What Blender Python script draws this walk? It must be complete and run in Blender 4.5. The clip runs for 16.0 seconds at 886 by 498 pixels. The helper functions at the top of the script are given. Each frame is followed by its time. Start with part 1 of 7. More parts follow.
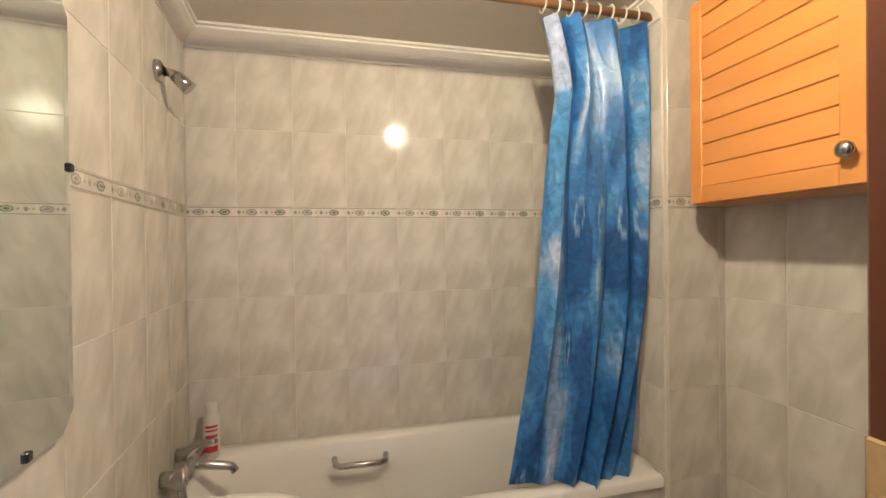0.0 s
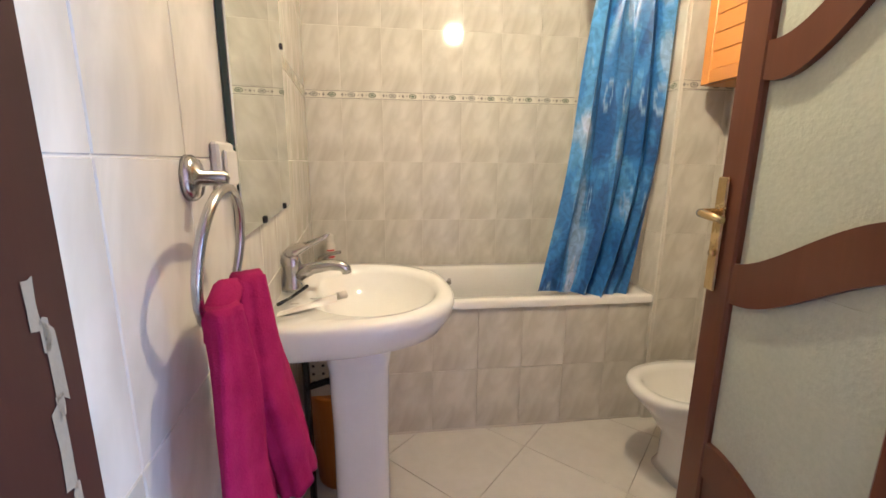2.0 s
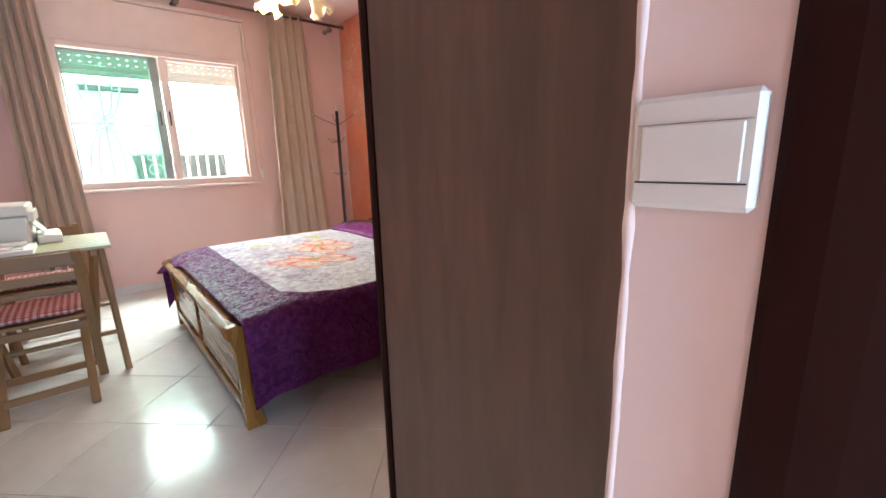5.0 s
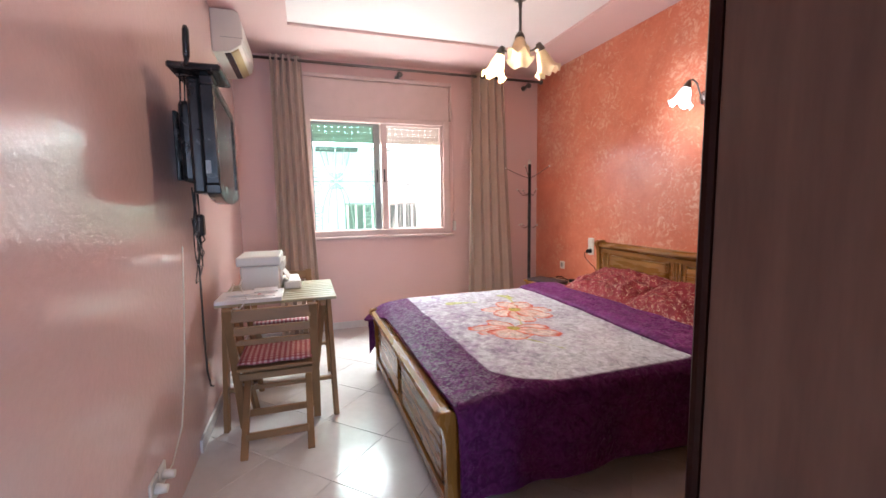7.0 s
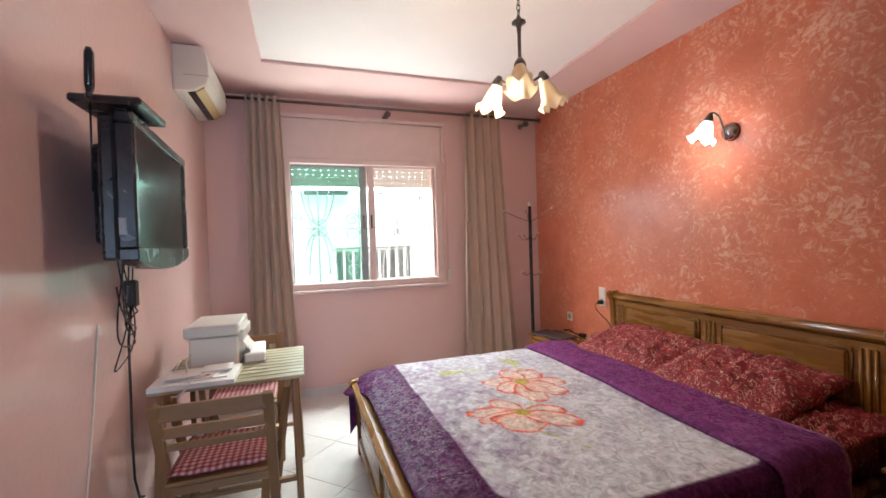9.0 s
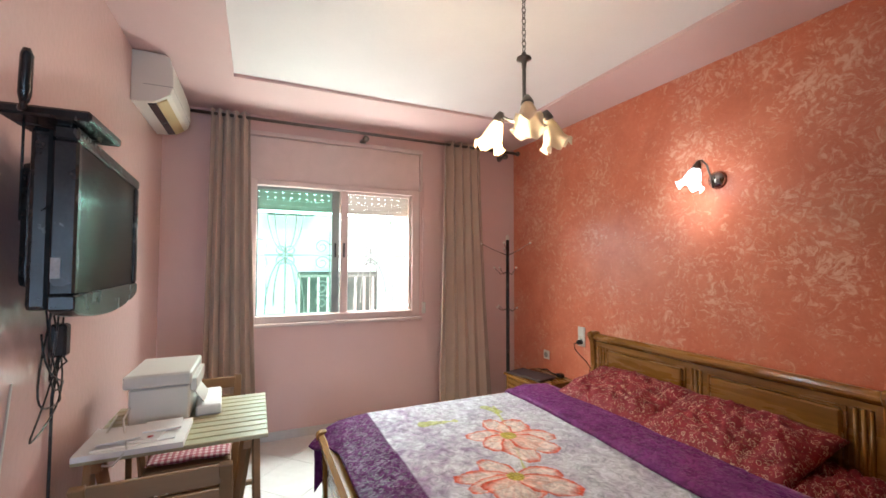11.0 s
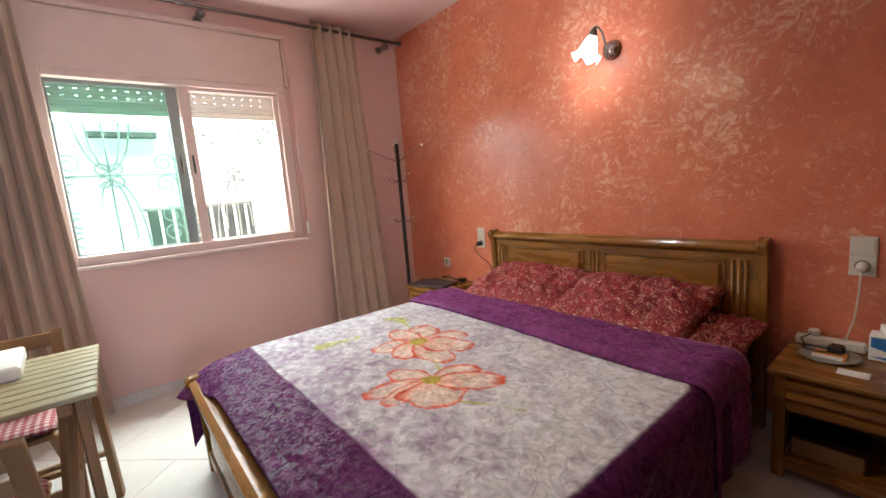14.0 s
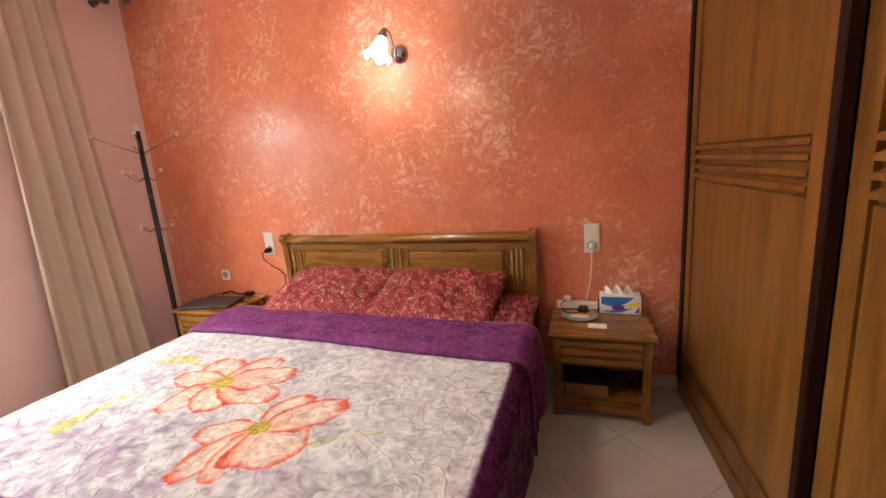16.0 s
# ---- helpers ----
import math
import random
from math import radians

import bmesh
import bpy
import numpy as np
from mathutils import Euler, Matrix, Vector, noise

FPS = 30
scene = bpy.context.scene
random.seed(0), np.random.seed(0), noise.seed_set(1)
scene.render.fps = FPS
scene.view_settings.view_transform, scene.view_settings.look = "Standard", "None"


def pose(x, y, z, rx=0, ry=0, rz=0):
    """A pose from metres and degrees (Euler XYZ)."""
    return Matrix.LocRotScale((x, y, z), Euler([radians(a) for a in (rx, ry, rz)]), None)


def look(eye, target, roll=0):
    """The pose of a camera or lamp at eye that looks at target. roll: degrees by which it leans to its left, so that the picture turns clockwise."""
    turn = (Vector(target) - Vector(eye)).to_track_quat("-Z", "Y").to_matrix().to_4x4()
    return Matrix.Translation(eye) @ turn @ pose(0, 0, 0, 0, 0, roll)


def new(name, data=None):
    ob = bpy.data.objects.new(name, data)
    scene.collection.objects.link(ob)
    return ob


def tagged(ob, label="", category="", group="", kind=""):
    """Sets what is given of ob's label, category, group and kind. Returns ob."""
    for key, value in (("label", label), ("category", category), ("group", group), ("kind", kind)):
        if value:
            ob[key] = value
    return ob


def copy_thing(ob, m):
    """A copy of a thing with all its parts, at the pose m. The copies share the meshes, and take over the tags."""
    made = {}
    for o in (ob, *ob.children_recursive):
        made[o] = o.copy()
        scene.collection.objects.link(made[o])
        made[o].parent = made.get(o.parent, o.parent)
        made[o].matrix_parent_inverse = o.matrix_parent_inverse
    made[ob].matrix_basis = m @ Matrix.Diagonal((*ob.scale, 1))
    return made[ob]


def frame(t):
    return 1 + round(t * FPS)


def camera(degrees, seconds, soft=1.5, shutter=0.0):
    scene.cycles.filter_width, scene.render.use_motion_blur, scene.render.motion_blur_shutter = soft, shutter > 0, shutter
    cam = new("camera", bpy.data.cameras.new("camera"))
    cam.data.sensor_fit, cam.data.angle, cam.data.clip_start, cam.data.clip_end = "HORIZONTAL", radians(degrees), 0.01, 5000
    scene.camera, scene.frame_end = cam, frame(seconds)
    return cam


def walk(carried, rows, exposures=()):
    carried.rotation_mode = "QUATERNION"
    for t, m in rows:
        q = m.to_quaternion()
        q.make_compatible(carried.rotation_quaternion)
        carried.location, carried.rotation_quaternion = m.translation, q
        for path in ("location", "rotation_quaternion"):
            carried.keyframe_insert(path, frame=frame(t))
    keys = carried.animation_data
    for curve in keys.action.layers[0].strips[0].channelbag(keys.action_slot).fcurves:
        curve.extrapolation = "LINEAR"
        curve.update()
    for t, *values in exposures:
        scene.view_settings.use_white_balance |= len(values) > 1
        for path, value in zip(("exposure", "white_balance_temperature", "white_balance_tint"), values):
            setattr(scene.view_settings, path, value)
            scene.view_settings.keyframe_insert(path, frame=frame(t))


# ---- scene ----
cam = camera(94.1, 16.0, soft=1.6)
PATH = [
    (0, (0.143, 0.169, 1.371), (0.594, 2.118, 1.36), -0.7),
    (0.5, (0.1, 0.009, 1.332), (0.451, 1.975, 1.228), -0.5),
    (1, (0.062, -0.114, 1.295), (0.388, 1.848, 1.084), -0.4),
    (1.5, (-0.007, -0.237, 1.231), (0.326, 1.71, 0.912), -0.2),
    (2, (-0.028, -0.324, 1.189), (0.224, 1.618, 0.78), 0.5),
    (2.5, (-0.03, -0.408, 1.166), (-0.026, 1.537, 0.698), 0.6),
    (3, (-0.042, -0.473, 1.158), (-0.381, 1.436, 0.668), 0.1),
    (3.5, (-0.065, -0.505, 1.151), (-0.75, 1.309, 0.66), -0.4),
    (4, (-0.092, -0.527, 1.154), (-1.092, 1.139, 0.677), -1.0),
    (4.5, (-0.126, -0.539, 1.155), (-1.387, 0.944, 0.699), -1.2),
    (5, (-0.167, -0.56, 1.158), (-1.654, 0.707, 0.729), -1.6),
    (5.2, (-0.18, -0.567, 1.16), (-1.745, 0.607, 0.744), -1.6),
    (7.3, (-0.624, -0.668, 1.291), (-2.523, -0.068, 1.105), -0.9),
    (7.5, (-0.667, -0.663, 1.293), (-2.568, -0.066, 1.128), -0.9),
    (8, (-0.77, -0.621, 1.299), (-2.67, -0.009, 1.172), -1.2),
    (8.5, (-0.889, -0.536, 1.31), (-2.786, 0.092, 1.224), -1.7),
    (9, (-0.946, -0.492, 1.371), (-2.837, 0.157, 1.341), -1.8),
    (9.2, (-0.961, -0.487, 1.4), (-2.847, 0.178, 1.397), -1.8),
    (11.3, (-1.177, -0.564, 1.47), (-2.993, 0.271, 1.54), 0.5),
    (11.5, (-1.187, -0.564, 1.449), (-3.004, 0.269, 1.492), 0.6),
    (12, (-1.216, -0.548, 1.394), (-3.036, 0.283, 1.359), 0.7),
    (12.5, (-1.254, -0.521, 1.349), (-3.06, 0.33, 1.236), 0.0),
    (13, (-1.313, -0.47, 1.338), (-3.084, 0.438, 1.149), -1.2),
    (13.5, (-1.404, -0.434, 1.302), (-3.088, 0.618, 1.068), -2.9),
    (14, (-1.459, -0.399, 1.274), (-3.001, 0.841, 0.99), -4.6),
    (14.5, (-1.557, -0.402, 1.275), (-2.884, 1.053, 0.924), -6.0),
    (15, (-1.666, -0.423, 1.31), (-2.734, 1.217, 0.895), -6.4),
    (15.5, (-1.713, -0.438, 1.303), (-2.534, 1.339, 0.889), -5.3),
    (16, (-1.707, -0.428, 1.327), (-2.358, 1.421, 0.929), -4.3),
]
LIGHT = [(0.0, 0.0, 5300, 14), (0.6, -0.05, 5300, 14), (1.0, 0.0, 5300, 14), (1.6, 0.2, 5300, 12), (2.5, 0.55, 5250, 11), (3.5, 0.48, 4650, 9), (4.0, 0.42, 4550, 8), (4.5, 0.48, 5400, 7), (5.0, 0.64, 6250, 2), (7.5, 0.25, 6300, 17), (9.0, 0.13, 6300, 10), (12.5, 0.1, 6300, 5), (14.0, 0.1, 6500, 8), (14.5, 0.2, 6700, 10), (16.0, 0.67, 7000, 11)]
walk(cam, [(t, look(eye, target, roll)) for t, eye, target, roll in PATH], LIGHT)

# ---- world and large lights ----
world = bpy.data.worlds.new("world")
scene.world = world
world.use_nodes = True
sky = world.node_tree.nodes.new("ShaderNodeTexSky")
sky.sky_type, sky.sun_disc = "NISHITA", False
sky.sun_elevation, sky.sun_rotation = radians(51), radians(68)
backg = world.node_tree.nodes["Background"]
backg.inputs["Strength"].default_value = 0.15
world.node_tree.links.new(sky.outputs["Color"], backg.inputs["Color"])
sun = new("sun", bpy.data.lights.new("sun", "SUN"))
sun.data.energy, sun.data.angle, sun.data.color = 4.0, radians(0.5), (1.0, 0.95, 0.88)
sun.matrix_world = look((0, 0, 0), (-0.75, -0.3, -1.0))

# area lamp standing in for sky daylight, outside and above the window opening
day = new("window_daylight", bpy.data.lights.new("window_daylight", "AREA"))
day.data.shape, day.data.size, day.data.size_y, day.data.energy = "RECTANGLE", 1.6, 0.8, 310
day.data.color = (0.93, 1.0, 1.0)
day.matrix_world = look((-5.45, 0.11, 2.36), (-3.0, 0.11, 1.5))

# hidden lamp below the sill, added to stand in for light off the yard
yard = new("sill_fill_light", bpy.data.lights.new("sill_fill_light", "AREA"))
yard.data.shape, yard.data.size, yard.data.size_y, yard.data.energy = "RECTANGLE", 1.6, 0.7, 120
yard.data.color = (1.0, 0.98, 0.92)
yard.matrix_world = look((-5.50, 0.11, 0.56), (-3.0, 0.11, 1.75))


def bulb(name, place, watts, colour, radius=0.03):
    lamp = new(name, bpy.data.lights.new(name, "POINT"))
    lamp.data.energy, lamp.data.color, lamp.data.shadow_soft_size = watts, colour, radius
    lamp.location = place
    return lamp


bulb("bathroom_bulb", (0.47, 0.66, 2.135), 46, (1.0, 0.76, 0.42), 0.03)
bulb("sconce_bulb", (-2.805, 1.832, 1.985), 4.5, (0.92, 0.96, 1.0), 0.03)
bulb("chandelier_bulb", (-2.70, 0.40, 2.02), 15, (1.0, 0.82, 0.58), 0.03)

# added cool lamp for daylight from an unseen doorway assumed at the passage end
hall = new("assumed_doorway_light", bpy.data.lights.new("assumed_doorway_light", "AREA"))
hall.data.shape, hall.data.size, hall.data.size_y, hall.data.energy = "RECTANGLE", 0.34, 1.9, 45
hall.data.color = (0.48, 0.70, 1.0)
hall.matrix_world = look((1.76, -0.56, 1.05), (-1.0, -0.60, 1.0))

# ---- materials ----


def nodes_of(m):
    m.use_nodes = True
    return m.node_tree.nodes, m.node_tree.links, m.node_tree.nodes["Principled BSDF"]


def surface(name, a, b, rough=0.5, metal=0.0, scale=6.0, fine=90.0, bump=0.1, mix=0.5, stretch=(1, 1, 1), coat=0.0, vary=0.0, distort=0.6, sheen=0.0, rough_vary=0.1, grain=0.3, turn=(0, 0, 0), spec=0.5):
    """Two base colours mixed by a broad and a fine noise, with fine relief."""
    m = bpy.data.materials.new(name)
    n, l, p = nodes_of(m)
    co = n.new("ShaderNodeTexCoord")
    mp = n.new("ShaderNodeMapping")
    mp.inputs["Scale"].default_value = stretch
    mp.inputs["Rotation"].default_value = turn
    l.new(co.outputs["Object"], mp.inputs["Vector"])
    vec = mp.outputs["Vector"]
    info = n.new("ShaderNodeObjectInfo")
    if vary:
        add = n.new("ShaderNodeVectorMath")
        add.operation = "ADD"
        mul = n.new("ShaderNodeVectorMath")
        mul.operation = "SCALE"
        mul.inputs[0].default_value = (13.1, 7.7, 5.3)
        l.new(info.outputs["Random"], mul.inputs["Scale"])
        l.new(vec, add.inputs[0])
        l.new(mul.outputs[0], add.inputs[1])
        vec = add.outputs[0]
    big, small = n.new("ShaderNodeTexNoise"), n.new("ShaderNodeTexNoise")
    big.inputs["Scale"].default_value, big.inputs["Detail"].default_value, big.inputs["Distortion"].default_value = scale, 5, distort
    small.inputs["Scale"].default_value, small.inputs["Detail"].default_value = fine, 3
    l.new(vec, big.inputs["Vector"])
    l.new(vec, small.inputs["Vector"])
    both = n.new("ShaderNodeMix")
    both.inputs["Factor"].default_value = grain
    l.new(big.outputs["Fac"], both.inputs["A"])
    l.new(small.outputs["Fac"], both.inputs["B"])
    ramp = n.new("ShaderNodeValToRGB")
    ramp.color_ramp.elements[0].position, ramp.color_ramp.elements[1].position = 0.5 - 0.25 * mix - 0.05, 0.5 + 0.25 * mix + 0.05
    ramp.color_ramp.elements[0].color, ramp.color_ramp.elements[1].color = (*a, 1), (*b, 1)
    l.new(both.outputs["Result"], ramp.inputs["Fac"])
    colour = ramp.outputs["Color"]
    if vary:
        hs = n.new("ShaderNodeHueSaturation")
        rg = n.new("ShaderNodeMapRange")
        rg.inputs["To Min"].default_value, rg.inputs["To Max"].default_value = 1 - vary, 1 + vary
        l.new(info.outputs["Random"], rg.inputs["Value"])
        l.new(rg.outputs["Result"], hs.inputs["Value"])
        l.new(colour, hs.inputs["Color"])
        colour = hs.outputs["Color"]
    l.new(colour, p.inputs["Base Color"])
    rr = n.new("ShaderNodeMapRange")
    rr.inputs["To Min"].default_value, rr.inputs["To Max"].default_value = max(0.02, rough - rough_vary), min(1.0, rough + rough_vary)
    l.new(big.outputs["Fac"], rr.inputs["Value"])
    l.new(rr.outputs["Result"], p.inputs["Roughness"])
    p.inputs["Metallic"].default_value = metal
    p.inputs["Specular IOR Level"].default_value = spec
    p.inputs["Coat Weight"].default_value = coat
    p.inputs["Coat Roughness"].default_value = 0.12
    p.inputs["Sheen Weight"].default_value = sheen
    if bump:
        bp = n.new("ShaderNodeBump")
        bp.inputs["Strength"].default_value, bp.inputs["Distance"].default_value = bump, 0.004
        l.new(both.outputs["Result"], bp.inputs["Height"])
        l.new(bp.outputs["Normal"], p.inputs["Normal"])
    return m


def wood(name, a, b, along="z", rough=0.35, coat=0.3, scale=5.0, vary=0.08, spec=0.5, mix=1.0):
    st = {"x": (0.12, 1, 1), "y": (1, 0.12, 1), "z": (1, 1, 0.12)}[along]
    return surface(name, a, b, rough, 0, scale * 3, 120, 0.04, mix, st, coat, vary, 0.5, grain=0.2, spec=spec)


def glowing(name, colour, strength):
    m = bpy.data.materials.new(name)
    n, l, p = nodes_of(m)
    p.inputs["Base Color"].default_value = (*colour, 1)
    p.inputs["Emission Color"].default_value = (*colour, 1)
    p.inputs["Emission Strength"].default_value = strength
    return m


def clear(name, colour=(1, 1, 1), rough=0.0, ior=1.45):
    m = bpy.data.materials.new(name)
    n, l, p = nodes_of(m)
    p.inputs["Base Color"].default_value = (*colour, 1)
    p.inputs["Roughness"].default_value, p.inputs["IOR"].default_value = rough, ior
    p.inputs["Transmission Weight"].default_value = 1.0
    return m


def sponged(name):
    """Orange-red decorative paint with pale brushed flecks."""
    m = surface(name, (0.50, 0.118, 0.056), (0.66, 0.21, 0.118), 0.45, 0, 5.0, 40, 0.22, 0.8, spec=0.5)
    n, l, p = nodes_of(m)
    co = n.new("ShaderNodeTexCoord")
    warp = n.new("ShaderNodeTexNoise")
    warp.inputs["Scale"].default_value, warp.inputs["Detail"].default_value = 5, 4
    l.new(co.outputs["Object"], warp.inputs["Vector"])
    mixv = n.new("ShaderNodeMix")
    mixv.data_type = "RGBA"
    mixv.blend_type = "LINEAR_LIGHT"
    mixv.inputs["Factor"].default_value = 0.10
    l.new(co.outputs["Object"], mixv.inputs["A"])
    l.new(warp.outputs["Color"], mixv.inputs["B"])
    fleck = n.new("ShaderNodeTexNoise")
    fleck.inputs["Scale"].default_value, fleck.inputs["Detail"].default_value, fleck.inputs["Roughness"].default_value, fleck.inputs["Distortion"].default_value = 27, 9, 0.66, 0.9
    l.new(mixv.outputs["Result"], fleck.inputs["Vector"])
    patch = n.new("ShaderNodeTexNoise")
    patch.inputs["Scale"].default_value, patch.inputs["Detail"].default_value = 2.2, 2
    l.new(co.outputs["Object"], patch.inputs["Vector"])
    add = n.new("ShaderNodeMath")
    add.operation = "MULTIPLY_ADD"
    add.inputs[1].default_value = 0.45
    l.new(patch.outputs["Fac"], add.inputs[0])
    l.new(fleck.outputs["Fac"], add.inputs[2])
    ramp = n.new("ShaderNodeValToRGB")
    ramp.color_ramp.elements[0].position, ramp.color_ramp.elements[1].position = 0.735, 0.88
    l.new(add.outputs[0], ramp.inputs["Fac"])
    mx = n.new("ShaderNodeMix")
    mx.data_type = "RGBA"
    old = p.inputs["Base Color"].links[0].from_socket
    l.new(ramp.outputs["Color"], mx.inputs["Factor"])
    l.new(old, mx.inputs["A"])
    mx.inputs["B"].default_value = (0.74, 0.40, 0.29, 1)
    l.new(mx.outputs["Result"], p.inputs["Base Color"])
    rg = n.new("ShaderNodeMapRange")
    rg.inputs["To Min"].default_value, rg.inputs["To Max"].default_value = 0.30, 0.20
    l.new(ramp.outputs["Color"], rg.inputs["Value"])
    l.new(rg.outputs["Result"], p.inputs["Roughness"])
    return m


def floral(name, ground, light, accent, scale=26):
    """Printed cotton: small rings and flecks on a deep ground."""
    m = surface(name, ground, tuple(c * 0.6 for c in ground), 0.8, 0, 9, 200, 0.9, 0.6, distort=1.6, grain=0.12)
    n, l, p = nodes_of(m)
    flat = n.new("ShaderNodeTexCoord")
    sway = n.new("ShaderNodeTexNoise")
    sway.inputs["Scale"].default_value, sway.inputs["Detail"].default_value = 17, 3
    l.new(flat.outputs["Object"], sway.inputs["Vector"])
    bent = n.new("ShaderNodeMix")
    bent.data_type, bent.blend_type = "RGBA", "LINEAR_LIGHT"
    bent.inputs["Factor"].default_value = 0.022
    l.new(flat.outputs["Object"], bent.inputs["A"])
    l.new(sway.outputs["Color"], bent.inputs["B"])
    base = p.inputs["Base Color"].links[0].from_socket
    for k, (sc, lo, hi, col) in enumerate(((scale, 0.20, 0.25, light), (scale * 0.45, 0.30, 0.34, light), (scale * 1.7, 0.10, 0.14, accent))):
        vo = n.new("ShaderNodeTexVoronoi")
        vo.inputs["Scale"].default_value = sc
        no = n.new("ShaderNodeTexNoise")
        no.inputs["Scale"].default_value = sc * 2.0
        l.new(bent.outputs["Result"], vo.inputs["Vector"])
        l.new(bent.outputs["Result"], no.inputs["Vector"])
        ma = n.new("ShaderNodeMath")
        ma.operation = "MULTIPLY_ADD"
        ma.inputs[1].default_value = 0.45
        l.new(no.outputs["Fac"], ma.inputs[0])
        l.new(vo.outputs["Distance"], ma.inputs[2])
        rp = n.new("ShaderNodeValToRGB")
        e = rp.color_ramp.elements
        e[0].position, e[0].color = lo + 0.22, (0, 0, 0, 1)
        e[1].position, e[1].color = (lo + hi) / 2 + 0.22, (1, 1, 1, 1)
        e2 = rp.color_ramp.elements.new(hi + 0.26)
        e2.color = (0, 0, 0, 1)
        l.new(ma.outputs[0], rp.inputs["Fac"])
        mx = n.new("ShaderNodeMix")
        mx.data_type = "RGBA"
        l.new(rp.outputs["Color"], mx.inputs["Factor"])
        l.new(base, mx.inputs["A"])
        mx.inputs["B"].default_value = (*col, 1)
        base = mx.outputs["Result"]
    l.new(base, p.inputs["Base Color"])
    return m


def checked(name):
    """Red and white gingham."""
    m = surface(name, (0.5, 0.05, 0.06), (0.42, 0.04, 0.05), 0.85, 0, 30, 300, 0.3, 0.5)
    n, l, p = nodes_of(m)
    co = n.new("ShaderNodeTexCoord")
    sep = n.new("ShaderNodeSeparateXYZ")
    l.new(co.outputs["Object"], sep.inputs[0])
    waves = []
    for ax in ("X", "Y"):
        mu = n.new("ShaderNodeMath")
        mu.operation = "MULTIPLY"
        mu.inputs[1].default_value = 230.0
        l.new(sep.outputs[ax], mu.inputs[0])
        si = n.new("ShaderNodeMath")
        si.operation = "SINE"
        l.new(mu.outputs[0], si.inputs[0])
        st = n.new("ShaderNodeMapRange")
        st.inputs["From Min"].default_value, st.inputs["From Max"].default_value = -0.3, 0.3
        l.new(si.outputs[0], st.inputs["Value"])
        waves.append(st.outputs["Result"])
    ad = n.new("ShaderNodeMath")
    ad.operation = "ADD"
    l.new(waves[0], ad.inputs[0])
    l.new(waves[1], ad.inputs[1])
    rp = n.new("ShaderNodeValToRGB")
    rp.color_ramp.elements[0].color, rp.color_ramp.elements[1].color = (0.26, 0.03, 0.05, 1), (0.58, 0.43, 0.41, 1)
    mid = rp.color_ramp.elements.new(0.5)
    mid.color = (0.40, 0.13, 0.14, 1)
    half = n.new("ShaderNodeMath")
    half.operation = "MULTIPLY"
    half.inputs[1].default_value = 0.5
    l.new(ad.outputs[0], half.inputs[0])
    l.new(half.outputs[0], rp.inputs["Fac"])
    l.new(rp.outputs["Color"], p.inputs["Base Color"])
    return m


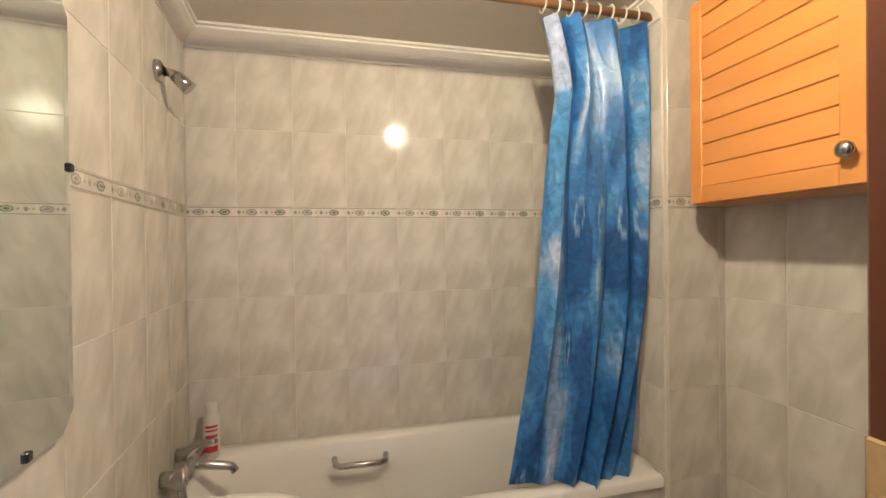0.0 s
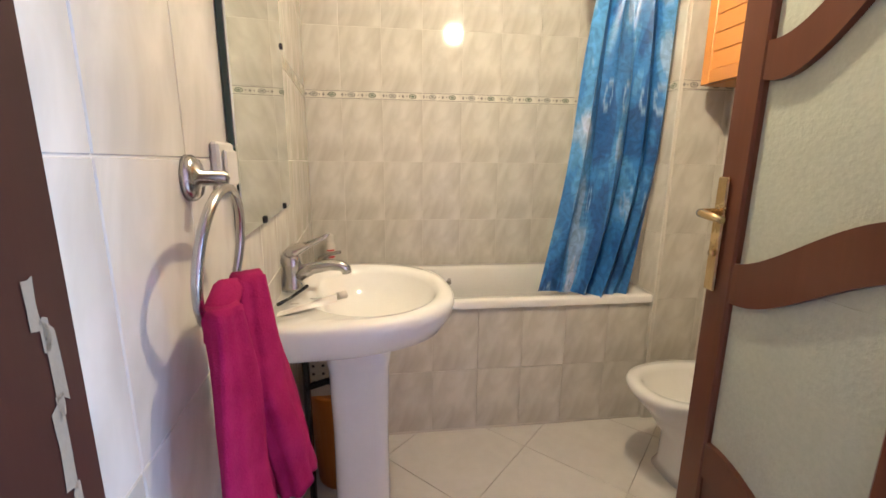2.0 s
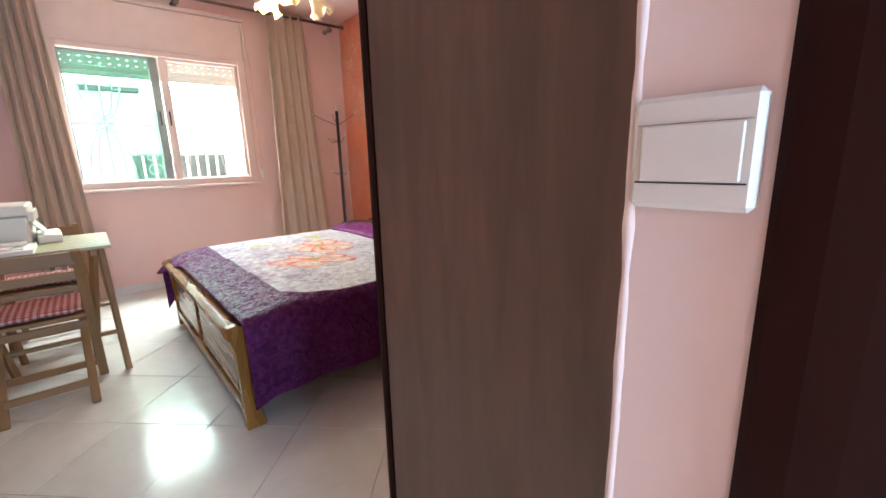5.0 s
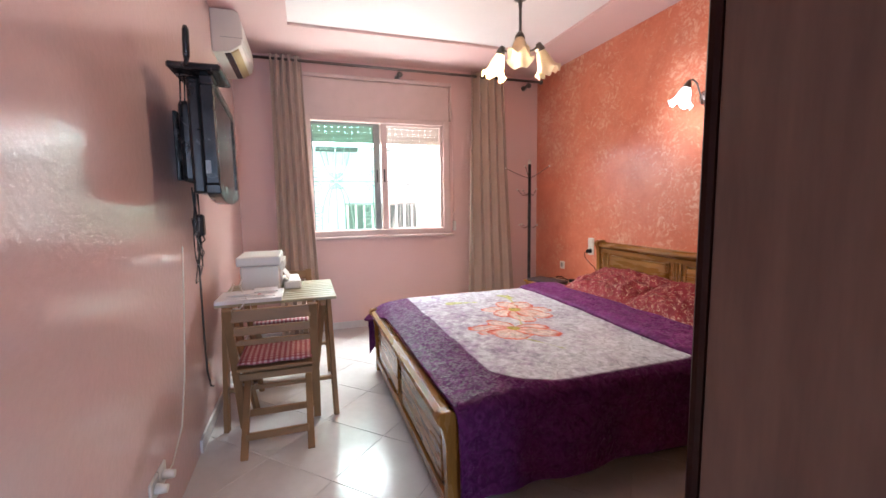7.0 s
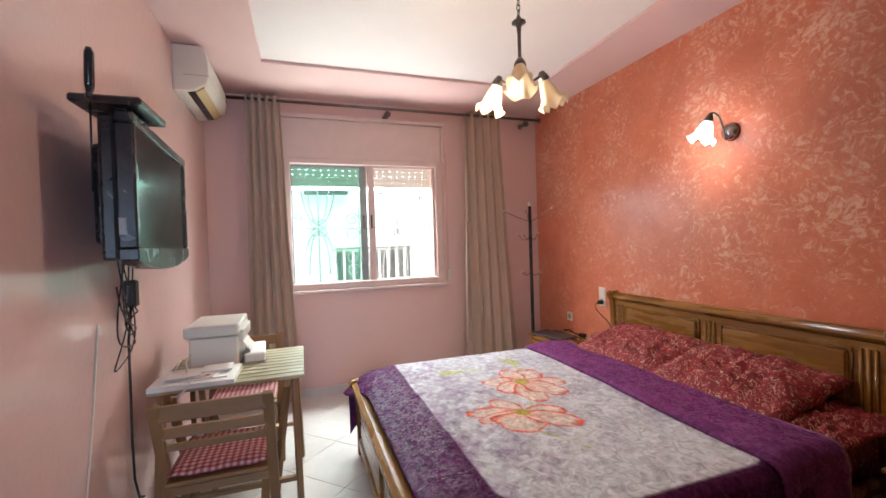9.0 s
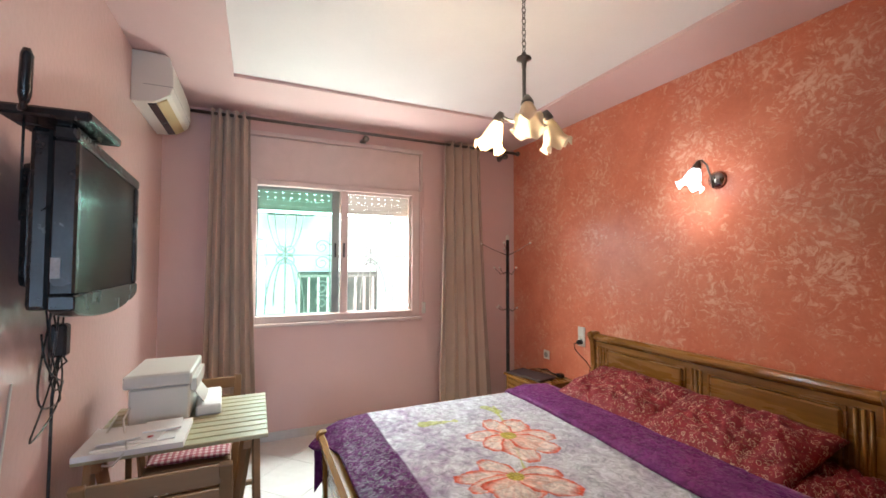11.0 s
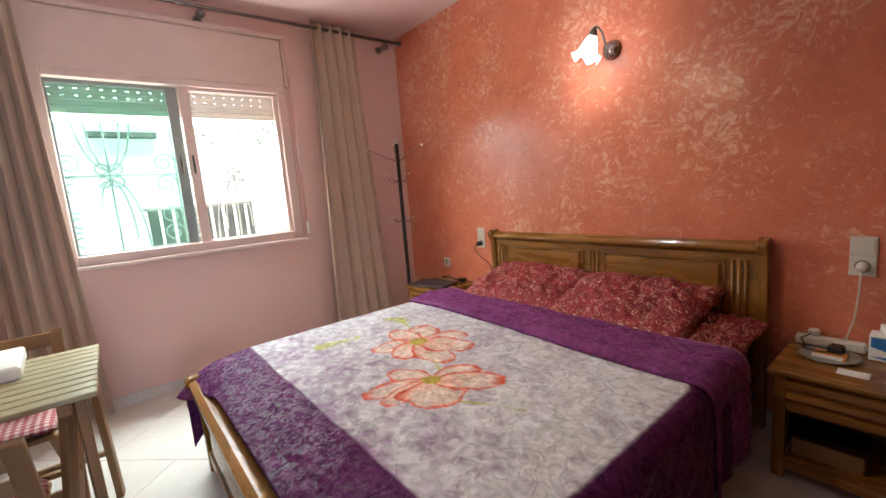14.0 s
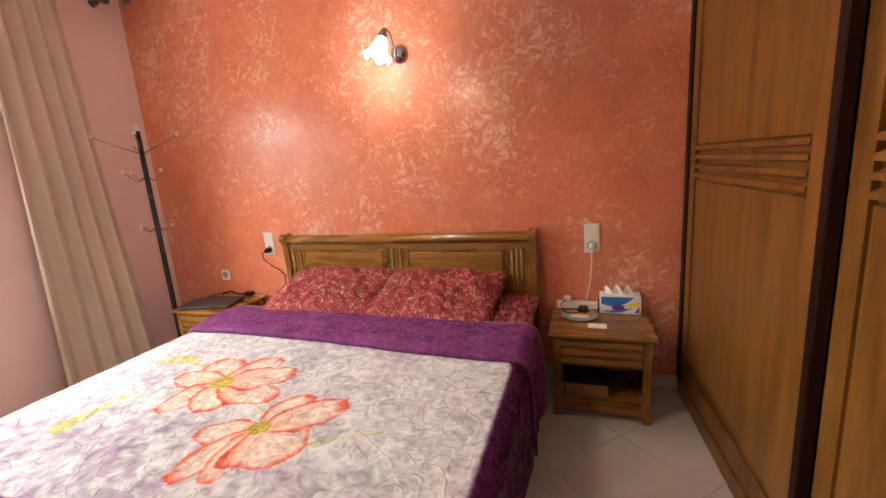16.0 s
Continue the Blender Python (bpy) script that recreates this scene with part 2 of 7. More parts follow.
def printed(name, rough=0.7, sheen=0.4, bump=0.5, scale=9.0, crush=0.62, spec=0.5, gloss=0.0):
    """Cloth that takes its print from the mesh's colour layer, mottled for pile sheen, with embossed scrolls."""
    m = bpy.data.materials.new(name)
    n, l, p = nodes_of(m)
    at = n.new("ShaderNodeAttribute")
    at.attribute_name = "print"
    co = n.new("ShaderNodeTexCoord")
    no = n.new("ShaderNodeTexNoise")
    no.inputs["Scale"].default_value, no.inputs["Detail"].default_value, no.inputs["Distortion"].default_value = 20, 6, 1.8
    l.new(co.outputs["Object"], no.inputs["Vector"])
    # value noise puts the blanket's crushed-pile sheen into the base colour
    hs = n.new("ShaderNodeHueSaturation")
    rg = n.new("ShaderNodeMapRange")
    rg.inputs["From Min"].default_value, rg.inputs["From Max"].default_value = 0.3, 0.7
    rg.inputs["To Min"].default_value, rg.inputs["To Max"].default_value = crush, 1.2
    l.new(no.outputs["Fac"], rg.inputs["Value"])
    l.new(rg.outputs["Result"], hs.inputs["Value"])
    l.new(at.outputs["Color"], hs.inputs["Color"])
    l.new(hs.outputs["Color"], p.inputs["Base Color"])
    vo = n.new("ShaderNodeTexVoronoi")
    vo.inputs["Scale"].default_value = scale
    sw_n = n.new("ShaderNodeTexNoise")
    sw_n.inputs["Scale"].default_value = scale * 0.8
    l.new(co.outputs["Object"], sw_n.inputs["Vector"])
    sw_m = n.new("ShaderNodeMix")
    sw_m.data_type, sw_m.blend_type = "RGBA", "LINEAR_LIGHT"
    sw_m.inputs["Factor"].default_value = 0.16
    l.new(co.outputs["Object"], sw_m.inputs["A"])
    l.new(sw_n.outputs["Color"], sw_m.inputs["B"])
    l.new(sw_m.outputs["Result"], vo.inputs["Vector"])
    mu = n.new("ShaderNodeMath")
    mu.operation = "MULTIPLY"
    mu.inputs[1].default_value = 26
    l.new(vo.outputs["Distance"], mu.inputs[0])
    si = n.new("ShaderNodeMath")
    si.operation = "SINE"
    l.new(mu.outputs[0], si.inputs[0])
    po = n.new("ShaderNodeMapRange")
    po.inputs["From Min"].default_value, po.inputs["From Max"].default_value = 0.86, 1.0
    l.new(si.outputs[0], po.inputs["Value"])
    ad = n.new("ShaderNodeMath")
    ad.operation = "MULTIPLY_ADD"
    ad.inputs[1].default_value = 0.5
    l.new(po.outputs["Result"], ad.inputs[0])
    l.new(no.outputs["Fac"], ad.inputs[2])
    bp = n.new("ShaderNodeBump")
    bp.inputs["Strength"].default_value, bp.inputs["Distance"].default_value = bump, 0.006
    l.new(ad.outputs[0], bp.inputs["Height"])
    l.new(bp.outputs["Normal"], p.inputs["Normal"])
    p.inputs["Roughness"].default_value = rough
    gl_n = n.new("ShaderNodeTexNoise")
    gl_n.inputs["Scale"].default_value, gl_n.inputs["Detail"].default_value, gl_n.inputs["Distortion"].default_value = scale * 9, 5, 1.4
    l.new(co.outputs["Object"], gl_n.inputs["Vector"])
    gl_r = n.new("ShaderNodeMapRange")
    gl_r.inputs["From Min"].default_value, gl_r.inputs["From Max"].default_value = 0.46, 0.76
    gl_r.inputs["To Min"].default_value, gl_r.inputs["To Max"].default_value = gloss * spec, spec
    l.new(gl_n.outputs["Fac"], gl_r.inputs["Value"])
    l.new(gl_r.outputs["Result"], p.inputs["Specular IOR Level"])
    p.inputs["Sheen Weight"].default_value = sheen
    p.inputs["Sheen Roughness"].default_value = 0.35
    l.new(at.outputs["Color"], p.inputs["Sheen Tint"])
    return m


def tile_print(name, dark, light):
    """Glazed tile with feathered diagonal strokes, the same print on each tile."""
    m = bpy.data.materials.new(name)
    n, l, p = nodes_of(m)
    co = n.new("ShaderNodeTexCoord")
    lean = radians(21)
    dots = []
    for across, up in ((math.cos(lean) * 11, -math.sin(lean) * 11), (math.sin(lean) * 4.5, math.cos(lean) * 4.5)):
        d = n.new("ShaderNodeVectorMath")
        d.operation = "DOT_PRODUCT"
        d.inputs[1].default_value = (across, across, up)
        l.new(co.outputs["Object"], d.inputs[0])
        dots.append(d.outputs["Value"])
    both = n.new("ShaderNodeCombineXYZ")
    l.new(dots[0], both.inputs["X"])
    l.new(dots[1], both.inputs["Y"])
    info = n.new("ShaderNodeObjectInfo")
    near = n.new("ShaderNodeMath")
    near.operation = "MULTIPLY"
    near.inputs[1].default_value = 0.35
    l.new(info.outputs["Random"], near.inputs[0])
    l.new(near.outputs[0], both.inputs["Z"])
    no = n.new("ShaderNodeTexNoise")
    no.inputs["Scale"].default_value, no.inputs["Detail"].default_value, no.inputs["Distortion"].default_value = 1.0, 5, 0.5
    l.new(both.outputs["Vector"], no.inputs["Vector"])
    ramp = n.new("ShaderNodeValToRGB")
    ramp.color_ramp.elements[0].position, ramp.color_ramp.elements[1].position = 0.33, 0.62
    ramp.color_ramp.elements[0].color, ramp.color_ramp.elements[1].color = (*dark, 1), (*light, 1)
    l.new(no.outputs["Fac"], ramp.inputs["Fac"])
    l.new(ramp.outputs["Color"], p.inputs["Base Color"])
    wave = n.new("ShaderNodeTexNoise")
    wave.inputs["Scale"].default_value, wave.inputs["Detail"].default_value = 9.0, 2
    l.new(co.outputs["Object"], wave.inputs["Vector"])
    bp = n.new("ShaderNodeBump")
    bp.inputs["Strength"].default_value, bp.inputs["Distance"].default_value = 0.10, 0.004
    l.new(wave.outputs["Fac"], bp.inputs["Height"])
    l.new(bp.outputs["Normal"], p.inputs["Normal"])
    p.inputs["Roughness"].default_value = 0.10
    p.inputs["Specular IOR Level"].default_value = 0.38
    return m


def milky(name, colour):
    """Frosted glass that lets light through, scattered."""
    m = bpy.data.materials.new(name)
    n, l, p = nodes_of(m)
    p.inputs["Base Color"].default_value = (*colour, 1)
    p.inputs["Roughness"].default_value = 0.35
    tr_ = n.new("ShaderNodeBsdfTranslucent")
    tr_.inputs["Color"].default_value = (*colour, 1)
    mix = n.new("ShaderNodeMixShader")
    mix.inputs["Fac"].default_value = 0.4
    l.new(p.outputs["BSDF"], mix.inputs[1])
    l.new(tr_.outputs["BSDF"], mix.inputs[2])
    l.new(mix.outputs["Shader"], n["Material Output"].inputs["Surface"])
    return m


RED = sponged("sponged_orange_paint")
PINK = surface("pink_gloss_paint", (0.65, 0.435, 0.40), (0.69, 0.465, 0.43), 0.13, 0, 1.2, 34, 0.6, 1.8, rough_vary=0.02, distort=0.0, spec=1.0, grain=0.55)
PINKMATT = surface("pink_matt_paint", (0.65, 0.435, 0.40), (0.69, 0.465, 0.43), 0.5, 0, 1.2, 55, 0.15, 1.8, distort=0.0, spec=0.3)
PALEPINK = surface("pale_pink_paint", (0.69, 0.55, 0.505), (0.73, 0.58, 0.535), 0.45, 0, 3.0, 70, 0.25, 0.8, distort=0.2, spec=0.3)
CEIL = surface("pale_ceiling_paint", (0.74, 0.68, 0.67), (0.78, 0.72, 0.71), 0.6, 0, 2.0, 60, 0.05)
PINKCEIL = surface("pink_ceiling_paint", (0.64, 0.44, 0.42), (0.68, 0.47, 0.45), 0.5, 0, 2.0, 60, 0.05)
CORNICE = surface("white_plaster", (0.74, 0.71, 0.64), (0.78, 0.75, 0.68), 0.5, 0, 6, 60, 0.05)
CREAM = surface("cream_plaster", (0.62, 0.56, 0.47), (0.68, 0.62, 0.52), 0.5, 0, 6, 60, 0.08)
TILE = tile_print("marbled_cream_wall_tile", (0.51, 0.475, 0.41), (0.68, 0.645, 0.58))
GROUT = surface("grout", (0.64, 0.60, 0.53), (0.70, 0.66, 0.59), 0.7, 0, 20, 200, 0.1)
FLOORTILE = surface("polished_pale_floor_tile", (0.54, 0.51, 0.48), (0.64, 0.61, 0.58), 0.14, 0, 3.0, 25, 0.02, 0.8, (1, 1, 1), 0.0, 0.03, 1.5, rough_vary=0.05)
FLOORGROUT = surface("floor_joint", (0.46, 0.43, 0.40), (0.54, 0.51, 0.48), 0.7, 0, 20, 200, 0.1)
BORDER = surface("border_ground", (0.62, 0.58, 0.50), (0.68, 0.64, 0.55), 0.25, 0, 20, 90, 0.02)
BGREEN = surface("border_green", (0.10, 0.13, 0.09), (0.20, 0.22, 0.16), 0.3, 0, 60, 200, 0.02)
BGREY = surface("border_grey", (0.22, 0.21, 0.19), (0.36, 0.34, 0.31), 0.3, 0, 60, 200, 0.02)
ENAMEL = surface("white_enamel", (0.76, 0.74, 0.71), (0.80, 0.78, 0.75), 0.12, 0, 4, 60, 0.0, coat=0.3, rough_vary=0.04)
CHROME = surface("chrome", (0.44, 0.43, 0.42), (0.54, 0.53, 0.52), 0.22, 1.0, 20, 200, 0.02, rough_vary=0.05)
BRASS = surface("worn_brass", (0.55, 0.40, 0.20), (0.68, 0.52, 0.28), 0.25, 1.0, 30, 200, 0.03)
PEWTER = surface("dark_pewter_metal", (0.16, 0.145, 0.13), (0.24, 0.22, 0.20), 0.35, 1.0, 30, 200, 0.03)
DARKWOOD = wood("dark_stained_wood", (0.016, 0.005, 0.004), (0.028, 0.009, 0.006), "z", 0.42, 0.0, spec=0.10)
BAREWOOD = surface("bare_chipped_wood", (0.20, 0.155, 0.105), (0.27, 0.215, 0.15), 0.7, 0, 30, 200, 0.3)
LOUVRE = surface("tan_plastic", (0.42, 0.31, 0.14), (0.47, 0.35, 0.17), 0.45, 0, 5, 100, 0.02)
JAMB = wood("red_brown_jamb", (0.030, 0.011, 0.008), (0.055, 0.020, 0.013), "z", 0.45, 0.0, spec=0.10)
DOORWOOD = wood("red_brown_wood", (0.080, 0.026, 0.013), (0.125, 0.043, 0.022), "z", 0.32, 0.1, spec=0.35)
WARDSIDE = wood("dark_brown_laminate", (0.105, 0.068, 0.054), (0.165, 0.105, 0.08), "z", 0.36, 0.0, spec=0.45, mix=0.5)
WARDWOOD = wood("walnut_veneer", (0.115, 0.044, 0.010), (0.245, 0.105, 0.024), "z", 0.34, 0.0, scale=4.0, vary=0.05, spec=0.3, mix=0.35)
BEDWOOD = wood("varnished_oak_x", (0.155, 0.064, 0.012), (0.30, 0.134, 0.024), "x", 0.27, 0.15, spec=0.4, mix=0.5)
BEDWOODZ = wood("varnished_oak_z", (0.155, 0.064, 0.012), (0.30, 0.134, 0.024), "z", 0.27, 0.15, spec=0.4, mix=0.5)
PINE = wood("orange_pine", (0.62, 0.25, 0.05), (0.74, 0.33, 0.08), "y", 0.35, 0.3)
TEAK = wood("folding_wood", (0.20, 0.105, 0.042), (0.30, 0.165, 0.07), "z", 0.5, 0.0)
TEAKX = wood("folding_wood_y", (0.20, 0.105, 0.042), (0.30, 0.165, 0.07), "y", 0.5, 0.0)
TABLETOP = wood("weathered_slat", (0.34, 0.30, 0.17), (0.45, 0.40, 0.25), "y", 0.35, 0.1)
CURTAIN = surface("taupe_curtain", (0.40, 0.285, 0.22), (0.47, 0.345, 0.27), 0.75, 0, 3, 400, 0.2, 0.6, (1, 1, 0.4), sheen=0.3)
WHITEPL = surface("white_plastic", (0.62, 0.58, 0.52), (0.66, 0.62, 0.56), 0.35, 0, 6, 100, 0.02)
PAPER = surface("white_paper", (0.78, 0.76, 0.74), (0.82, 0.80, 0.78), 0.7, 0, 6, 100, 0.02)
BLACK = surface("black_plastic", (0.012, 0.012, 0.013), (0.022, 0.022, 0.022), 0.25, 0, 10, 100, 0.02)
SCREEN = surface("dark_screen", (0.010, 0.011, 0.012), (0.014, 0.014, 0.015), 0.16, 0, 4, 60, 0.0, rough_vary=0.03, spec=0.08)
FRAME = surface("cream_painted_frame", (0.60, 0.46, 0.42), (0.65, 0.50, 0.46), 0.4, 0, 8, 90, 0.05)
SHUTTER = surface("shutter_slat", (0.50, 0.42, 0.36), (0.55, 0.47, 0.41), 0.5, 0, 8, 90, 0.05)
GREENFR = surface("aluminium_sash", (0.20, 0.22, 0.21), (0.26, 0.28, 0.27), 0.4, 0.3, 8, 90, 0.02)
PANE = clear("window_glass", (0.97, 1, 0.99))
GREENPANE = clear("green_window_glass", (0.48, 0.84, 0.72))
FROST = surface("textured_glass_relief", (0.40, 0.42, 0.35), (0.46, 0.48, 0.40), 0.18, 0, 18, 110, 0.35, 0.8, grain=0.8)
MIRROR = surface("mirror_silver", (0.80, 0.86, 0.82), (0.82, 0.88, 0.84), 0.02, 1.0, 3, 30, 0.0, rough_vary=0.01)
MIRROREDGE = surface("mirror_edge", (0.01, 0.03, 0.025), (0.02, 0.045, 0.04), 0.15, 0, 10, 90, 0.0)
TOWEL = surface("magenta_terry", (0.25, 0.008, 0.070), (0.38, 0.020, 0.115), 0.95, 0, 25, 420, 1.0, 0.7, spec=0.1)
ORANGEPL = surface("orange_plastic", (0.62, 0.20, 0.02), (0.68, 0.24, 0.03), 0.35, 0, 5, 100, 0.02)
BEIGEPL = surface("beige_plastic", (0.60, 0.50, 0.36), (0.66, 0.55, 0.40), 0.45, 0, 5, 100, 0.02)
QUILT = printed("plush_printed_blanket", 0.42, 0.35, 0.60, 4.5, 0.56, 0.16)
SHOWERC = printed("printed_shower_curtain", 0.32, 0.0, 0.15, 3.0, spec=0.4, gloss=0.8)
PILLOW = floral("red_floral_cotton", (0.25, 0.008, 0.018), (0.66, 0.47, 0.33), (0.50, 0.27, 0.08), 60)
GINGHAM = checked("red_gingham")
SHADE = milky("frosted_glass_shade", (0.86, 0.72, 0.52))
SHADELIT = glowing("lit_warm_shade", (1.0, 0.74, 0.38), 3.0)
SHADECOOL = glowing("lit_white_shade", (0.88, 0.96, 1.0), 2.2)
BLUE = surface("blue_card", (0.02, 0.14, 0.42), (0.03, 0.18, 0.50), 0.4, 0, 6, 90, 0.0)
YELLOW = surface("yellow_card", (0.75, 0.62, 0.05), (0.78, 0.66, 0.08), 0.4, 0, 6, 90, 0.0)
VIOLET = surface("violet_card", (0.10, 0.03, 0.28), (0.12, 0.04, 0.33), 0.4, 0, 6, 90, 0.0)
REDDOT = surface("red_print", (0.45, 0.02, 0.03), (0.5, 0.03, 0.04), 0.5, 0, 6, 90, 0.0)
RENDERED = surface("white_rendered_wall", (0.74, 0.75, 0.74), (0.80, 0.81, 0.80), 0.8, 0, 2, 60, 0.2)
PAVING = surface("grey_paving", (0.35, 0.34, 0.32), (0.45, 0.44, 0.42), 0.8, 0, 3, 60, 0.3)
IRON = surface("pale_painted_iron", (0.22, 0.25, 0.24), (0.30, 0.33, 0.31), 0.5, 0, 20, 100, 0.05)
LEAF = surface("green_leaf", (0.05, 0.11, 0.025), (0.10, 0.18, 0.05), 0.5, 0, 20, 100, 0.1, vary=0.2)

# ---- builders ----
ORG = {}


def box(bm, x0, x1, y0, y1, z0, z1, bevel=0.0, seg=1, turn=None):
    made = bmesh.ops.create_cube(bm, size=1.0)["verts"]
    m = Matrix.Translation(((x0 + x1) / 2, (y0 + y1) / 2, (z0 + z1) / 2)) @ Matrix.Diagonal((x1 - x0, y1 - y0, z1 - z0, 1))
    bmesh.ops.transform(bm, matrix=(turn or Matrix()) @ m, verts=made)
    if bevel:
        edges = list({e for v in made for e in v.link_edges})
        bmesh.ops.bevel(bm, geom=edges, offset=bevel, segments=seg, affect="EDGES", profile=0.5)
    return bm


def boxes(*rows, bevel=0.0):
    bm = bmesh.new()
    for r in rows:
        box(bm, *r, bevel=bevel)
    return bm


def tube(bm, points, radius, sides=8, closed=False, taper=None):
    """A round bar along points; radius may be one number or one a point."""
    pts = [Vector(p) for p in points]
    rad = radius if isinstance(radius, (list, tuple)) else [radius] * len(pts)
    rings, ref = [], None
    for i, p in enumerate(pts):
        a, b = (pts[i - 1], pts[(i + 1) % len(pts)]) if closed else (pts[max(i - 1, 0)], pts[min(i + 1, len(pts) - 1)])
        d = (b - a).normalized()
        if ref is None:
            ref = d.orthogonal().normalized()
        ref = (ref - d * ref.dot(d)).normalized()
        side = d.cross(ref)
        rings.append([bm.verts.new(p + rad[i] * (math.cos(2 * math.pi * k / sides) * ref + math.sin(2 * math.pi * k / sides) * side)) for k in range(sides)])
    pairs = list(zip(rings, rings[1:])) + ([(rings[-1], rings[0])] if closed else [])
    for r0, r1 in pairs:
        for k in range(sides):
            f = bm.faces.new((r0[k], r0[(k + 1) % sides], r1[(k + 1) % sides], r1[k]))
            f.smooth = True
    if not closed:
        bm.faces.new(rings[0][::-1])
        bm.faces.new(rings[-1])
    return bm


def lathe(bm, profile, centre, sides=24, axis="z", ripple=0.0, petals=0):
    """A turned shape: profile of (radius, height); petals ripple the rim that comes last."""
    rings = []
    last = len(profile) - 1
    for i, (r, h) in enumerate(profile):
        ring = []
        for k in range(sides):
            a = 2 * math.pi * k / sides
            wave = ripple * (i / last) ** 2 * math.cos(petals * a) if petals else 0
            rr, hh = r * (1 + wave), h + wave * 0.12
            p = (rr * math.cos(a), rr * math.sin(a), hh)
            p = {"z": p, "x": (p[2], p[0], p[1]), "y": (p[0], p[2], p[1])}[axis]
            ring.append(bm.verts.new(Vector(centre) + Vector(p)))
        rings.append(ring)
    for r0, r1 in zip(rings, rings[1:]):
        for k in range(sides):
            f = bm.faces.new((r0[k], r0[(k + 1) % sides], r1[(k + 1) % sides], r1[k]))
            f.smooth = True
    return bm


def cap_ends(bm):
    bmesh.ops.holes_fill(bm, edges=[e for e in bm.edges if e.is_boundary], sides=0)
    return bm


def prism(bm, outline, axis, a, b, bevel=0.0):
    """An outline of (u, v) pulled from a to b along an axis: x (u=y, v=z), y (u=x, v=z) or z (u=x, v=y)."""
    put = {"x": lambda u, v, w: (w, u, v), "y": lambda u, v, w: (u, w, v), "z": lambda u, v, w: (u, v, w)}[axis]
    lo = [bm.verts.new(put(u, v, a)) for u, v in outline]
    hi = [bm.verts.new(put(u, v, b)) for u, v in outline]
    bm.faces.new(lo)
    bm.faces.new(hi[::-1])
    for i in range(len(lo)):
        j = (i + 1) % len(lo)
        bm.faces.new((lo[i], hi[i], hi[j], lo[j]))
    bmesh.ops.recalc_face_normals(bm, faces=bm.faces)
    if bevel:
        bmesh.ops.bevel(bm, geom=list(bm.edges), offset=bevel, segments=1, affect="EDGES")
    return bm


def sheet(bm, rows, smooth=True, closed=False):
    """Quads over a grid of points, row by row."""
    vs = [[bm.verts.new(p) for p in row] for row in rows]
    for r0, r1 in zip(vs, vs[1:]):
        span = range(len(r0)) if closed else range(len(r0) - 1)
        for k in span:
            f = bm.faces.new((r0[k], r0[(k + 1) % len(r0)], r1[(k + 1) % len(r0)], r1[k]))
            f.smooth = smooth
    return vs


def meshed(name, bm, mat, smooth=False):
    me = bpy.data.meshes.new(name)
    bmesh.ops.recalc_face_normals(bm, faces=bm.faces)
    bm.to_mesh(me)
    bm.free()
    for m in mat if isinstance(mat, (list, tuple)) else [mat]:
        me.materials.append(m)
    if smooth:
        for poly in me.polygons:
            poly.use_smooth = True
    return me


def struct(name, bm, mat, label, category, smooth=False):
    ob = new(name, meshed(name, bm, mat, smooth))
    ORG[ob] = Vector((0, 0, 0))
    return tagged(ob, label, category, "", "structure")


def thing(name, place, label, category, group=""):
    ob = new(name)
    ob.location = place
    ob.empty_display_size = 0.05
    ORG[ob] = Vector(place)
    return tagged(ob, label, category, group)


def part(name, bm, mat, parent, label="", smooth=False):
    bmesh.ops.translate(bm, verts=bm.verts, vec=-ORG[parent])
    ob = new(name, meshed(name, bm, mat, smooth))
    ob.parent = parent
    ORG[ob] = ORG[parent]
    return tagged(ob, label)


def single(name, bm, mat, place, label, category, group="", smooth=False):
    bmesh.ops.translate(bm, verts=bm.verts, vec=-Vector(place))
    ob = new(name, meshed(name, bm, mat, smooth))
    ob.location = place
    ORG[ob] = Vector(place)
    return tagged(ob, label, category, group)


# ---- structure ----
WX, RY, TY, CZ = -4.92, 1.985, -1.24, 2.72   # window wall, red wall, television wall, bedroom ceiling
BX, BY, BR, BZ = -0.43, 1.835, 1.39, 2.176    # bathroom left wall, back wall, right wall, ceiling

struct("wall_north", boxes((WX - 0.2, -0.53, RY, RY + 0.2, -0.1, 3.0)), RED, "orange-red sponge-painted bedroom wall with pale flecks", "wall")
struct("wall_south", boxes((WX - 0.2, 1.6, TY - 0.2, TY, -0.1, 3.0)), PINK, "glossy pink painted bedroom wall", "wall")
WIN = (-0.61, 0.845, 0.995, 2.16)  # the window's opening: y0, y1, z0, z1
struct("wall_west", boxes((WX - 0.2, WX, TY, WIN[0], -0.1, 3.0), (WX - 0.2, WX, WIN[1], RY, -0.1, 3.0), (WX - 0.2, WX, WIN[0], WIN[1], -0.1, WIN[2]), (WX - 0.2, WX, WIN[0], WIN[1], WIN[3], 3.0)), PINKMATT, "pink painted wall round the bedroom window", "wall")
# the doorway is unseen, left open here for the added lamp
struct("wall_hall_end", boxes((1.6, 1.8, TY - 0.2, -1.0, -0.1, 3.0), (1.6, 1.8, -0.37, 0.03, -0.1, 3.0), (1.6, 1.8, -1.0, -0.37, 2.05, 3.0)), PINK, "pink painted end wall of the passage with an unseen doorway for the added lamp", "wall")

